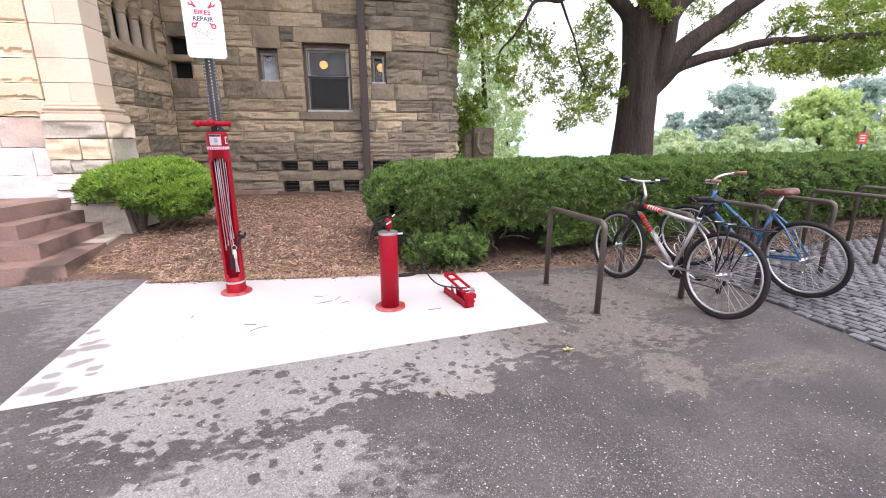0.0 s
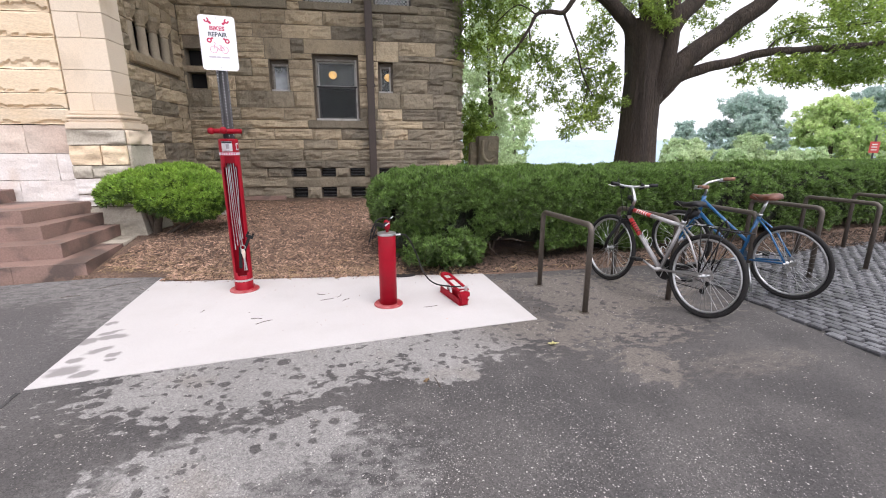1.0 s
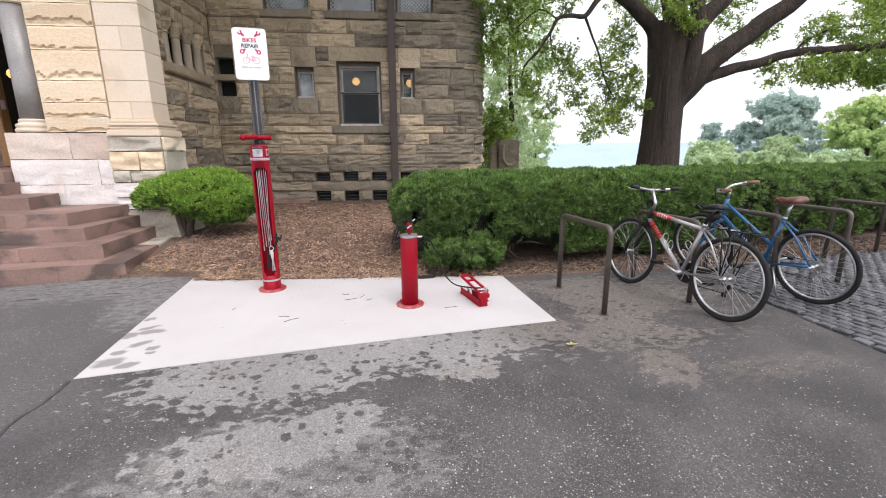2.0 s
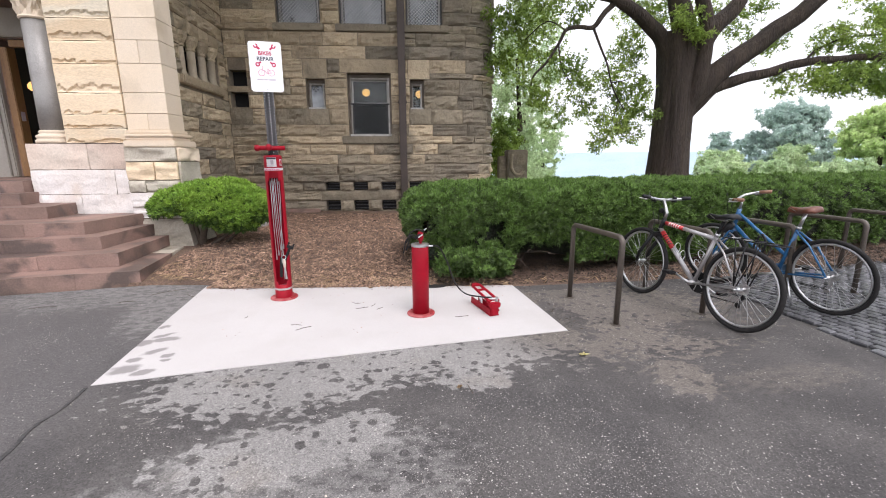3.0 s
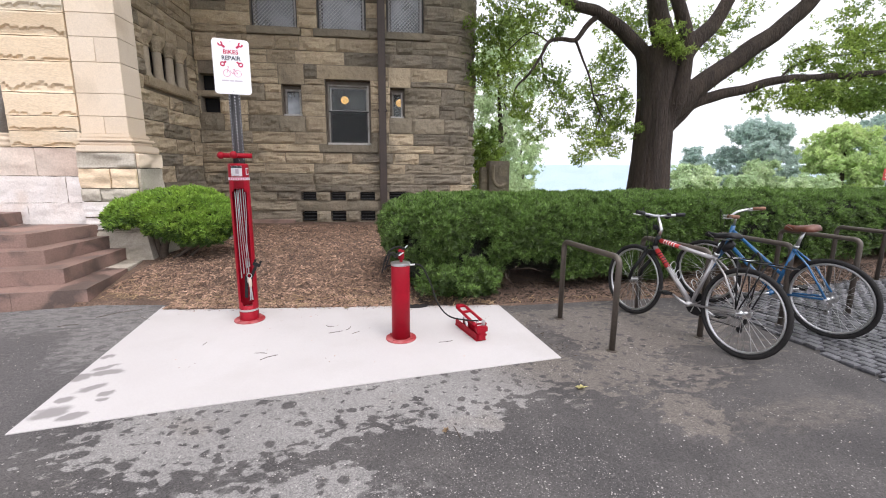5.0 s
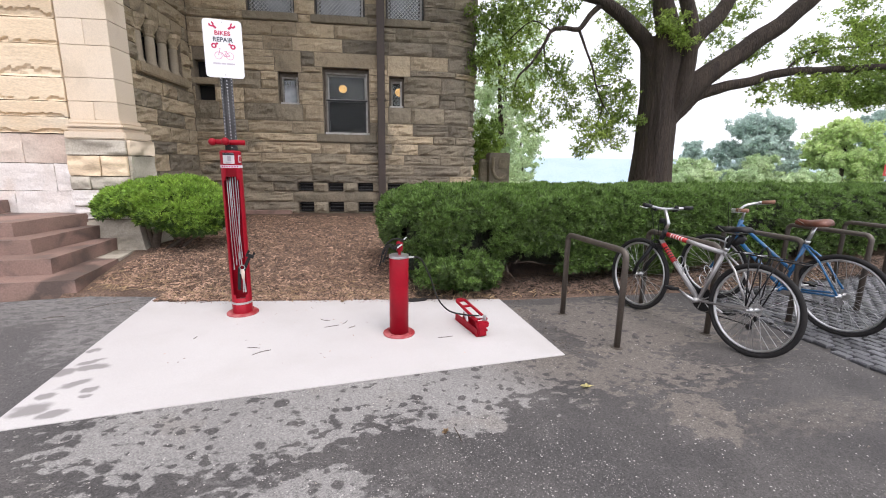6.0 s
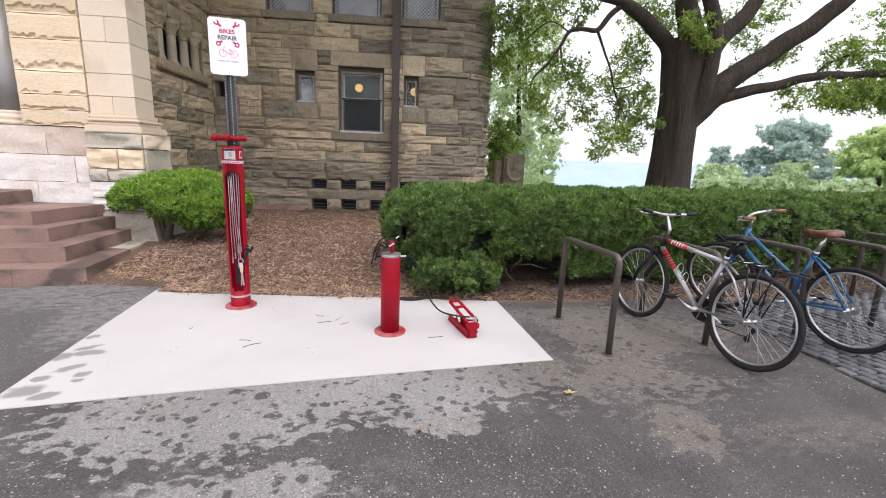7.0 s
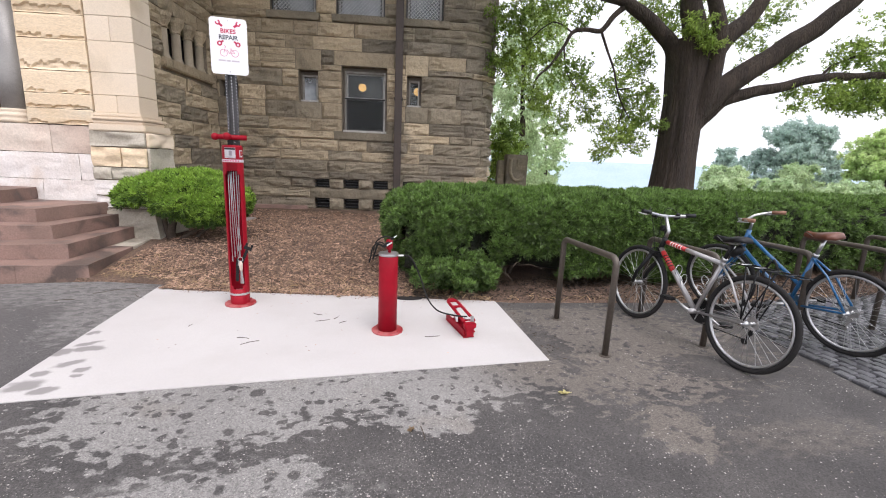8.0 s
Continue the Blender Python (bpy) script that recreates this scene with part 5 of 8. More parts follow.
def make_bush():
    w = thing("shrub", "low spreading bright green yew shrub against the pier", "shrub")
    rng = np.random.default_rng(8)
    c = np.array([-2.55, 5.02, 0.70])
    lobes = [((-0.28, 0.0, 0.05), (0.50, 0.48, 0.28)), ((0.10, 0.02, 0.10), (0.56, 0.52, 0.27)), ((0.48, -0.02, -0.02), (0.40, 0.42, 0.22)),
             ((0.12, -0.22, -0.06), (0.46, 0.33, 0.20)), ((0.34, -0.18, -0.15), (0.36, 0.32, 0.18)), ((-0.50, -0.05, 0.0), (0.34, 0.34, 0.20))]
    pos, nor = [], []
    for o, r in lobes:
        d = rng.normal(size=(5000, 3))
        d /= np.linalg.norm(d, axis=1, keepdims=True)
        p = c + o + d * r * (0.86 + 0.10 * lumps(d, 5.0, o[0])[:, None])
        inside = np.zeros(len(p), bool)
        for o2, r2 in lobes:
            if o2 != o:
                inside |= (((p - c - np.array(o2)) / np.array(r2)) ** 2).sum(1) < 0.70
        keep = ~inside & (d[:, 2] > np.where(p[:, 0] < -2.55, -0.35, -0.75))
        pos.append(p[keep])
        nor.append((d / np.array(r))[keep])
    pos, nor = np.concatenate(pos), np.concatenate(nor)
    nor /= np.linalg.norm(nor, axis=1, keepdims=True)
    pos, nor = thinned(pos, nor, 0.066)
    pos, nor, lit_mask = clumps(rng, pos, nor, 0.066, 17, 0.16)
    aim = nor + np.array([0, 0, 0.35]) + rng.normal(size=nor.shape) * 0.3
    tv, tf = tuft_form(9, 1.05, 0.105)
    # light and dark needles follow facing, so top light is in the colour
    part("foliage", scatter("foliage", tv, tf, pos[lit_mask], aim[lit_mask], rng.uniform(0.034, 0.056, lit_mask.sum())), YEW_BRIGHT, w, "bright green needle sprays")["kind"] = "stuff"
    part("older_foliage", scatter("older_foliage", tv, tf, pos[~lit_mask], aim[~lit_mask], rng.uniform(0.036, 0.060, (~lit_mask).sum())), YEW_SHADED, w, "deeper green sprays on the shaded side of each clump")["kind"] = "stuff"
    # dark core under the sprays, its colour standing for shade
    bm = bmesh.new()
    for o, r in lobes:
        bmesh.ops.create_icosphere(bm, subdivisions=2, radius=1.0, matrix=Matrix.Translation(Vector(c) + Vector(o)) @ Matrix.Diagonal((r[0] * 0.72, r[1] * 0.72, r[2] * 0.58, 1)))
    part("inner_growth", bm, YEW_CORE, w, "near-black core in place of inner shade")
    base = Vector((-2.78, 4.98, 0.08))
    for pts, r in ((((0, 0, 0), (0.02, 0, 0.2), (0.12, -0.02, 0.42), (0.3, 0, 0.6)), 0.06), (((0, 0, 0.02), (-0.06, 0, 0.25), (-0.1, 0, 0.55)), 0.045),
                   (((0.1, -0.02, 0.02), (0.3, -0.05, 0.16), (0.62, -0.05, 0.36)), 0.032), (((0.30, 0, 0.0), (0.4, 0, 0.14), (0.7, 0.05, 0.35)), 0.026)):
        bm = bmesh.new()
        ps = curve_points([base + Vector(q) for q in pts], 4)
        tube(bm, ps, [r * (1 - 0.5 * i / len(ps)) for i in range(len(ps))], 9)
        part("stem", bm, TWIG, w, "", True)


make_bush()


def leaf_cloud(rng, centres, per_cloud, spread_z=0.75):
    """Places and directions of leaf sprays, bunched round twig ends within soft ellipsoids."""
    pos = []
    for cx, cy, cz, r, dens in centres:
        n = int(per_cloud * dens)
        twigs = max(4, n // 9)
        d = rng.normal(size=(twigs, 3))
        d /= np.linalg.norm(d, axis=1, keepdims=True)
        t = np.array([cx, cy, cz]) + d * (rng.uniform(0.15, 1.0, (twigs, 1)) ** 0.5) * np.array([r, r, r * spread_z])
        pick = rng.integers(0, twigs, n)
        pos.append(t[pick] + rng.normal(size=(n, 3)) * np.array([0.13, 0.13, 0.09]) * min(1.6, 0.6 + 0.4 * r))
    return np.concatenate(pos)


def limb(parent, name, pts, r0, r1, n=6, seg=12, mat=None):
    bm = bmesh.new()
    ps = curve_points(pts, n)
    rs = [r0 + (r1 - r0) * (i / (len(ps) - 1)) ** 0.8 for i in range(len(ps))]
    ps = [p + Vector((wobble(p.x, p.y, p.z, 1.7), wobble(p.y, p.z, p.x, 1.7), wobble(p.z, p.x, p.y, 1.7))) * min(0.05, rs[i] * 0.6) for i, p in enumerate(ps)]
    tube(bm, ps, rs, seg)
    return part(name, bm, mat or BARK, parent, "", True)


TX, TY = 6.87, 9.0


def make_tree():
    w = thing("oak_tree", "old broad tree with dark furrowed bark behind the hedge", "tree")
    seg, rows = 84, 40
    verts, faces = [], []
    for j in range(rows + 1):
        z = -0.1 + 4.35 * j / rows
        r = 0.46 + 0.30 * math.exp(-z * 2.0) - 0.012 * z + (0.10 * max(0, z - 2.9))
        for k in range(seg):
            a = 2 * math.pi * k / seg
            rr = r * (1 + 0.05 * math.sin(3 * a + 0.5 * z) + 0.035 * wobble(math.cos(a) * 3, math.sin(a) * 3, z * 0.6, 1.3)) + 0.035 * wobble(math.cos(a) * 8, math.sin(a) * 8, z * 0.55, 1.0) + 0.02 * wobble(math.cos(a) * 17, math.sin(a) * 17, z * 0.9, 1.0)
            verts.append((TX + rr * math.cos(a), TY + rr * math.sin(a), z))
    for j in range(rows):
        for k in range(seg):
            a, b = j * seg + k, j * seg + (k + 1) % seg
            faces.append((a, b, b + seg, a + seg))
    part("trunk", raw_mesh("trunk", np.array(verts), np.array(faces)), BARK, w, "thick furrowed trunk", True)
    y = TY
    limb(w, "limb", [(6.75, y, 3.5), (6.35, y - 0.1, 4.1), (5.75, y - 0.2, 4.55), (5.15, y - 0.25, 4.86), (4.4, y - 0.3, 5.05), (3.4, y - 0.4, 5.5), (2.4, y - 0.5, 6.1)], 0.22, 0.06)
    limb(w, "limb", [(5.12, y - 0.25, 4.84), (4.85, y - 0.25, 4.62), (4.57, y - 0.3, 4.3), (4.2, y - 0.35, 4.27), (3.89, y - 0.4, 4.18), (3.74, y - 0.4, 3.9), (3.45, y - 0.5, 3.5), (3.17, y - 0.5, 3.2), (3.1, y - 0.5, 2.8)], 0.07, 0.018)
    limb(w, "limb", [(4.57, y - 0.3, 4.28), (4.75, y - 0.3, 3.9), (4.95, y - 0.3, 3.5), (5.08, y - 0.3, 3.1), (5.28, y - 0.3, 2.72), (5.45, y - 0.3, 2.5)], 0.035, 0.01, seg=8)
    limb(w, "limb", [(5.08, y - 0.3, 3.1), (5.4, y - 0.3, 3.15), (5.75, y - 0.3, 3.3), (5.95, y - 0.3, 3.2)], 0.016, 0.006, seg=6)
    limb(w, "limb", [(5.28, y - 0.3, 2.72), (5.2, y - 0.3, 2.3), (5.05, y - 0.3, 1.85)], 0.012, 0.005, seg=6)
    limb(w, "limb", [(3.74, y - 0.4, 3.9), (3.85, y - 0.4, 3.4), (4.1, y - 0.4, 3.05)], 0.022, 0.008, seg=8)
    limb(w, "limb", [(3.89, y - 0.4, 4.18), (3.4, y - 0.6, 4.3), (2.9, y - 0.7, 3.9)], 0.022, 0.01, seg=8)
    limb(w, "limb", [(7.05, y, 3.6), (6.95, y + 0.1, 4.5), (6.75, y + 0.2, 5.4), (6.55, y + 0.2, 6.6), (6.3, y, 8.2)], 0.34, 0.12)
    limb(w, "limb", [(6.93, y - 0.02, 1.7), (7.04, y - 0.16, 2.4), (7.15, y - 0.34, 3.05), (7.22, y - 0.46, 3.75), (7.14, y - 0.5, 4.4), (6.85, y - 0.5, 5.1), (6.55, y - 0.5, 5.9), (6.1, y - 0.6, 7.0)], 0.24, 0.11)
    limb(w, "limb", [(7.28, y, 3.6), (7.5, y - 0.1, 4.3), (8.0, y - 0.1, 4.75), (8.35, y - 0.1, 5.3), (8.8, y - 0.1, 6.3), (9.2, y, 7.6)], 0.25, 0.10)
    limb(w, "limb", [(7.15, y - 0.05, 2.75), (7.65, y - 0.15, 3.3), (8.5, y - 0.3, 3.92), (9.5, y - 0.5, 4.75), (10.4, y - 0.7, 5.7), (11.4, y - 1, 7.0)], 0.30, 0.13)
    limb(w, "limb", [(7.2, y, 2.35), (7.7, y - 0.1, 2.98), (8.3, y - 0.2, 3.22), (8.85, y - 0.3, 3.32), (9.5, y - 0.4, 3.55), (10.3, y - 0.5, 3.62), (11.4, y - 0.7, 3.68), (12.8, y - 1, 3.8), (14.5, y - 1.3, 4.1)], 0.17, 0.05)
    limb(w, "limb", [(9.7, y - 0.4, 3.55), (10.0, y - 0.4, 3.85), (10.6, y - 0.5, 4.1), (11.6, y - 0.6, 4.2), (12.8, y - 0.6, 4.35)], 0.035, 0.012, seg=8)
    limb(w, "limb", [(11.4, y - 0.7, 3.66), (11.2, y - 0.6, 3.4), (10.8, y - 0.5, 3.15), (10.5, y - 0.5, 2.9)], 0.03, 0.01, seg=8)
    rng = np.random.default_rng(11)
    near = [(3.2, 8.7, 4.3, 0.75, 1.0), (2.75, 8.9, 3.5, 0.6, 0.8), (3.9, 8.7, 3.5, 0.55, 0.55), (4.25, 8.6, 2.95, 0.5, 0.5), (3.2, 8.4, 2.75, 0.45, 0.45), (5.35, 9.0, 3.3, 0.5, 0.55),
            (5.6, 8.9, 2.75, 0.42, 0.45), (5.2, 8.8, 2.15, 0.48, 0.5), (5.75, 8.9, 2.0, 0.3, 0.25), (4.6, 8.8, 2.55, 0.35, 0.25), (4.0, 8.8, 4.8, 0.55, 0.5), (3.0, 8.6, 5.1, 0.9, 1.0),
            (5.6, 9.3, 3.9, 0.4, 0.35), (6.55, 8.35, 4.45, 0.34, 0.42), (6.85, 8.3, 4.1, 0.22, 0.2), (6.1, 9.4, 4.7, 0.45, 0.3), (4.0, 9.2, 2.4, 0.4, 0.25),
            (9.35, 8.7, 3.12, 0.30, 0.28), (9.95, 8.5, 3.18, 0.42, 0.55), (10.6, 8.4, 3.15, 0.48, 0.75), (11.3, 8.3, 3.22, 0.55, 0.85), (12.0, 8.2, 3.3, 0.6, 0.9), (10.2, 8.6, 4.0, 0.5, 0.5), (11.1, 8.5, 4.2, 0.7, 0.8),
            (12.1, 8.4, 4.3, 0.8, 0.9), (13.0, 8.2, 3.7, 0.9, 1.0), (11.6, 8.5, 5.0, 0.8, 0.8), (8.55, 9.4, 3.75, 0.35, 0.3), (9.0, 9.3, 4.15, 0.35, 0.25), (8.2, 9.5, 3.3, 0.25, 0.15),
            (13.4, 8.2, 4.8, 1.0, 1.0), (8.2, 9.4, 4.9, 0.4, 0.25), (9.1, 9.2, 5.2, 0.5, 0.3)]
    near += [(11.4, 9.3, 3.5, 0.5, 0.6), (12.4, 9.2, 3.8, 0.6, 0.8), (13.0, 9.2, 4.8, 0.7, 0.9), (14.0, 9.2, 4.2, 0.8, 0.9), (12.7, 9.0, 3.2, 0.4, 0.5), (13.5, 9.0, 3.4, 0.5, 0.6), (5.95, 8.9, 3.0, 0.30, 0.28), (6.05, 8.8, 2.45, 0.28, 0.22), (5.0, 8.8, 1.75, 0.30, 0.22), (6.2, 9.7, 5.0, 0.6, 0.5), (7.6, 9.7, 4.7, 0.5, 0.45), (8.6, 9.6, 4.7, 0.45, 0.35), (7.0, 9.9, 5.3, 0.7, 0.6), (5.9, 9.6, 4.2, 0.4, 0.3), (9.5, 9.4, 4.3, 0.4, 0.3),
             (11.9, 8.3, 3.05, 0.45, 0.5), (12.6, 8.2, 3.5, 0.6, 0.6), (5.6, 9.3, 2.4, 0.35, 0.3), (2.6, 8.8, 4.3, 0.6, 0.7)]
    high = [(rng.uniform(2.2, 13), rng.uniform(6.5, 12), rng.uniform(5.8, 9.5), rng.uniform(0.8, 1.3), 0.8) for _ in range(46)]
    # leaves out of view overhead, added to shade the tower's right side
    high += [(rng.uniform(2.6, 8.5), rng.uniform(3.8, 8), rng.uniform(7.0, 9.5), rng.uniform(0.9, 1.4), 0.8) for _ in range(26)]
    p1, p2 = leaf_cloud(rng, near, 390), leaf_cloud(rng, high, 170)
    pos = np.concatenate([p1, p2])
    aim = rng.normal(size=pos.shape) + np.array([0, 0, -0.25])
    lv, lf = leaf_form(5, 0.26)
    part("crown", scatter("crown", lv, lf, pos, aim, rng.uniform(0.050, 0.098, len(pos))), LEAF, w, "loose crown of small green leaves")["kind"] = "stuff"


make_tree()


def far_tree(label, x, y, height, width, mat, count, leaf, seed, trunk_r=0.2, bottom=0.12, group="far trees"):
    w = thing("tree", label, "tree", group)
    rng = np.random.default_rng(seed)
    g = ground_height(x, y)
    height += -0.7 - g if math.hypot(x, y) > 35 else 0.0
    limb(w, "trunk", [(x, y, g - 0.1), (x + 0.1, y, g + height * 0.35), (x - 0.1, y, g + height * 0.8)], trunk_r, trunk_r * 0.3, 4, 8)
    clouds = []
    for _ in range(64):
        t = rng.uniform(bottom, 0.93)
        a, rad = rng.uniform(0, 2 * math.pi), width * math.sqrt(max(0.06, 1 - ((t - 0.45) / 0.55) ** 2)) * rng.uniform(0.35, 0.95)
        clouds.append((x + math.cos(a) * rad * 0.8, y + math.sin(a) * rad * 0.8, g + height * t, width * rng.uniform(0.20, 0.34), 1.0))
    pos = leaf_cloud(rng, clouds, count * 1.5 / 64)
    lv, lf = leaf_form(5, 0.32)
    part("crown", scatter("crown", lv, lf, pos, rng.normal(size=pos.shape), rng.uniform(0.6, 1.05, len(pos)) * leaf), mat, w)["kind"] = "stuff"


# trees beyond the hedge; their pale leaf colours stand for haze
far_tree("light green drooping tree beyond the tower", 6.2, 21, 9.5, 2.7, LEAF_PALE_HAZE, 2600, 0.15, 21, bottom=0.05)
far_tree("light green drooping tree beyond the tower", 4.6, 15.5, 6.5, 1.4, LEAF_PALE_HAZE, 1500, 0.12, 25, bottom=0.05)
far_tree("small pale spreading tree on the slope", 11.0, 33, 4.6, 1.9, LEAF_PALE_HAZE, 1300, 0.20, 22, bottom=0.1)
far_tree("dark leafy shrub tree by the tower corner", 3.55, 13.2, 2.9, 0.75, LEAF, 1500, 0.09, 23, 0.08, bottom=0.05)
far_tree("large hazy blue-green tree in the distance", 46.5, 49, 8.6, 5.6, LEAF_FAR_HAZE, 7500, 0.36, 31, 0.5)
far_tree("hazy blue-green tree in the distance", 40.5, 52, 5.4, 2.6, LEAF_FAR_HAZE, 2600, 0.34, 32, 0.35)
far_tree("low green tree paled by haze in the distance", 34.5, 44, 3.4, 3.0, LEAF_PALE_HAZE, 3000, 0.28, 33, 0.3)
far_tree("low green tree paled by haze in the distance", 43, 44, 3.6, 3.2, LEAF_PALE_HAZE, 3000, 0.28, 34, 0.3)
far_tree("green tree paled by haze in the distance", 43.0, 35, 6.4, 4.8, LEAF_FRESH_HAZE, 6500, 0.28, 35, 0.35)
far_tree("green tree paled by haze in the distance", 51, 32, 7.2, 4.8, LEAF_FRESH_HAZE, 5600, 0.30, 36, 0.35)
far_tree("green tree paled by haze in the distance", 52, 25, 8.0, 5.0, LEAF_FRESH_HAZE, 5600, 0.30, 37, 0.35)
far_tree("hazy blue-green tree in the distance", 62, 47, 10.0, 6.0, LEAF_FAR_HAZE, 5000, 0.40, 38, 0.4)

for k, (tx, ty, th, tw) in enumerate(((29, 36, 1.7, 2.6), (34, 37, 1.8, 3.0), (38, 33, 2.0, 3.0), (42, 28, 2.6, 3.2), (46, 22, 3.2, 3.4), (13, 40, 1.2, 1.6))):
    far_tree("low rounded green shrubs paled by haze in the distance", tx, ty, th, tw, LEAF_PALE_HAZE, 1900, 0.24, 60 + k, 0.12, 0.05)


def make_banner():
    w = thing("banner_post", "red banner with white print on a grey post among far trees", "banner")
    x, y = 30.0, 21.25
    g = ground_height(x, y)
    bm = bmesh.new()
    tube(bm, [(x, y + 0.06, g - 0.1), (x, y + 0.06, 2.0)], 0.05, 10)
    part("post", bm, POST_STEEL, w, "grey steel post")
    bm = bmesh.new()
    box(bm, x - 0.22, x + 0.22, y - 0.012, y + 0.006, 0.95, 1.62, 0.004)
    cloth = part("cloth", bm, BANNER_RED, w, "red cloth")
    for z in (1.42, 1.27, 1.10):
        bm = bmesh.new()
        box(bm, x - 0.13, x + 0.12, y - 0.022, y - 0.014, z, z + 0.06)
        part("print_bar", bm, WHITE_TRIM, cloth)
    w.matrix_basis = Matrix.Translation((x, y, 0)) @ Matrix.Rotation(radians(-52), 4, "Z") @ Matrix.Translation((-x, -y, 0))


BANNER_RED = material("red_banner_cloth", (0.62, 0.10, 0.10), (0.56, 0.08, 0.08), rough=0.8, bump=0.05)
make_banner()


def make_ridge(far, rise, swell, mat, label):
    verts, faces, n = [], [], 120
    for k in range(n + 1):
        a = radians(-20 + 150 * k / n)
        h = rise + swell * wobble(k * 0.09, far * 0.01, 0, 1.0) + swell * 0.4 * wobble(k * 0.4, 5.0, far, 1.0)
        for r, z in ((far - 350, -125.0), (far, max(8.0, h)), (far + 450, -125.0)):
            verts.append((r * math.cos(a), r * math.sin(a), z))
    for k in range(n):
        for j in range(2):
            a = 3 * k + j
            faces.append((a, a + 3, a + 4, a + 1))
    tagged(part("backdrop", raw_mesh("backdrop", np.array(verts), np.array(faces)), mat, smooth=True), label, "hills", kind="structure")


# both hill colours hold the blue of the air before them
HILL_HAZE = material("haze_blue_hills", (0.36, 0.455, 0.52), (0.32, 0.42, 0.49), rough=1.0, scale=0.01, bump=0)
HILL_HAZE_PALE = material("haze_pale_hills", (0.60, 0.68, 0.73), (0.56, 0.65, 0.71), rough=1.0, scale=0.006, bump=0)
make_ridge(2150, 22, 12, HILL_HAZE, "wooded ridge far away, coloured pale blue for haze")
make_ridge(3050, 95, 22, HILL_HAZE_PALE, "paler blue ridge beyond the first, lost in haze")


def make_relic():
    w = thing("carved_stone", "weathered carved stone fragment standing by the tower corner", "stone block")
    bm = bmesh.new()
    box(bm, 3.16, 3.74, 10.8, 11.3, -0.05, 1.62, 0.03)
    part("block", bm, DARK_STONE, w)
    bm = bmesh.new()
    tube(bm, curve_points([(3.27, 10.78, 1.5), (3.26, 10.77, 1.15), (3.36, 10.77, 0.95), (3.52, 10.77, 0.92), (3.62, 10.78, 1.02)], 6), 0.045, 8)
    part("scroll", bm, GREY_STONE, w, "carved scroll")
    bm = bmesh.new()
    box(bm, 3.42, 3.66, 10.76, 10.81, 1.2, 1.5, 0.02)
    part("panel", bm, GREY_STONE, w)
    bm = bmesh.new()
    box(bm, 2.95, 3.155, 11.0, 11.3, -0.05, 1.45, 0.03)
    part("side_block", bm, GREY_STONE, w)


make_relic()

# ---- repair station on the slab ----
SITE = math.degrees(ASKEW)


def ball(bm, centre, r, seg=16):
    bmesh.ops.create_uvsphere(bm, u_segments=seg, v_segments=seg // 2, radius=r, matrix=Matrix.Translation(centre))


def flange(bm, r_in, r_out, thick, z=0.0):
    lathe(bm, [(r_out, z), (r_out, z + thick * 0.7), (r_out - 0.006, z + thick), (r_in, z + thick), (r_in, z)], seg=36)


def bolt(parent, x, y, z, r=0.011):
    bm = bmesh.new()
    lathe(bm, [(r, z), (r, z + 0.008), (r * 0.6, z + 0.012)], (x, y, 0), 6)
    part("bolt", bm, FADED_RED, parent)


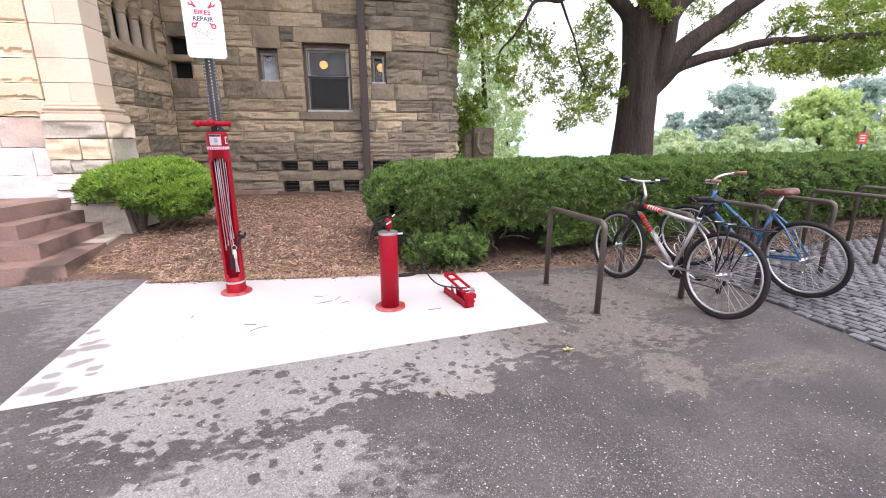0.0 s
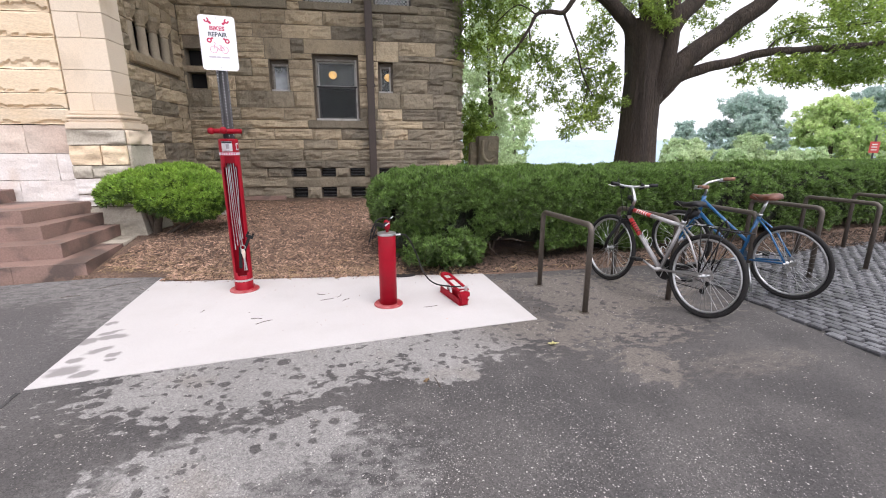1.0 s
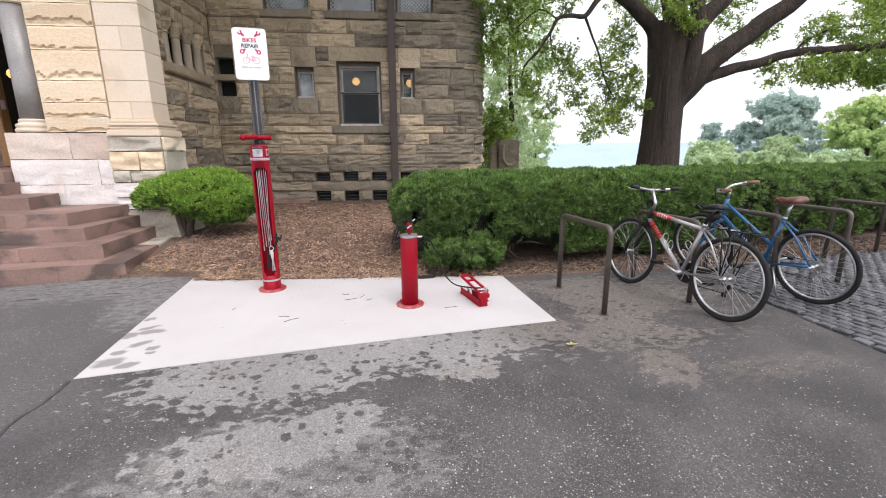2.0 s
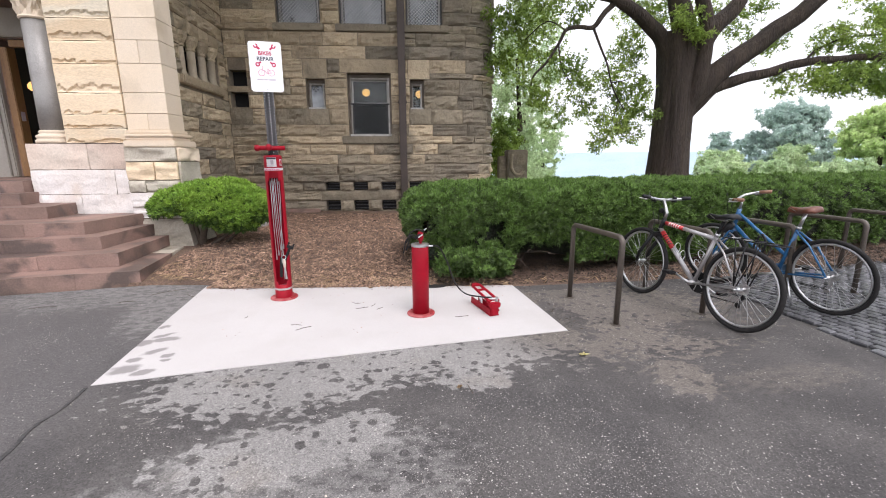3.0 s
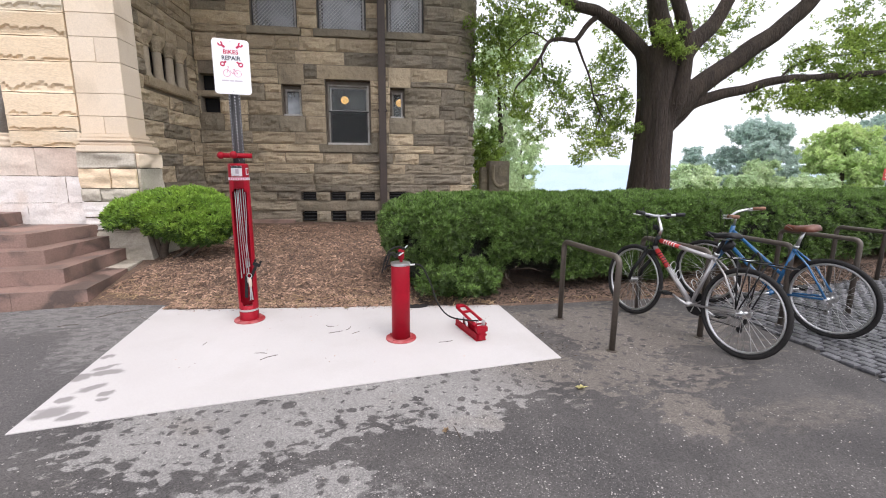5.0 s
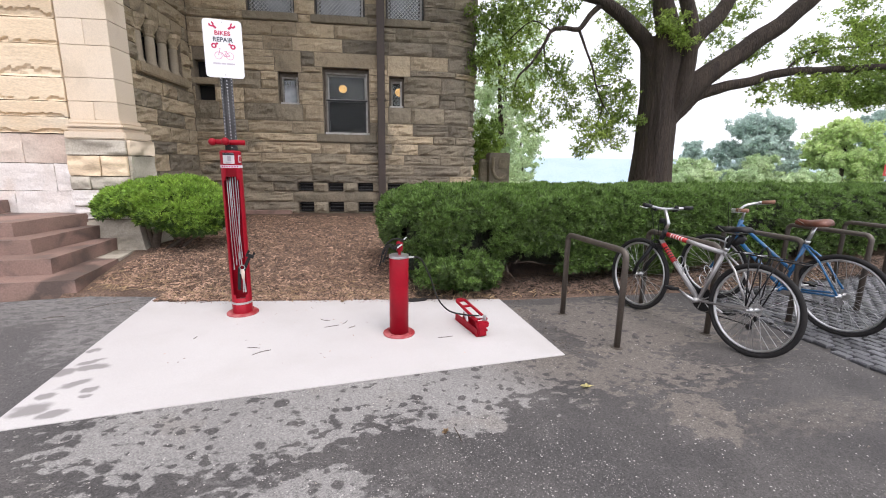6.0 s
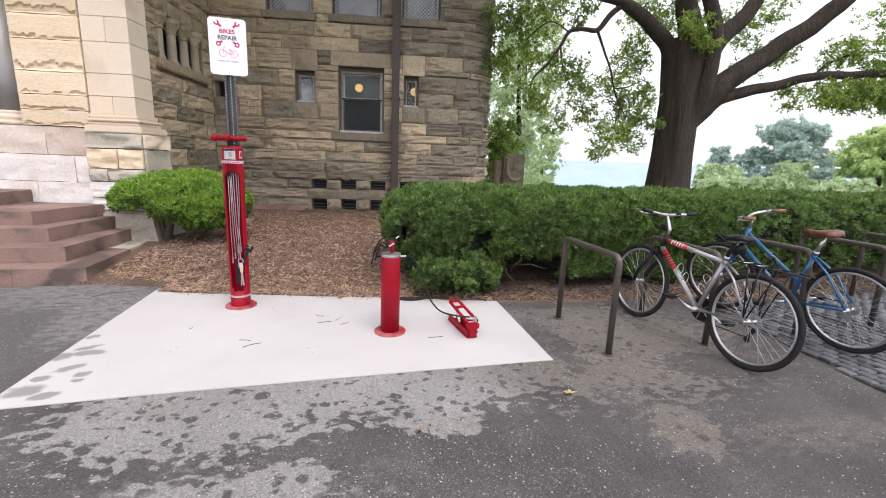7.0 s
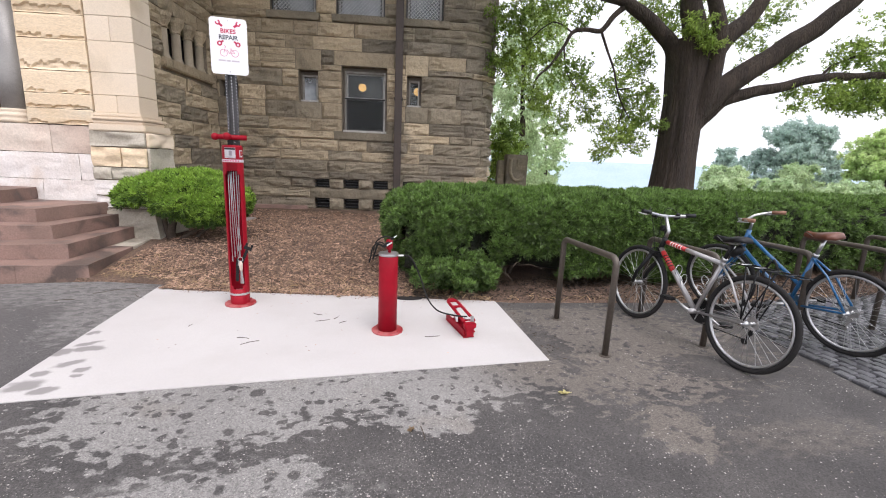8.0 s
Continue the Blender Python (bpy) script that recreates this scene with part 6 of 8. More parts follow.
def make_stand():
    w = thing("repair_stand", "red bicycle repair stand with tools hanging on steel cables", "repair stand", at=pose(-0.972, 2.700, SLAB_Z, 0, 0, SITE))
    R, T = 0.082, 0.005
    lo, hi = 0.155, 1.20
    bm = bmesh.new()
    seg = 48
    half = 0.74                       # half of the slot's angle
    face = -math.pi / 2
    def ring(z, r):
        return [bm.verts.new((r * math.cos(2 * math.pi * k / seg), r * math.sin(2 * math.pi * k / seg), z)) for k in range(seg)]
    zs = [0.0, lo, lo + 0.03, hi - 0.03, hi, 1.395]
    outer, inner = [ring(z, R) for z in zs], [ring(z, R - T) for z in zs]
    def open_at(k, j):
        a = 2 * math.pi * (k + 0.5) / seg
        off = abs((a - face + math.pi) % (2 * math.pi) - math.pi)
        if not 1 <= j <= 3:
            return False
        return off < (half if j == 2 else half * 0.72)
    for j in range(len(zs) - 1):
        for k in range(seg):
            q = (k + 1) % seg
            if open_at(k, j):
                continue
            bm.faces.new((outer[j][k], outer[j][q], outer[j + 1][q], outer[j + 1][k]))
            bm.faces.new((inner[j][k], inner[j + 1][k], inner[j + 1][q], inner[j][q]))
            for kk, p in ((k - 1, k), (q, q)):
                if open_at(kk % seg, j):
                    bm.faces.new((outer[j][p], outer[j + 1][p], inner[j + 1][p], inner[j][p]))
            for jj, e in ((j - 1, j), (j + 1, j + 1)):
                if 0 <= jj < len(zs) - 1 and open_at(k, jj):
                    bm.faces.new((outer[e][k], outer[e][q], inner[e][q], inner[e][k]))
    part("body", bm, RED_PAINT, w, "red steel tube with a long slot", True)
    bm = bmesh.new()
    lathe(bm, [(R - T, 1.385), (R, 1.395), (R, 1.402), (R - 0.012, 1.412), (0.02, 1.414)], seg=40)
    part("cap", bm, RED_PAINT, w, "", True)
    bm = bmesh.new()
    flange(bm, 0.02, 0.132, 0.014)
    f = part("base_flange", bm, FADED_RED, w, "round red base plate, worn at its rim")
    for k in range(4):
        a = math.pi / 4 + k * math.pi / 2
        bolt(f, 0.108 * math.cos(a), 0.108 * math.sin(a), 0.014)
    for z, h, m in ((1.272, 0.022, SIGN_PALE), (0.098, 0.018, ALLOY)):
        bm = bmesh.new()
        lathe(bm, [(R + 0.0005, z), (R + 0.0022, z), (R + 0.0022, z + h), (R + 0.0005, z + h)], seg=40)
        band = part("band", bm, m, w, "narrow pale band")
        if z > 1:
            for k in range(7):
                a = face - 0.75 + 0.24 * k
                bm = bmesh.new()
                c = Vector((math.cos(a), math.sin(a), 0)) * (R + 0.0032)
                t = Vector((-math.sin(a), math.cos(a), 0)) * 0.006
                vs = [bm.verts.new(c + t * s + Vector((0, 0, z + 0.005 + h2))) for s, h2 in ((-1, 0), (1, 0), (1, 0.011), (-1, 0.011))]
                bm.faces.new(vs)
                part("lettering_bar", bm, SIGN_RED, band)
    # label with plain bars
    def curved_patch(a0, a1, z0, z1, r, mat, parent, name, label=""):
        bm = bmesh.new()
        n = 8
        lo_v = [bm.verts.new((r * math.cos(a0 + (a1 - a0) * i / n), r * math.sin(a0 + (a1 - a0) * i / n), z0)) for i in range(n + 1)]
        hi_v = [bm.verts.new((v.co.x, v.co.y, z1)) for v in lo_v]
        for i in range(n):
            bm.faces.new((lo_v[i], lo_v[i + 1], hi_v[i + 1], hi_v[i]))
        bmesh.ops.solidify(bm, geom=bm.faces[:], thickness=0.001)
        return part(name, bm, mat, parent, label)
    sticker = curved_patch(face - 0.62, face + 0.45, 1.305, 1.392, R + 0.0025, SIGN_WHITE, w, "sticker", "white instruction sticker")
    curved_patch(face - 0.60, face + 0.43, 1.374, 1.390, R + 0.0042, SIGN_GREY, sticker, "header_bar")
    curved_patch(face - 0.16, face + 0.14, 1.326, 1.366, R + 0.0042, SIGN_PALE, sticker, "print_block")
    curved_patch(face - 0.30, face + 0.16, 1.310, 1.315, R + 0.0042, SIGN_PALE, sticker, "print_bar")
    badge = curved_patch(face + 0.85, face + 1.25, 1.315, 1.375, R + 0.0025, SIGN_WHITE, w, "badge", "round pale badge")
    curved_patch(face + 0.93, face + 1.17, 1.325, 1.365, R + 0.0042, RED_TRIM, badge, "mark")
    # hanger arms on top
    bm = bmesh.new()
    tube(bm, [(-0.118, -0.02, 1.478), (0.115, 0.02, 1.478)], 0.021, 14)
    ball(bm, (-0.125, -0.02, 1.478), 0.030)
    part("hanger_arm", bm, RED_PAINT, w, "red bar with ball ends", True)
    bm = bmesh.new()
    tube(bm, [(-0.015, 0.06, 1.478), (-0.015, -0.10, 1.482)], 0.021, 14)
    ball(bm, (-0.015, -0.112, 1.482), 0.031)
    part("hanger_arm", bm, RED_PAINT, w, "red bar with ball ends", True)
    bm = bmesh.new()
    tube(bm, [(-0.015, 0.02, 1.41), (-0.015, 0.02, 1.478)], 0.024, 12)
    part("neck", bm, BLACK, w, "dark neck")
    # cables and tools in the slot
    rnd = random.Random(2)
    ends = [(-0.030, 0.46), (-0.008, 0.50), (0.016, 0.42), (0.030, 0.50), (0.040, 0.56), (0.020, 0.55)]
    for k, (ex, ez) in enumerate(ends):
        sx = -0.042 + 0.016 * k + rnd.uniform(-0.003, 0.003)
        bm = bmesh.new()
        pts = curve_points([(sx, -0.028, 1.24), (sx + 0.004, -0.05, 1.0), (sx * 0.6 + ex * 0.4, -0.062, 0.75), (ex, -0.078, ez)], 6)
        tube(bm, pts, 0.0030, 6)
        part("cable", bm, STEEL, w, "thin steel cable")
        bm = bmesh.new()
        tube(bm, [(ex, -0.078, ez + 0.005), (ex, -0.080, ez - 0.045)], 0.0055, 8)
        part("crimp", bm, STEEL, w)
    bm = bmesh.new()
    ringpts = [(0.034 + 0.020 * math.cos(t), -0.092, 0.435 + 0.020 * math.sin(t)) for t in [2 * math.pi * i / 16 for i in range(16)]]
    tube(bm, ringpts, 0.0035, 6, closed=True)
    part("key_ring", bm, STEEL, w)
    bm = bmesh.new()
    tube(bm, [(0.034, -0.092, 0.415), (0.036, -0.093, 0.385), (0.037, -0.093, 0.34), (0.038, -0.093, 0.33)], [0.012, 0.016, 0.012, 0.008], 10)
    drv = part("screwdriver_handle", bm, PINKISH, w, "pale handle of a hanging tool")
    for dx in (-0.008, 0.006, 0.013):
        bm = bmesh.new()
        tube(bm, [(0.037 + dx * 0.3, -0.093, 0.34), (0.038 + dx, -0.094, 0.215)], 0.0045, 6)
        part("blade", bm, STEEL, drv)
    # black spanner that sticks out beside the tube
    bm = bmesh.new()
    box(bm, -0.013, 0.013, -0.005, 0.005, -0.13, 0.02, 0.004)
    tips = prism(bm, [(-0.032, -0.005), (0.032, -0.005), (0.032, 0.005), (-0.032, 0.005)], 0.02, 0.05)
    box(bm, -0.032, -0.014, -0.005, 0.005, 0.051, 0.078, 0.003)
    box(bm, 0.014, 0.032, -0.005, 0.005, 0.051, 0.078, 0.003)
    sp = part("spanner", bm, BLACK, w, "black open-ended spanner")
    sp.matrix_basis = pose(0.085, -0.085, 0.50, 0, 24, 0)
    bm = bmesh.new()
    box(bm, -0.014, 0.014, -0.006, 0.006, -0.11, 0.10, 0.005)
    sp = part("tyre_lever", bm, BLACK, w, "black tyre lever")
    sp.matrix_basis = pose(0.004, -0.075, 0.34, 0, 4, 0)


make_stand()


def letters(name, text, size, x, z, mat, parent, y, broad=1.0):
    """Raised print on the sign, centred at x, its foot at z."""
    c = bpy.data.curves.new(name, "FONT")
    c.body, c.size, c.align_x, c.extrude, c.offset = text, size, "CENTER", 0.0006, 0.0011
    tmp = new(name + "_curve", c)
    bpy.context.view_layer.update()
    me = bpy.data.meshes.new_from_object(tmp)
    bpy.data.objects.remove(tmp)
    me.transform(Matrix.Translation((x, y, z)) @ Euler((math.pi / 2, 0, 0)).to_matrix().to_4x4() @ Matrix.Diagonal((broad, 1, 1, 1)))
    me.materials.clear()
    return part(name, me, mat, parent)


def disc_ring(bm, cx, cz, r0, r1, y, a0=0.0, a1=2 * math.pi, seg=24):
    rows = []
    n = seg + 1
    for i in range(n):
        a = a0 + (a1 - a0) * i / seg
        rows.append((bm.verts.new((cx + r0 * math.cos(a), y, cz + r0 * math.sin(a))), bm.verts.new((cx + r1 * math.cos(a), y, cz + r1 * math.sin(a)))))
    for p, q in zip(rows, rows[1:]):
        bm.faces.new((p[0], p[1], q[1], q[0]))


def stroke(bm, a, c, t, y):
    a, c = Vector((a[0], y, a[1])), Vector((c[0], y, c[1]))
    d = (c - a).normalized()
    s = Vector((-d.z, 0, d.x)) * t / 2
    bm.faces.new([bm.verts.new(p) for p in (a - s, c - s, c + s, a + s)])


def make_sign():
    w = thing("sign_post", "white bicycle repair sign on a dark perforated steel post", "sign", at=pose(-0.972, 2.700, SLAB_Z, 0, 0, SITE))
    y0 = 0.092
    bm = bmesh.new()
    box(bm, -0.028, 0.028, y0 + 0.022, y0 + 0.027, 0.0, 2.41)
    box(bm, -0.032, -0.026, y0, y0 + 0.0215, 0.0, 2.41)
    box(bm, 0.026, 0.032, y0, y0 + 0.0215, 0.0, 2.41)
    box(bm, -0.046, -0.0325, y0, y0 + 0.004, 0.0, 2.41)
    box(bm, 0.0325, 0.046, y0, y0 + 0.004, 0.0, 2.41)
    p = part("post", bm, POST_STEEL, w, "dark U-channel steel post")
    z = 1.44
    while z < 2.0:
        bm = bmesh.new()
        lathe(bm, [(0.0052, y0 + 0.0195), (0.0052, y0 + 0.0212)], (0, 0, z), 10, "y")
        part("hole", bm, WIRE, p, "bright edge of a punched hole")
        for sx in (-0.039, 0.039):
            bm = bmesh.new()
            lathe(bm, [(0.0035, y0 - 0.0015), (0.0035, y0 - 0.0003)], (sx, 0, z + 0.012), 8, "y")
            part("hole", bm, WIRE, p)
        z += 0.0255
    # plate with rounded corners
    W, lo, hi, r = 0.143, 1.995, 2.435, 0.028
    cy = y0 - 0.006
    ring = []
    for cx, cz, a0 in ((W - r, hi - r, 0), (-W + r, hi - r, 90), (-W + r, lo + r, 180), (W - r, lo + r, 270)):
        ring += [(cx + r * math.cos(radians(a0 + 15 * k)), cz + r * math.sin(radians(a0 + 15 * k))) for k in range(7)]
    bm = bmesh.new()
    fr = [bm.verts.new((x, cy, z)) for x, z in ring]
    bk = [bm.verts.new((x, cy + 0.003, z)) for x, z in ring]
    bm.faces.new(fr)
    bm.faces.new(bk[::-1])
    for i in range(len(ring)):
        j = (i + 1) % len(ring)
        bm.faces.new((fr[i], fr[j], bk[j], bk[i]))
    plate = part("plate", bm, SIGN_WHITE, w, "white aluminium plate with rounded corners")
    y = cy - 0.0012
    H = hi - lo
    letters("lettering", "BIKES", 0.046, -0.002, hi - 0.117, SIGN_RED, plate, y, 1.06)
    letters("lettering", "REPAIR", 0.047, -0.002, hi - 0.166, SIGN_GREY, plate, y, 1.0)
    for s in (-1, 1):
        # open spanner head above, ring end below
        bm = bmesh.new()
        cx, cz = s * 0.078, hi - 0.040
        mouth = radians(60 if s > 0 else 120)
        disc_ring(bm, cx, cz, 0.008, 0.020, y, mouth + 0.75, mouth + 2 * math.pi - 0.75)
        part("spanner_mark", bm, SIGN_RED, plate)
        bm = bmesh.new()
        stroke(bm, (cx - s * 0.012, cz - 0.010), (cx - s * 0.034, cz - 0.028), 0.017, y - 0.0004)
        part("spanner_mark", bm, SIGN_RED, plate)
        bm = bmesh.new()
        disc_ring(bm, s * 0.070, hi - 0.200, 0.009, 0.020, y)
        part("spanner_mark", bm, SIGN_RED, plate)
        bm = bmesh.new()
        stroke(bm, (s * 0.058, hi - 0.190), (s * 0.040, hi - 0.178), 0.014, y - 0.0004)
        part("spanner_mark", bm, SIGN_RED, plate)
    bm = bmesh.new()
    wz = hi - 0.272
    for cx in (-0.042, 0.044):
        disc_ring(bm, cx, wz, 0.0250, 0.0290, y)
    for a, c in (((-0.042, wz), (-0.026, wz + 0.052)), ((-0.026, wz + 0.052), (-0.036, wz + 0.056)), ((0.004, wz - 0.004), (-0.018, wz + 0.026)), ((0.004, wz - 0.004), (0.016, wz + 0.030)),
                 ((0.016, wz + 0.030), (0.044, wz)), ((0.004, wz + 0.034), (0.024, wz + 0.034)), ((0.004, wz - 0.004), (0.044, wz))):
        stroke(bm, a, c, 0.0045, y)
    part("bicycle_mark", bm, SIGN_PINK, plate)
    for x0, x1 in ((-0.085, -0.03), (-0.024, 0.008), (0.016, 0.076)):
        bm = bmesh.new()
        box(bm, x0, x1, y - 0.0005, y + 0.0002, hi - 0.338, hi - 0.326)
        part("print_bar", bm, SIGN_PALE, plate)
    for zz in (hi - 0.021, lo + 0.022):
        bm = bmesh.new()
        lathe(bm, [(0.005, cy - 0.004), (0.005, cy)], (0, 0, zz), 8, "y")
        part("rivet", bm, WIRE, plate)


make_sign()


def make_pump():
    w = thing("tyre_pump", "red cylindrical public bicycle pump bolted to the slab", "pump", at=pose(0.400, 2.112, SLAB_Z, 0, 0, SITE))
    bm = bmesh.new()
    lathe(bm, [(0.0745, 0.0), (0.0745, 0.632), (0.072, 0.636)], seg=44)
    part("cylinder", bm, RED_PAINT, w, "red cylinder with small chips", True)
    bm = bmesh.new()
    lathe(bm, [(0.0765, 0.622), (0.0775, 0.632), (0.0765, 0.642), (0.03, 0.645)], seg=44)
    part("top_plate", bm, ALLOY, w, "bare metal top plate")
    bm = bmesh.new()
    flange(bm, 0.02, 0.125, 0.014)
    f = part("base_flange", bm, FADED_RED, w, "round red base plate, faded at its rim")
    for k in range(4):
        a = math.pi / 4 + k * math.pi / 2
        bolt(f, 0.102 * math.cos(a), 0.102 * math.sin(a), 0.014, 0.009)
    bm = bmesh.new()
    lathe(bm, [(0.012, 0.643), (0.012, 0.668), (0.024, 0.672), (0.026, 0.70), (0.026, 0.738), (0.019, 0.748)], (0.006, 0, 0), 20)
    h = part("pump_head", bm, RED_PAINT, w, "small red valve head holder", True)
    bm = bmesh.new()
    tube(bm, [(-0.045, -0.03, 0.695), (-0.01, -0.02, 0.720), (0.035, 0.0, 0.760)], [0.013, 0.012, 0.008], 10)
    part("chuck", bm, BLACK, h, "black inflator chuck", True)
    bm = bmesh.new()
    tube(bm, [(0.012, -0.01, 0.742), (0.062, 0.012, 0.775)], [0.007, 0.005], 8)
    tube(bm, [(-0.02, -0.034, 0.705), (0.020, -0.030, 0.728)], [0.006, 0.006], 8)
    part("lever", bm, STEEL, h, "bright steel lever")
    bm = bmesh.new()
    tube(bm, curve_points([(-0.045, -0.03, 0.695), (-0.085, -0.03, 0.715), (-0.105, -0.02, 0.66), (-0.118, 0.02, 0.59), (-0.10, 0.07, 0.60), (-0.03, 0.085, 0.61)], 5), 0.007, 8)
    part("short_hose", bm, RUBBER, w, "short black hose", True)
    for pts in (((-0.02, -0.03, 0.70), (-0.075, -0.045, 0.735), (-0.125, -0.03, 0.69), (-0.138, -0.01, 0.615), (-0.150, 0.0, 0.565)),
                ((0.03, -0.02, 0.755), (-0.03, -0.045, 0.778), (-0.095, -0.03, 0.742), (-0.12, 0.0, 0.655))):
        bm = bmesh.new()
        tube(bm, curve_points(pts, 5), 0.0055, 8)
        part("loose_hose", bm, RUBBER, w, "loose loop of black hose", True)
    bm = bmesh.new()
    tube(bm, [(0.07, 0.0, 0.618), (0.118, 0.0, 0.618)], 0.008, 8)
    part("outlet", bm, ALLOY, w)


make_pump()


def make_pedal():
    w = thing("foot_pedal", "red steel foot pedal of the pump lying on the slab", "pedal", at=pose(0.99, 2.19, SLAB_Z, 0, 0, 16))
    # y runs from the near end (minus) to the far end
    for sx in (-0.036, 0.036):
        bm = bmesh.new()
        prism(bm, [(sx - 0.005, -0.21), (sx + 0.005, -0.21), (sx + 0.005, 0.20), (sx - 0.005, 0.20)], 0.012, 0.062, 0.003)
        part("side_rail", bm, RED_PAINT, w)
    bm = bmesh.new()
    box(bm, -0.045, 0.045, -0.215, 0.205, 0.0, 0.011, 0.003)
    part("base_plate", bm, RED_PAINT, w)
    bm = bmesh.new()
    box(bm, -0.033, 0.033, -0.232, -0.175, 0.012, 0.088, 0.006)
    box(bm, -0.050, 0.050, -0.238, -0.185, 0.080, 0.124, 0.007)
    part("end_block", bm, RED_PAINT, w, "scuffed red end block")
    bm = bmesh.new()
    loop = [(-0.043, -0.20, 0.135), (-0.043, 0.0, 0.155), (-0.041, 0.17, 0.172), (-0.020, 0.212, 0.175), (0.020, 0.212, 0.175), (0.041, 0.17, 0.172), (0.043, 0.0, 0.155), (0.043, -0.20, 0.135)]
    tube(bm, loop, 0.0125, 8)
    part("treadle", bm, RED_PAINT, w, "open red treadle loop", True)
    for yy, zz in ((-0.17, 0.135), (0.185, 0.172), (0.07, 0.16)):
        bm = bmesh.new()
        box(bm, -0.042, 0.042, yy - 0.016, yy + 0.016, zz - 0.006, zz + 0.008, 0.003)
        part("crossbar", bm, RED_PAINT, w)
    bm = bmesh.new()
    tube(bm, [(0.0, 0.05, 0.03), (0.0, 0.12, 0.15)], 0.014, 10)
    part("piston", bm, STEEL, w, "steel piston rod")
    bm = bmesh.new()
    tube(bm, [(0.03, -0.19, 0.126), (0.03, -0.19, 0.165)], 0.016, 8)
    tube(bm, [(0.03, -0.19, 0.150), (-0.03, -0.178, 0.152)], 0.010, 8)
    part("hose_fitting", bm, ALLOY, w, "metal hose fitting")
    for sx in (-0.026, 0.026):
        bm = bmesh.new()
        lathe(bm, [(0.010, -0.243), (0.010, -0.235)], (sx, 0, 0.06), 6, "y")
        part("bolt", bm, RED_PAINT, w)


make_pedal()
bm = bmesh.new()
tube(bm, curve_points([(0.510, 2.133, 0.623), (0.575, 2.15, 0.60), (0.650, 2.17, 0.45), (0.715, 2.17, 0.27), (0.80, 2.10, 0.185), (0.93, 2.035, 0.17), (1.03, 2.01, 0.17)], 7), 0.0065, 10)
tagged(part("air_hose", bm, RUBBER, None, "", True), "black rubber air hose from pump to foot pedal", "hose")
bm = bmesh.new()
prism(bm, [(0.56 + 0.14 * math.cos(2 * math.pi * k / 20), 2.93 + 0.055 * math.sin(2 * math.pi * k / 20)) for k in range(20)], SLAB_Z, SLAB_Z + 0.012, 0.004)
tagged(part("cover_plate", bm, RUBBER), "small oval dark cover on the slab's rear edge", "cover plate")

# ---- bicycle racks ----
def make_rack():
    w = thing("bicycle_rack", "brown painted steel hoop rack set in the ground", "bicycle rack", "row of bicycle racks")
    a, r, h = 0.755, 0.055, 0.742
    top, t = h, 0.0235
    corner = [(0, a - r + r * math.sin(x), top - r + r * math.cos(x)) for x in (0.0, 0.4, 0.8, 1.2, math.pi / 2)]
    bm = bmesh.new()
    tube(bm, [(0, a, 0.0)] + corner[::-1] + [(0, r - r * math.sin(x), top - r + r * math.cos(x)) for x in (0.0, 0.4, 0.8, 1.2, math.pi / 2)] + [(0, 0, 0.0)], t, 14)
    part("hoop", bm, RACK_STEEL, w, "", True)
    for yy in (0, a):
        bm = bmesh.new()
        lathe(bm, [(0.044, -0.004), (0.042, 0.004), (0.026, 0.008)], (0, yy, 0), 18)
        part("foot", bm, RACK_STEEL, w, "rust-stained foot")
    return w


first_rack = make_rack()
rack_feet = [(2.03, 1.70), (2.92, 1.885), (3.88, 2.08), (4.84, 2.29), (5.80, 2.49), (6.76, 2.69), (7.72, 2.89)]
first_rack.matrix_basis = pose(*rack_feet[0], 0.0, 0, 0, 9.2)
for fx, fy in rack_feet[1:]:
    copy_thing(first_rack, pose(fx, fy, 0.0, 0, 0, 9.2))


# ---- bicycles: x forwards, z up, origin under the rear axle ----
def make_wheel(parent, x, R, turn=0.0, teeth=0):
    hub = thing_part("wheel", parent)
    hub.matrix_basis = pose(x, 0, R, 0, 0, turn)
    tr = 0.0192
    seg, ring = 48, 10
    def torus(rad, rx, rz, name, mat, label=""):
        bm = bmesh.new()
        rows = []
        for i in range(seg):
            a = 2 * math.pi * i / seg
            rows.append([bm.verts.new(((rad + rz * math.cos(b)) * math.cos(a), rx * math.sin(b), (rad + rz * math.cos(b)) * math.sin(a))) for b in [2 * math.pi * k / ring for k in range(ring)]])
        for i in range(seg):
            p, q = rows[i], rows[(i + 1) % seg]
            for k in range(ring):
                bm.faces.new((p[k], p[(k + 1) % ring], q[(k + 1) % ring], q[k]))
        return part(name, bm, mat, hub, label, True)
    torus(R - tr, tr * 0.98, tr, "tyre", RUBBER, "black tyre with grey dust")
    torus(R - 2 * tr - 0.009, 0.011, 0.0105, "rim", ALLOY, "silver alloy rim")
    bm = bmesh.new()
    lathe(bm, [(0.011, -0.052), (0.022, -0.034), (0.022, -0.030), (0.013, -0.026), (0.013, 0.026), (0.022, 0.030), (0.022, 0.034), (0.011, 0.052)], seg=16, axis="y")
    part("hub", bm, STEEL, hub, "", True)
    bm = bmesh.new()
    for k in range(32):
        a, side = 2 * math.pi * k / 32, 1 if k % 2 else -1
        off = 0.55 * (1 if k % 4 < 2 else -1)
        p = (0.021 * math.cos(a + off * 2), side * 0.031, 0.021 * math.sin(a + off * 2))
        q = ((R - 2 * tr - 0.015) * math.cos(a), side * 0.003, (R - 2 * tr - 0.015) * math.sin(a))
        tube(bm, [p, q], 0.0016, 4, caps=False)
    part("spokes", bm, STEEL, hub, "thin bright spokes")
    return hub


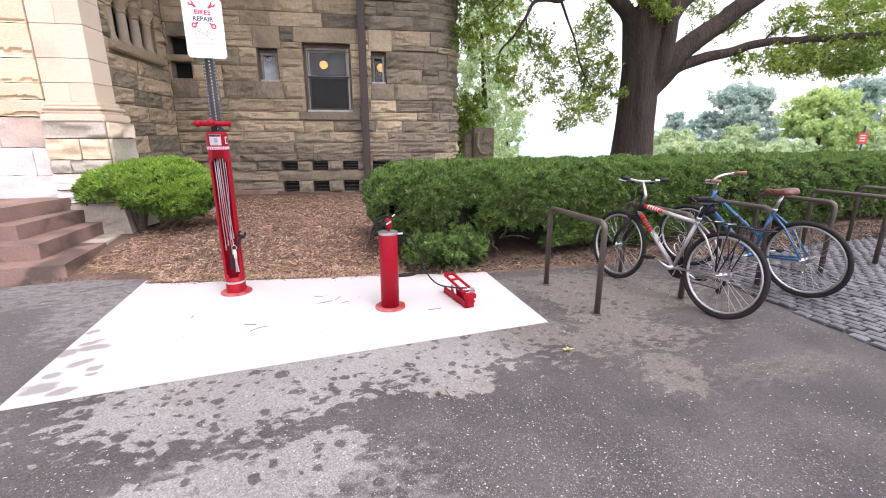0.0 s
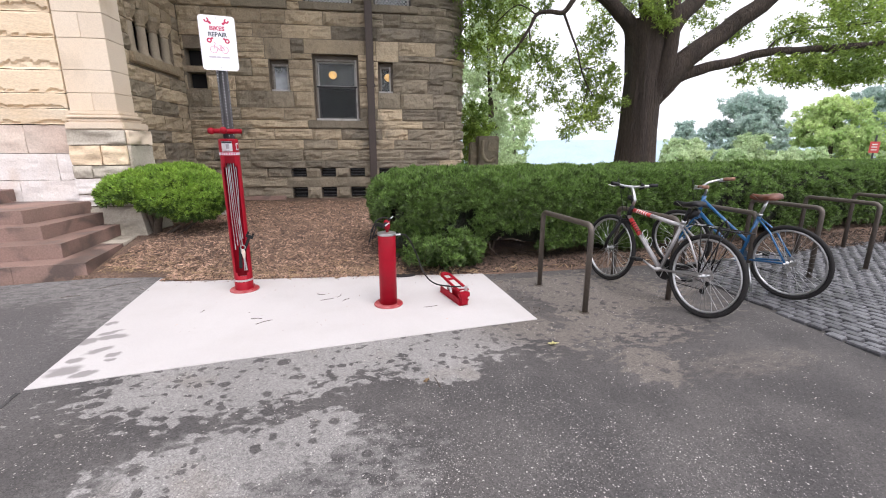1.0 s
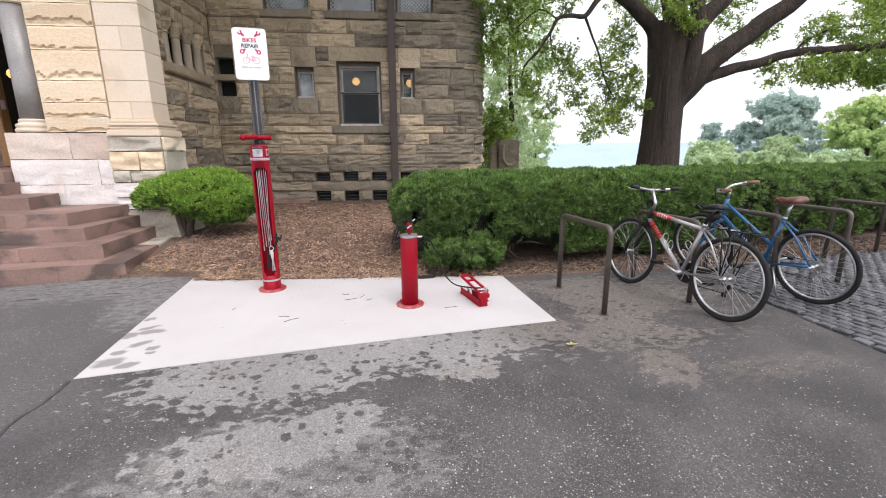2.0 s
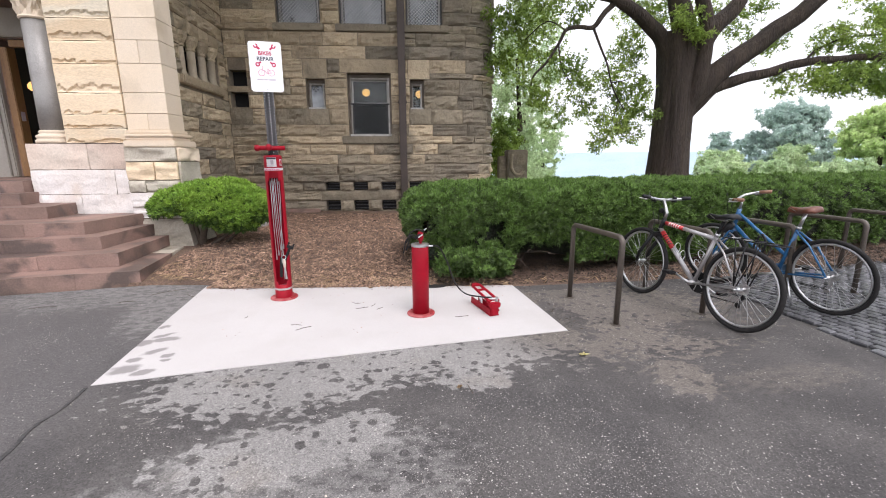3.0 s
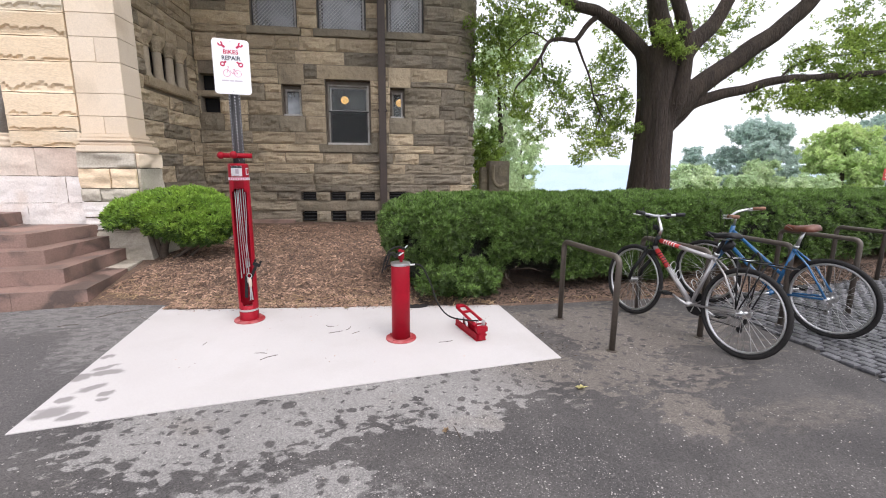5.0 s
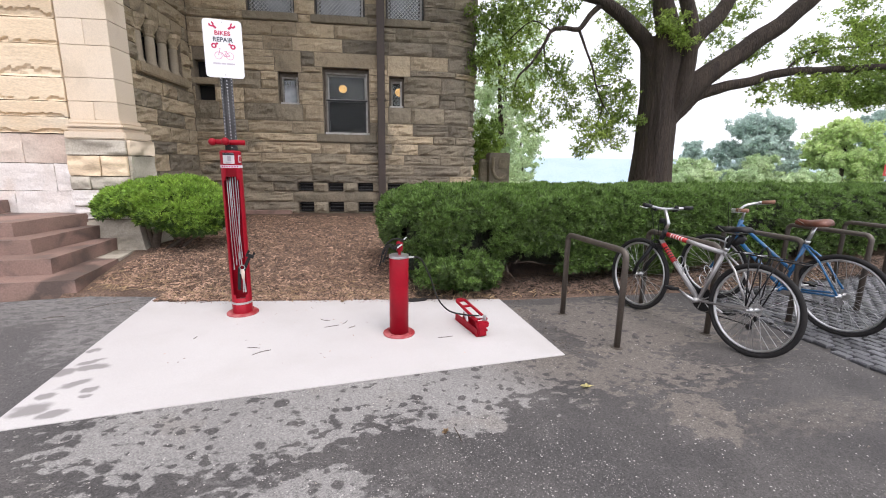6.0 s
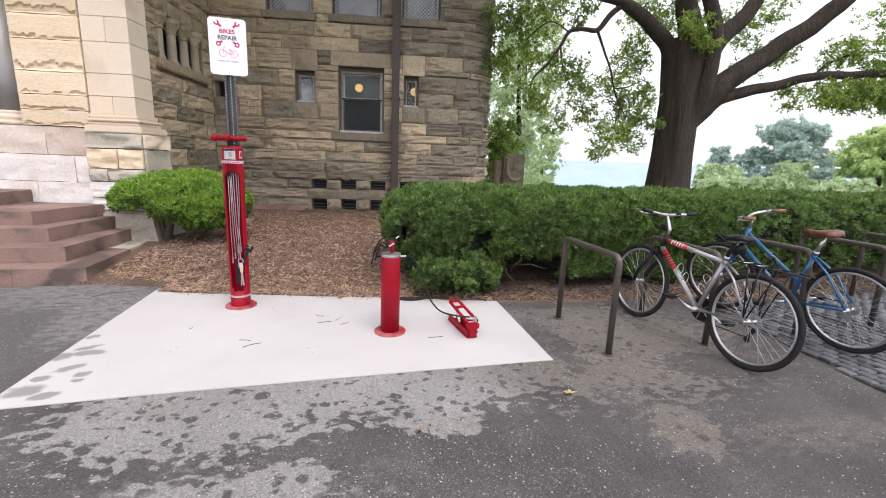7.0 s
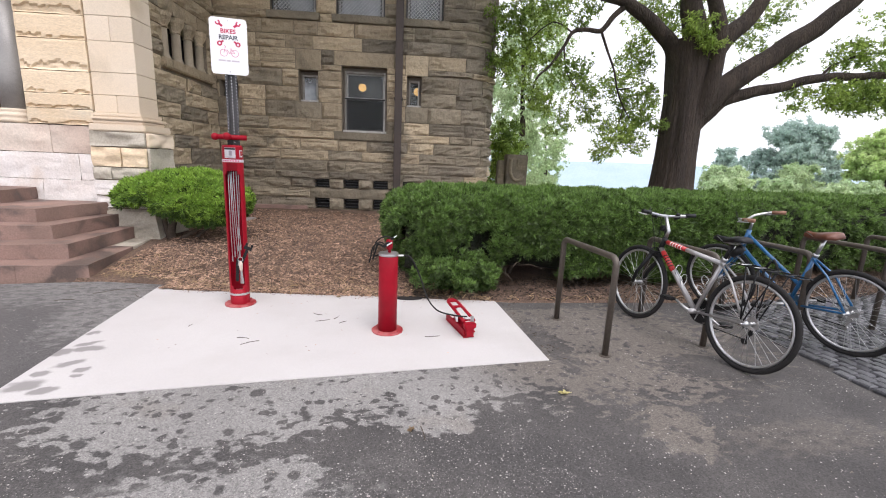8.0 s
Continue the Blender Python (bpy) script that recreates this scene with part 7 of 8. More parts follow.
def thing_part(name, parent):
    """A part that carries sub-parts: its own small axle pin is the mesh."""
    bm = bmesh.new()
    lathe(bm, [(0.005, -0.068), (0.009, -0.064), (0.009, -0.054), (0.005, -0.053), (0.005, 0.053), (0.009, 0.054), (0.009, 0.064), (0.005, 0.068)], seg=10, axis="y")
    return part(name, bm, STEEL, parent)


def saddle_form(bm, at, length=0.26, width=0.15, high=0.055):
    rows = []
    n = 14
    for i in range(n + 1):
        t = i / n
        x = at[0] - length * 0.45 + length * t
        half = width / 2 * (0.18 + 0.82 * max(0.0, math.cos(min(1.0, max(0.0, (t - 0.12) / 0.62)) * math.pi / 2)) ** 1.1) * (1 - 0.5 * max(0, 0.12 - t) / 0.12 * 0.7)
        crown = at[2] + 0.012 * math.cos((t - 0.1) * 5.0)
        sec = []
        for k in range(9):
            b = math.pi * k / 8
            sec.append(bm.verts.new((x, at[1] + half * math.cos(b), crown - high * 0.75 + high * (math.sin(b) ** 0.6) * (0.75 if 0 < t < 1 else 0.45))))
        rows.append(sec)
    for p, q in zip(rows, rows[1:]):
        for k in range(8):
            bm.faces.new((p[k], p[k + 1], q[k + 1], q[k]))
        bm.faces.new((p[0], q[0], q[8], p[8]))
    bm.faces.new(rows[0])
    bm.faces.new(rows[-1][::-1])


def make_bicycle(label, kind, at, steer):
    """kind: sport (diamond frame, luggage carrier) or comfort (low twin tubes, swept bars)."""
    w = thing("bicycle", label, "bicycle", "parked bicycles", at=at)
    R, L = 0.342, 1.08
    sport = kind == "sport"
    paint = SILVER_PAINT if sport else BLUE_PAINT
    bb = Vector((0.43, 0, 0.285))
    head_lo, head_hi = (Vector((0.90, 0, 0.675)), Vector((0.862, 0, 0.80))) if sport else (Vector((0.895, 0, 0.66)), Vector((0.845, 0, 0.86)))
    seat_top = Vector((0.285, 0, 0.735)) if sport else Vector((0.285, 0, 0.74))
    axis = (seat_top - bb).normalized()
    rear, front = Vector((0, 0, R)), Vector((L, 0, R))

    def rod(name, pts, r, mat, parent=w, label_="", seg=12):
        bm = bmesh.new()
        tube(bm, pts, r, seg)
        return part(name, bm, mat, parent, label_, True)

    make_wheel(w, 0, R)
    fork_yaw = radians(steer)
    # steering parts turn about the head tube
    pivot = Matrix.Translation(head_lo) @ Matrix.Rotation(fork_yaw, 4, (head_hi - head_lo).normalized()) @ Matrix.Translation(-head_lo)

    def steered(ob):
        ob.matrix_basis = pivot @ ob.matrix_basis
        return ob

    fw = make_wheel(w, L, R)
    steered(fw)
    rod("head_tube", [head_lo, head_hi], 0.021, BLACK if sport else paint)
    rod("seat_tube", [bb, seat_top], 0.0165, paint)
    if sport:
        top = [head_hi - Vector((0.0, 0, 0.035)), seat_top - axis * 0.035]
        rod("top_tube", top, 0.018, paint)
        down = [head_lo + Vector((-0.005, 0, 0.03)), bb]
        rod("down_tube", down, 0.021, paint)
        for a, c, (p, q), r in ((0.05, 0.42, top, 0.0188), (0.08, 0.40, down, 0.0218)):
            d = q - p
            dec = rod("decal", [p + d * a, p + d * c], r, RED_TRIM, w, "red decal panel", 14)
            for k in range(5):
                s = a + (c - a) * (0.22 + 0.13 * k)
                rod("decal_bar", [p + d * s, p + d * (s + 0.015)], r + 0.0006, WHITE_TRIM if r < 0.02 else BLACK, dec, "", 14)
        rod("decal", [top[0], top[0] + (top[1] - top[0]) * 0.05], 0.0189, BLACK, w, "black band", 14)
    else:
        low = bb + axis * 0.19
        rod("top_tube", [head_hi - Vector((0.0, 0, 0.05)), low], 0.0155, paint)
        rod("down_tube", [head_lo + Vector((-0.003, 0, 0.03)), bb], 0.0185, paint)
    for s in (-1, 1):
        rod("chain_stay", [bb + Vector((-0.02, s * 0.022, 0)), rear + Vector((0.02, s * 0.056, 0)), rear + Vector((-0.005, s * 0.06, 0))], 0.0095, paint)
        rod("seat_stay", [seat_top - axis * 0.03 + Vector((0, s * 0.015, 0)), rear + Vector((0.16, s * 0.045, 0.26)), rear + Vector((0, s * 0.06, 0.01))], 0.0085, paint)
    fork_mat = BLACK if sport else paint
    for s in (-1, 1):
        if sport:
            steered(rod("fork_leg", [head_lo + Vector((0.012, s * 0.062, -0.03)), front + Vector((-0.03, s * 0.062, 0.10)), front + Vector((0, s * 0.058, 0))], 0.016, fork_mat))
        else:
            steered(rod("fork_leg", curve_points([head_lo + Vector((0.006, s * 0.045, -0.02)), front + Vector((-0.09, s * 0.052, 0.16)), front + Vector((-0.02, s * 0.055, 0.03)), front + Vector((0.0, s * 0.055, 0))], 4), 0.0115, fork_mat))
    bm = bmesh.new()
    box(bm, head_lo.x - 0.022, head_lo.x + 0.032, -0.078 if sport else -0.055, 0.078 if sport else 0.055, head_lo.z - 0.05, head_lo.z - 0.008, 0.012)
    steered(part("fork_crown", bm, fork_mat, w))
    # stem, bars, grips, levers
    hx = head_hi
    up = (head_hi - head_lo).normalized()
    if sport:
        clamp = hx + up * 0.10 + Vector((0.075, 0, 0.085))
        steered(rod("stem", [hx, hx + up * 0.06, clamp], 0.0155, STEEL))
        bar = [clamp + Vector((-0.035, s * 0.275, 0.025)) if abs(s) == 1 else clamp + Vector((0, s * 0.12, 0.0)) for s in (-1, -0.5, 0, 0.5, 1)]
        grips = [(clamp + Vector((-0.018, s * 0.19, 0.018)), clamp + Vector((-0.035, s * 0.285, 0.026))) for s in (-1, 1)]
    else:
        clamp = hx + up * 0.085 + Vector((0.05, 0, 0.015))
        steered(rod("stem", [hx, hx + up * 0.085, clamp], 0.013, STEEL))
        bar = [clamp + Vector(v) for v in ((-0.18, -0.25, 0.045), (-0.09, -0.235, 0.04), (0.0, -0.13, 0.02), (0, 0, 0), (0.0, 0.13, 0.02), (-0.09, 0.235, 0.04), (-0.18, 0.25, 0.045))]
        grips = [(clamp + Vector((-0.09, s * 0.235, 0.04)), clamp + Vector((-0.19, s * 0.253, 0.046))) for s in (-1, 1)]
    steered(rod("handlebar", curve_points(bar, 4), 0.0125, STEEL, w, "bright handlebar"))
    for (a, c), s in zip(grips, (-1, 1)):
        steered(rod("grip", [a, c], 0.0175, BLACK if sport else TAN_GRIP, w, "black grip" if sport else "tan leather grip"))
        fwd = Vector((0.045, 0, -0.018))
        steered(rod("brake_lever", [a + Vector((0.01, -s * 0.03, 0)), a + fwd + Vector((0, 0, -0.005)), c + fwd * 0.95], [0.009, 0.0065, 0.005], ALLOY, w, "alloy brake lever", 8))
    for s in (-1, 1):
        a = grips[0][0] if s < 0 else grips[1][0]
        pts = curve_points([a + Vector((0.03, -s * 0.02, 0)), a + Vector((0.11, -s * 0.10, 0.04)), hx + Vector((0.11, s * 0.03, 0.02)), head_lo + Vector((0.03, s * 0.03, 0.01))], 6)
        rod("brake_cable", pts, 0.0026, BLACK, w, "", 6)
    if sport:
        # lamp and clutter at the head, bell
        steered(rod("front_lamp", [hx + Vector((0.03, -0.03, 0.07)), hx + Vector((0.09, -0.03, 0.07))], [0.022, 0.026], BLACK, w, "black front lamp"))
        steered(rod("lamp_bracket", [hx + Vector((0.0, 0, 0.02)), hx + Vector((0.04, -0.03, 0.06))], 0.016, BLACK))
        steered(rod("shifter", [grips[0][0] + Vector((0.01, 0.05, -0.02)), grips[0][0] + Vector((0.02, 0.09, -0.03))], 0.016, BLACK))
        steered(rod("shifter", [grips[1][0] + Vector((0.01, -0.05, -0.02)), grips[1][0] + Vector((0.02, -0.09, -0.03))], 0.016, BLACK))
        rod("saddle_pack", [seat_top + axis * 0.05 + Vector((-0.035, 0, 0)), seat_top + axis * 0.12 + Vector((-0.075, 0, 0))], [0.024, 0.03], BLACK, w, "small black saddle pack")
        rod("bell", [clamp + Vector((-0.03, -0.10, 0.01)), clamp + Vector((-0.03, -0.10, 0.035))], [0.022, 0.012], BLACK)
    for s in (-1, 1):
        rod("brake_arm", [head_lo + Vector((0.06, s * 0.05, -0.10)), head_lo + Vector((0.055, s * 0.045, 0.0)), head_lo + Vector((0.05, s * 0.01, 0.02))], 0.007, ALLOY if not sport else BLACK, w, "", 8)
    # seat post, saddle
    top_seat = seat_top + axis * (0.13 if sport else 0.15)
    rod("seat_post", [seat_top - axis * 0.02, top_seat], 0.0145, BLACK if sport else STEEL)
    rod("seat_collar", [seat_top - axis * 0.012, seat_top + axis * 0.014], 0.021, STEEL)
    bm = bmesh.new()
    sc = top_seat + Vector((0.01, 0, 0.058))
    saddle_form(bm, sc, 0.27 if sport else 0.25, 0.15 if sport else 0.19, 0.055 if sport else 0.07)
    part("saddle", bm, BLACK if sport else BROWN_LEATHER, w, "black padded saddle" if sport else "brown leather saddle", True)
    for s in (-1, 1):
        rod("saddle_rail", [sc + Vector((-0.09, s * 0.03, -0.03)), sc + Vector((-0.03, s * 0.022, -0.055)), sc + Vector((0.05, s * 0.02, -0.052)), sc + Vector((0.12, s * 0.012, -0.02))], 0.0035, STEEL, w, "", 6)
    # drive train on the right side (minus y)
    cr = 0.096 if sport else 0.078
    bm = bmesh.new()
    lathe(bm, [(cr - 0.02, -0.052), (cr, -0.051), (cr, -0.047), (cr - 0.02, -0.046)], bb, 32, "y")
    part("chainring", bm, BLACK if sport else STEEL, w)
    bm = bmesh.new()
    for k in range(5):
        a = 2 * math.pi * k / 5
        tube(bm, [bb + Vector((0, -0.049, 0)), bb + Vector((math.cos(a) * (cr - 0.01), -0.049, math.sin(a) * (cr - 0.01)))], 0.006, 6)
    part("spider", bm, ALLOY, w)
    for s, a in ((-1, radians(200 if sport else 160)), (1, radians(20 if sport else -20))):
        e = bb + Vector((0.172 * math.cos(a), s * 0.075, 0.172 * math.sin(a)))
        rod("crank", [bb + Vector((0, s * 0.055, 0)), bb + Vector((0.05 * math.cos(a), s * 0.068, 0.05 * math.sin(a))), e], [0.014, 0.011, 0.009], ALLOY, w, "", 8)
        bm = bmesh.new()
        box(bm, e.x - 0.045, e.x + 0.045, e.y + (0.012 if s > 0 else -0.10), e.y + (0.10 if s > 0 else -0.012), e.z - 0.012, e.z + 0.012, 0.006)
        part("pedal", bm, BLACK, w, "black platform pedal")
    bm = bmesh.new()
    tube(bm, [bb + Vector((0, -0.062, 0)), bb + Vector((0, 0.062, 0))], 0.021, 14)
    part("bottom_bracket", bm, paint, w, "", True)
    for k in range(4):
        bm = bmesh.new()
        r = 0.048 - 0.008 * k
        lathe(bm, [(r - 0.012, -0.034 - 0.005 * k), (r, -0.034 - 0.005 * k), (r, -0.036 - 0.005 * k), (r - 0.012, -0.036 - 0.005 * k)], rear, 20, "y")
        part("sprocket", bm, STEEL, w)
    bm = bmesh.new()
    tube(bm, [bb + Vector((0, -0.049, cr - 0.003)), rear + Vector((0, -0.042, 0.040))], 0.0042, 6)
    tube(bm, [bb + Vector((0, -0.049, -cr + 0.003)), rear + Vector((0.03, -0.042, -0.13))], 0.0042, 6)
    part("chain", bm, BLACK, w, "oily chain")
    bm = bmesh.new()
    tube(bm, [rear + Vector((0.005, -0.07, -0.01)), rear + Vector((0.02, -0.068, -0.07)), rear + Vector((0.035, -0.055, -0.15))], [0.012, 0.015, 0.008], 8)
    lathe(bm, [(0.022, -0.058), (0.022, -0.050)], rear + Vector((0.015, 0, -0.075)), 14, "y")
    lathe(bm, [(0.022, -0.052), (0.022, -0.044)], rear + Vector((0.035, 0, -0.145)), 14, "y")
    part("derailleur", bm, BLACK if sport else STEEL, w)
    for s in (-1, 1):
        rod("axle_nut", [rear + Vector((0, s * 0.062, 0)), rear + Vector((0, s * 0.08, 0))], 0.009, STEEL, w, "", 6)
    if sport:
        # luggage carrier of black rods over the rear wheel
        deck = R * 2 + 0.055
        for s in (-1, 1):
            rod("carrier_rail", curve_points([(0.20, s * 0.045, deck - 0.005), (0.10, s * 0.062, deck), (-0.24, s * 0.062, deck), (-0.28, s * 0.03, deck)], 4), 0.005, BLACK, w, "", 6)
            for dx in (0.07, -0.02, -0.14):
                rod("carrier_stay", [(dx, s * 0.062, deck), (0.01 - 0.02 * (dx < -0.1), s * 0.075, R + 0.03)], 0.005, BLACK, w, "", 6)
            rod("carrier_stay", [(0.20, s * 0.045, deck - 0.005), (0.27, s * 0.018, seat_top.z - 0.05)], 0.004, STEEL, w, "", 6)
        for dx in (0.12, 0.02, -0.08, -0.18, -0.27):
            rod("carrier_slat", [(dx, -0.06, deck), (dx, 0.06, deck)], 0.0045, STEEL if dx > 0 else BLACK, w, "", 6)
        # bottle cages of bent wire
        for base, d, nrm in ((bb + (down[0] - bb) * 0.42, (down[0] - down[1]).normalized(), Vector((-0.55, 0, 0.83))), (bb + axis * 0.16, axis, Vector((0.95, 0, 0.3)))):
            nrm = (nrm - d * nrm.dot(d)).normalized()
            for lo_, wd in ((0.0, 0.032), (0.09, 0.036)):
                pts = [base + d * lo_ + nrm * (0.045 + 0.036 * math.sin(t)) + Vector((0, wd * math.cos(t), 0)) + d * 0.03 * math.sin(t) for t in [2 * math.pi * i / 14 for i in range(14)]]
                bm = bmesh.new()
                tube(bm, pts, 0.003, 6, closed=True)
                part("bottle_cage_hoop", bm, STEEL, w, "bent wire bottle cage")
            for s in (-1, 1):
                rod("bottle_cage_wire", [base + Vector((0, s * 0.012, 0)) + nrm * 0.022, base + d * 0.13 + Vector((0, s * 0.012, 0)) + nrm * 0.022], 0.003, STEEL, w, "", 6)
        rod("light", [top_seat + Vector((-0.03, 0, -0.035)), top_seat + Vector((-0.075, 0, -0.045))], 0.02, BLACK, w, "black rear lamp")
    else:
        rod("lock", [(p) for p in curve_points([Vector((0.60, 0.03, 0.62)), Vector((0.64, 0.05, 0.50)), Vector((0.56, 0.06, 0.46)), Vector((0.53, 0.045, 0.56)), Vector((0.58, 0.03, 0.64))], 5)], 0.011, BLACK, w, "black cable lock", 8)
        rod("kick_stand", [bb + Vector((-0.12, 0.045, -0.02)), bb + Vector((-0.22, 0.12, -0.26))], 0.008, STEEL, w, "", 8)
        bm = bmesh.new()
        box(bm, 0.16, 0.20, -0.075, -0.072, 0.28, 0.38, 0.001)
        part("tag", bm, SIGN_PALE, w, "pale paper tag")
    return w


def stand_at(rx, ry, fx, fy, lean):
    heading = math.degrees(math.atan2(fy - ry, fx - rx))
    return pose(rx, ry, 0.0, 0, 0, heading) @ pose(0, 0, 0, lean, 0, 0)


make_bicycle("silver sports bicycle with red decals and black luggage carrier", "sport", stand_at(2.915, 1.50, 2.66, 2.58, 4), 0)
make_bicycle("blue low-framed bicycle with brown leather saddle, parked at a rack", "comfort", stand_at(4.01, 1.78, 3.72, 2.80, -5), 8)
JOINT = material("dark_wet_joint", (0.035, 0.033, 0.032), (0.05, 0.045, 0.04), rough=0.7, scale=9, bump=0.4)

# ---- small litter: mulch chips, straw, twigs, leaves ----
def flat_chip():
    v = np.array([[-0.5, -0.14, 0], [0.5, -0.10, 0.05], [0.45, 0.12, 0.10], [-0.45, 0.14, 0.04], [-0.5, -0.14, -0.06], [0.5, -0.10, -0.02], [0.45, 0.12, 0.02], [-0.45, 0.14, -0.04]])
    f = np.array([[0, 1, 2, 3], [0, 4, 5, 1], [1, 5, 6, 2], [2, 6, 7, 3], [3, 7, 4, 0]])
    return v, f


def make_litter():
    rng = np.random.default_rng(14)
    v, f = flat_chip()
    n = 50000
    x = np.concatenate([rng.uniform(-2.75, 0.9, 42000), rng.uniform(0.9, 9.0, 8000)])
    y = np.where(x < 0.9, 3.08 - 0.05 * (x + 1.9) + 5.2 * rng.uniform(size=n) ** 1.7, 2.90 + 0.06 * (x - 1.2) + 0.07 * np.maximum(0, x - 3.6) + 0.75 * rng.uniform(size=n))
    y = np.where(x < -1.9, np.maximum(y, 3.40 + 0.3 * (-1.9 - x)), y)
    ok = ~((x < -2.75 - 0.12 * (y - 3.4)) & (y > 3.3)) & (y < 8.7)
    x, y = x[ok], y[ok]
    z = np.array([bed_height(a, b) for a, b in zip(x, y)]) + 0.006
    aim = np.stack([rng.normal(size=len(x)) * 0.35, rng.normal(size=len(x)) * 0.35, np.ones(len(x))], axis=-1)
    size = 0.010 + 0.050 * rng.uniform(size=len(x)) ** 2.2
    pts = np.stack([x, y, z], -1)
    # beyond x 0.6 the chip colour also carries the hedge's shade
    for pick, mat, label in ((x < 0.6, CHIP, "loose shredded brown bark over the bed"), (x >= 0.6, CHIP_DARK, "dark bark under the hedge, its shade in the colour")):
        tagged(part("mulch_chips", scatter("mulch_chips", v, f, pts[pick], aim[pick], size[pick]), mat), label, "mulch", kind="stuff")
    n = 1500
    x = rng.uniform(-2.7, 6.0, n)
    edge = np.where(x < 1.4, 3.10 - 0.05 * (x + 1.9), 2.93 + 0.055 * (x - 1.45) + 0.1 * np.maximum(0, x - 3.6))
    edge = np.where(x < -1.9, 3.34 + 0.1 * (-1.9 - x), edge)
    y = edge + np.abs(rng.normal(size=n)) * np.where(x < 1.3, 0.30, 0.10) - 0.02
    ok = (x < 1.4) | (rng.uniform(size=n) < 0.12)
    x, y = x[ok], y[ok]
    n = len(x)
    z = np.array([bed_height(a, b) for a, b in zip(x, y)]) + 0.012
    aim = np.stack([rng.normal(size=n) * 0.3, rng.normal(size=n) * 0.3, np.ones(n)], axis=-1)
    thin = v * np.array([1.3, 0.35, 0.5])
    tagged(part("straw_litter", scatter("straw_litter", thin, f, np.stack([x, y, z], -1), aim, rng.uniform(0.03, 0.085, n)), STRAW), "pale dry straw and needles along the bed's edge", "straw", kind="stuff")
    n = 420
    x, y = rng.uniform(-1.7, 1.45, n), 2.98 - np.abs(rng.normal(size=n)) * 0.05
    y = np.minimum(y - 0.045 * (x - 0.3), 3.1)
    more = 60
    x = np.concatenate([x, rng.uniform(-1.3, 1.3, more)])
    y = np.concatenate([y, rng.uniform(1.6, 2.9, more)])
    aim = np.stack([rng.normal(size=len(x)) * 0.15, rng.normal(size=len(x)) * 0.15, np.ones(len(x))], -1)
    tagged(part("slab_crumbs", scatter("slab_crumbs", v, f, np.stack([x, y, np.full(len(x), SLAB_Z + 0.004)], -1), aim, rng.uniform(0.005, 0.020, len(x))), CHIP), "crumbs of bark scattered on the slab", "crumbs", kind="stuff")
    n = 170
    t = rng.uniform(size=n)
    x, y = 1.44 + 0.15 * (1 - t) + np.abs(rng.normal(size=n)) * 0.09 + 0.03, 1.62 + 1.3 * t
    aim = np.stack([rng.normal(size=n) * 0.2, rng.normal(size=n) * 0.2, np.ones(n)], -1)
    tagged(part("edge_crumbs", scatter("edge_crumbs", v, f, np.stack([x, y, np.full(n, 0.004)], -1), aim, rng.uniform(0.006, 0.02, n)), CHIP_DARK), "bark crumbs washed along the slab's side", "crumbs", kind="stuff")
    # grit on the asphalt
    n = 1700
    x, y = rng.uniform(-4.5, 4.0, n), rng.uniform(-1.0, 2.6, n)
    ok = ~((x > -1.9) & (x < 1.6) & (y > 1.0 + 0.17 * x + 0.1)) & (y < 2.55) & (x < 3.6) & ~((x < -2.4) & (y > 2.6))
    x, y = x[ok], y[ok]
    aim = rng.normal(size=(len(x), 3)) + np.array([0, 0, 1.5])
    cube = v * np.array([0.7, 2.0, 3.0])
    tagged(part("grit", scatter("grit", cube, f, np.stack([x, y, np.full(len(x), 0.001)], -1), aim, rng.uniform(0.003, 0.008, len(x)) * np.where(rng.uniform(size=len(x)) < 0.03, 2.0, 1.0)), GRIT), "pale grit and crumbs on the asphalt", "grit", kind="stuff")


GRIT = material("pale_grit", (0.42, 0.38, 0.33), (0.30, 0.26, 0.22), rough=0.9, vary=0.5, island=True, bump=0)
make_litter()

rnd = random.Random(6)
for tx, ty, ang, ln in ((-0.58, 1.84, 35, 0.13), (-0.66, 1.92, -8, 0.09), (-0.15, 2.30, 20, 0.12), (-0.05, 2.38, 70, 0.09), (-0.22, 2.45, -20, 0.08), (0.02, 2.27, 40, 0.07),
                        (-1.15, 2.15, 80, 0.05), (-1.35, 3.02, 10, 0.22), (0.76, 2.0, 10, 0.12), (-2.25, 3.0, 35, 0.35), (-1.95, 2.85, -40, 0.20), (-2.5, 2.7, 15, 0.15), (-3.2, 2.6, 10, 0.22), (0.66, 0.78, 100, 0.12)):
    bm = bmesh.new()
    d = Vector((math.cos(radians(ang)), math.sin(radians(ang)), 0)) * ln / 2
    s = Vector((-d.y, d.x, 0)) * rnd.uniform(-0.3, 0.3)
    z = Vector((tx, ty, SLAB_Z + 0.002 if ty > 1.3 + 0.17 * tx and tx > -1.8 else 0.004))
    tube(bm, curve_points([z - d, z + s, z + d], 4), 0.0022, 5)
    tagged(part("twig", bm, TWIG), "thin dry twig lying on the pavement", "twig", "fallen twigs")


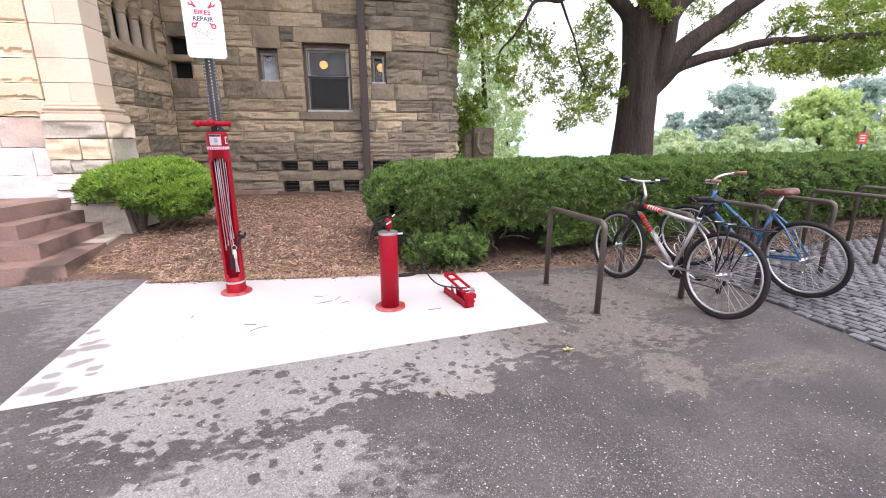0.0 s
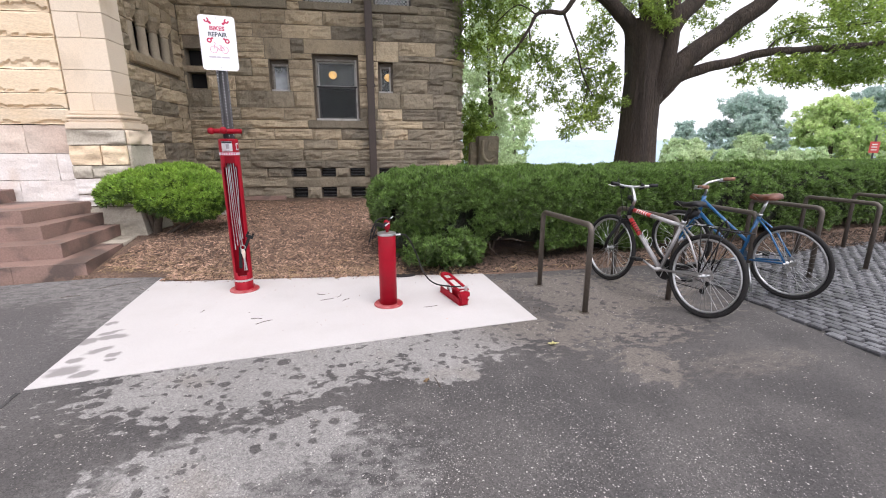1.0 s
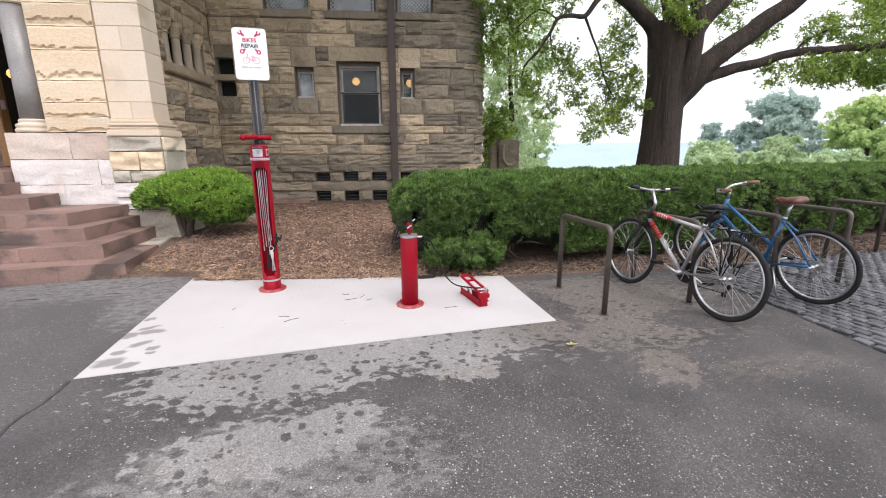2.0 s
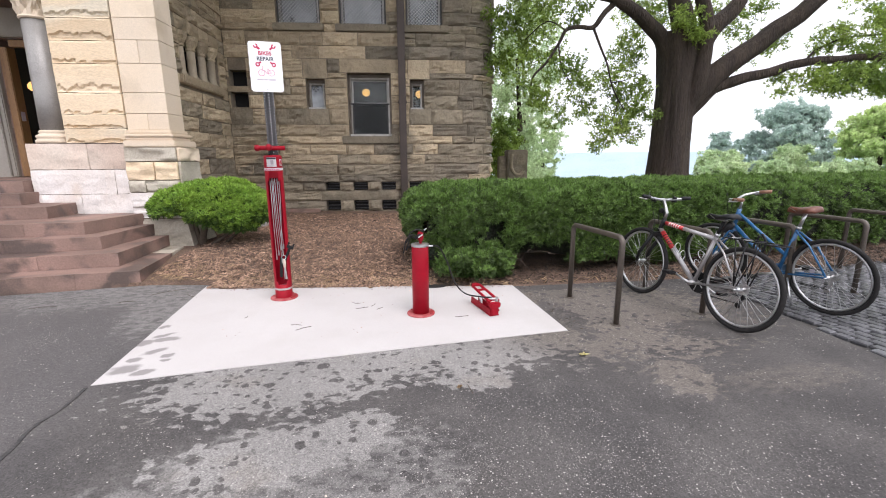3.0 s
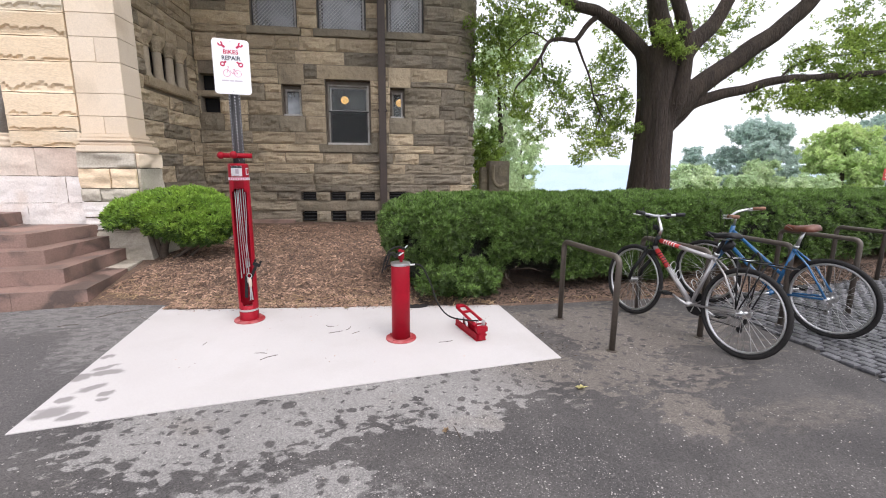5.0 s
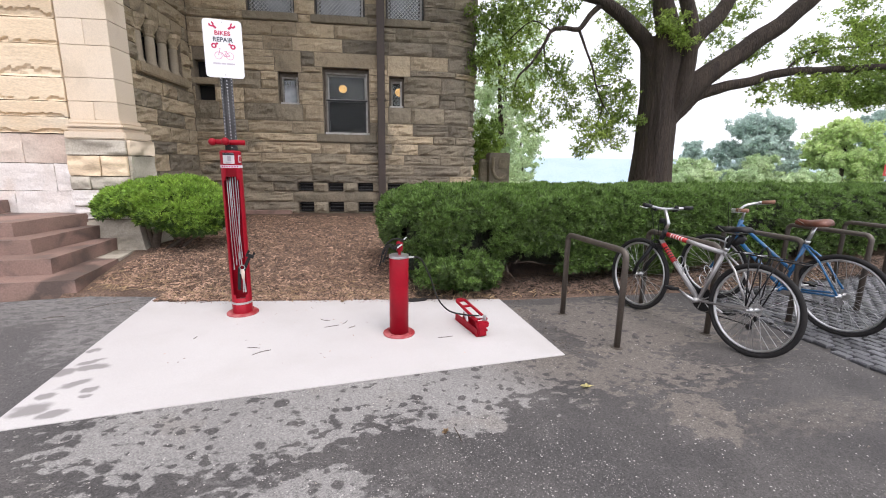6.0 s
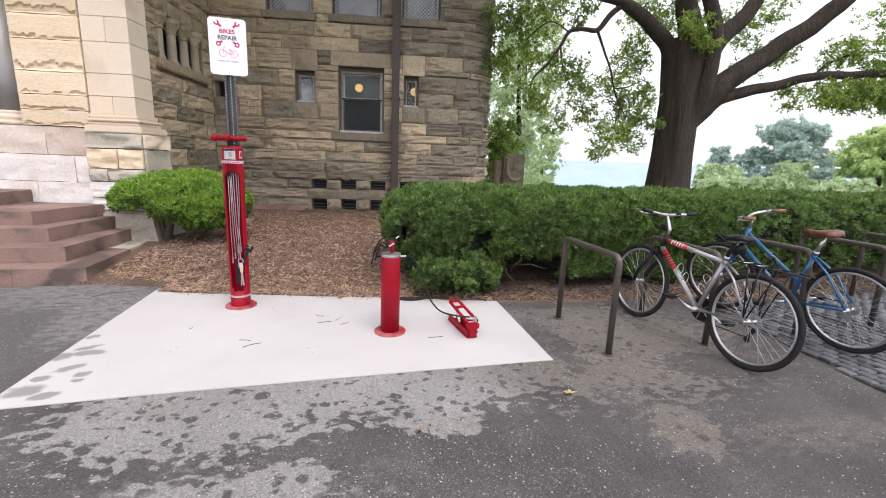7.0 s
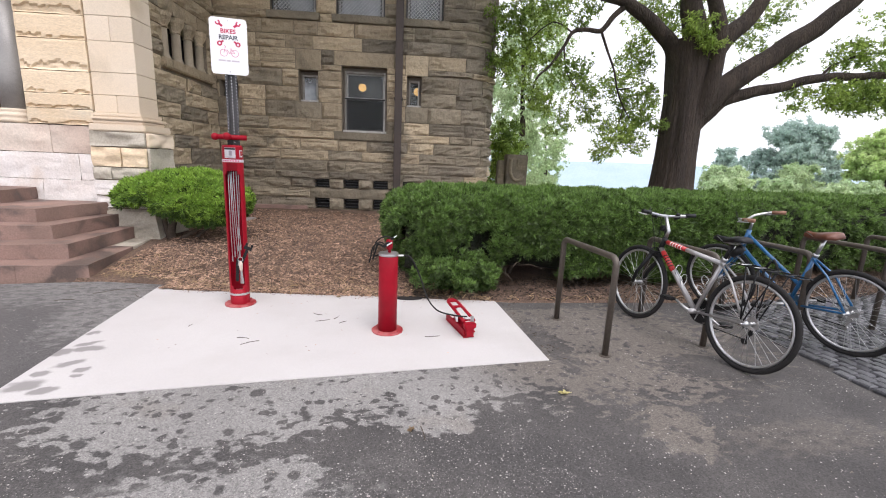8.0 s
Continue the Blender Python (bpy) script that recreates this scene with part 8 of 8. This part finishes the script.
def fallen_leaf(x, y, z, size, turn, mat, label):
    bm = bmesh.new()
    out = []
    for k in range(14):
        a = 2 * math.pi * k / 14
        r = size * (0.62 + 0.38 * math.cos(a * 5 / 1.0) * (0.6 if k % 2 else 1)) * (1.2 if abs(a) < 0.4 else 1)
        out.append(bm.verts.new((r * math.cos(a), r * 0.7 * math.sin(a), 0.008 + 0.010 * abs(math.sin(a)))))
    mid = bm.verts.new((0, 0, 0.004))
    for k in range(14):
        bm.faces.new((mid, out[k], out[(k + 1) % 14]))
    bmesh.ops.solidify(bm, geom=bm.faces[:], thickness=0.0012)
    ob = part("fallen_leaf", bm, mat)
    ob.matrix_basis = pose(x, y, z, 0, 0, turn)
    tagged(ob, label, "leaf", "fallen leaves")


fallen_leaf(1.53, 1.16, 0.0, 0.048, 10, LEAF_DRY, "pale yellow fallen leaf on damp asphalt")
fallen_leaf(0.60, 0.80, 0.0, 0.034, 60, STRAW, "brown curled dry leaf on the asphalt")
fallen_leaf(-0.12, 2.92, SLAB_Z, 0.04, 40, STRAW, "brown curled dry leaf on the slab")
fallen_leaf(-0.35, 2.97, SLAB_Z, 0.035, 140, STRAW, "brown curled dry leaf on the slab")
fallen_leaf(-1.72, 3.05, SLAB_Z, 0.03, 10, CHIP, "small reddish dry leaf on the slab")

# ---- granite setts: the nearest as pieces, the rest as one part ----
paving = flat_sheet("paving_bed", [(3.60, -30), (30, -30), (30, 9.0), (3.6, 3.2), (3.55, 2.6), (3.61, 1.9), (3.60, 0.6)], -0.022, JOINT, 0.03)
tagged(paving, "grey granite setts laid in long worn rows, wet between", "cobbles", kind="structure")
SX_LEN, SY_LEN, GAP = 0.118, 0.090, 0.015


def sett_mesh(seed):
    rs = random.Random(seed)
    bm = bmesh.new()
    a, b = SX_LEN / 2 - GAP / 2, SY_LEN / 2 - GAP / 2
    ring = [(-a, -b), (a, -b), (a, b), (-a, b)]
    lo = [bm.verts.new((x + rs.uniform(-.004, .004), y + rs.uniform(-.004, .004), -0.03)) for x, y in ring]
    mid = [bm.verts.new((v.co.x, v.co.y, -0.006)) for v in lo]
    hi = [bm.verts.new((v.co.x * 0.90, v.co.y * 0.85, 0.004 + rs.uniform(-0.003, 0.003))) for v in lo]
    bm.faces.new(hi)
    for p, q in ((lo, mid), (mid, hi)):
        for i in range(4):
            j = (i + 1) % 4
            bm.faces.new((p[i], p[j], q[j], q[i]))
    bmesh.ops.recalc_face_normals(bm, faces=bm.faces)
    me = bpy.data.meshes.new("sett")
    bm.to_mesh(me)
    bm.free()
    me.materials.append(SETT)
    return me


sett_shapes = [sett_mesh(k) for k in range(8)]
rnd = random.Random(12)
near_setts, far_v, far_f = 0, [], []
lay = radians(-79.5)
ex, ey = Vector((math.cos(lay), math.sin(lay), 0)), Vector((-math.sin(lay), math.cos(lay), 0))
base = Vector((3.72, 1.2, 0))
spots = []
for j in range(-76, 120):
    for i in range(-78, 92):
        p = base + ex * ((i + 0.5 * (j % 2)) * SX_LEN + rnd.uniform(-0.006, 0.006)) + ey * (j * SY_LEN + rnd.uniform(-0.004, 0.004))
        left = 3.60 - 0.0 * p.y + (0.2 * max(0.0, p.y - 2.6))
        if p.x < left + 0.06 or p.y > 2.95 + 0.2 * (p.x - 3.6) or p.x > 12.5 or p.y < -5.0:
            continue
        spots.append((p, rnd.uniform(-3, 3), rnd.randrange(8), rnd.uniform(-0.004, 0.004)))
spots.sort(key=lambda s: (s[0] - Vector((3.9, 1.7, 0))).length)
for p, turn, k, dz in spots[:300]:
    ob = new("sett", sett_shapes[k])
    ob.parent = paving
    ob.matrix_basis = pose(p.x, p.y, dz, rnd.uniform(-1.5, 1.5), rnd.uniform(-1.5, 1.5), math.degrees(lay) + turn)
for p, turn, k, dz in spots[300:]:
    me = sett_shapes[k]
    m = pose(p.x, p.y, dz, 0, 0, math.degrees(lay) + turn)
    n0 = len(far_v)
    far_v += [tuple(m @ v.co) for v in me.vertices]
    far_f += [tuple(n0 + i for i in f.vertices) for f in me.polygons]
SETT_REST = material("grey_granite_setts", (0.105, 0.105, 0.112), (0.066, 0.066, 0.071), rough=0.34, scale=8, grain=60, grain_amount=0.3, bump=0.35, bump_scale=40, vary=0.35, island=True)
rest = part("setts", raw_mesh("setts", np.array(far_v), np.array(far_f)), SETT_REST, paving)
rest["kind"] = "stuff"
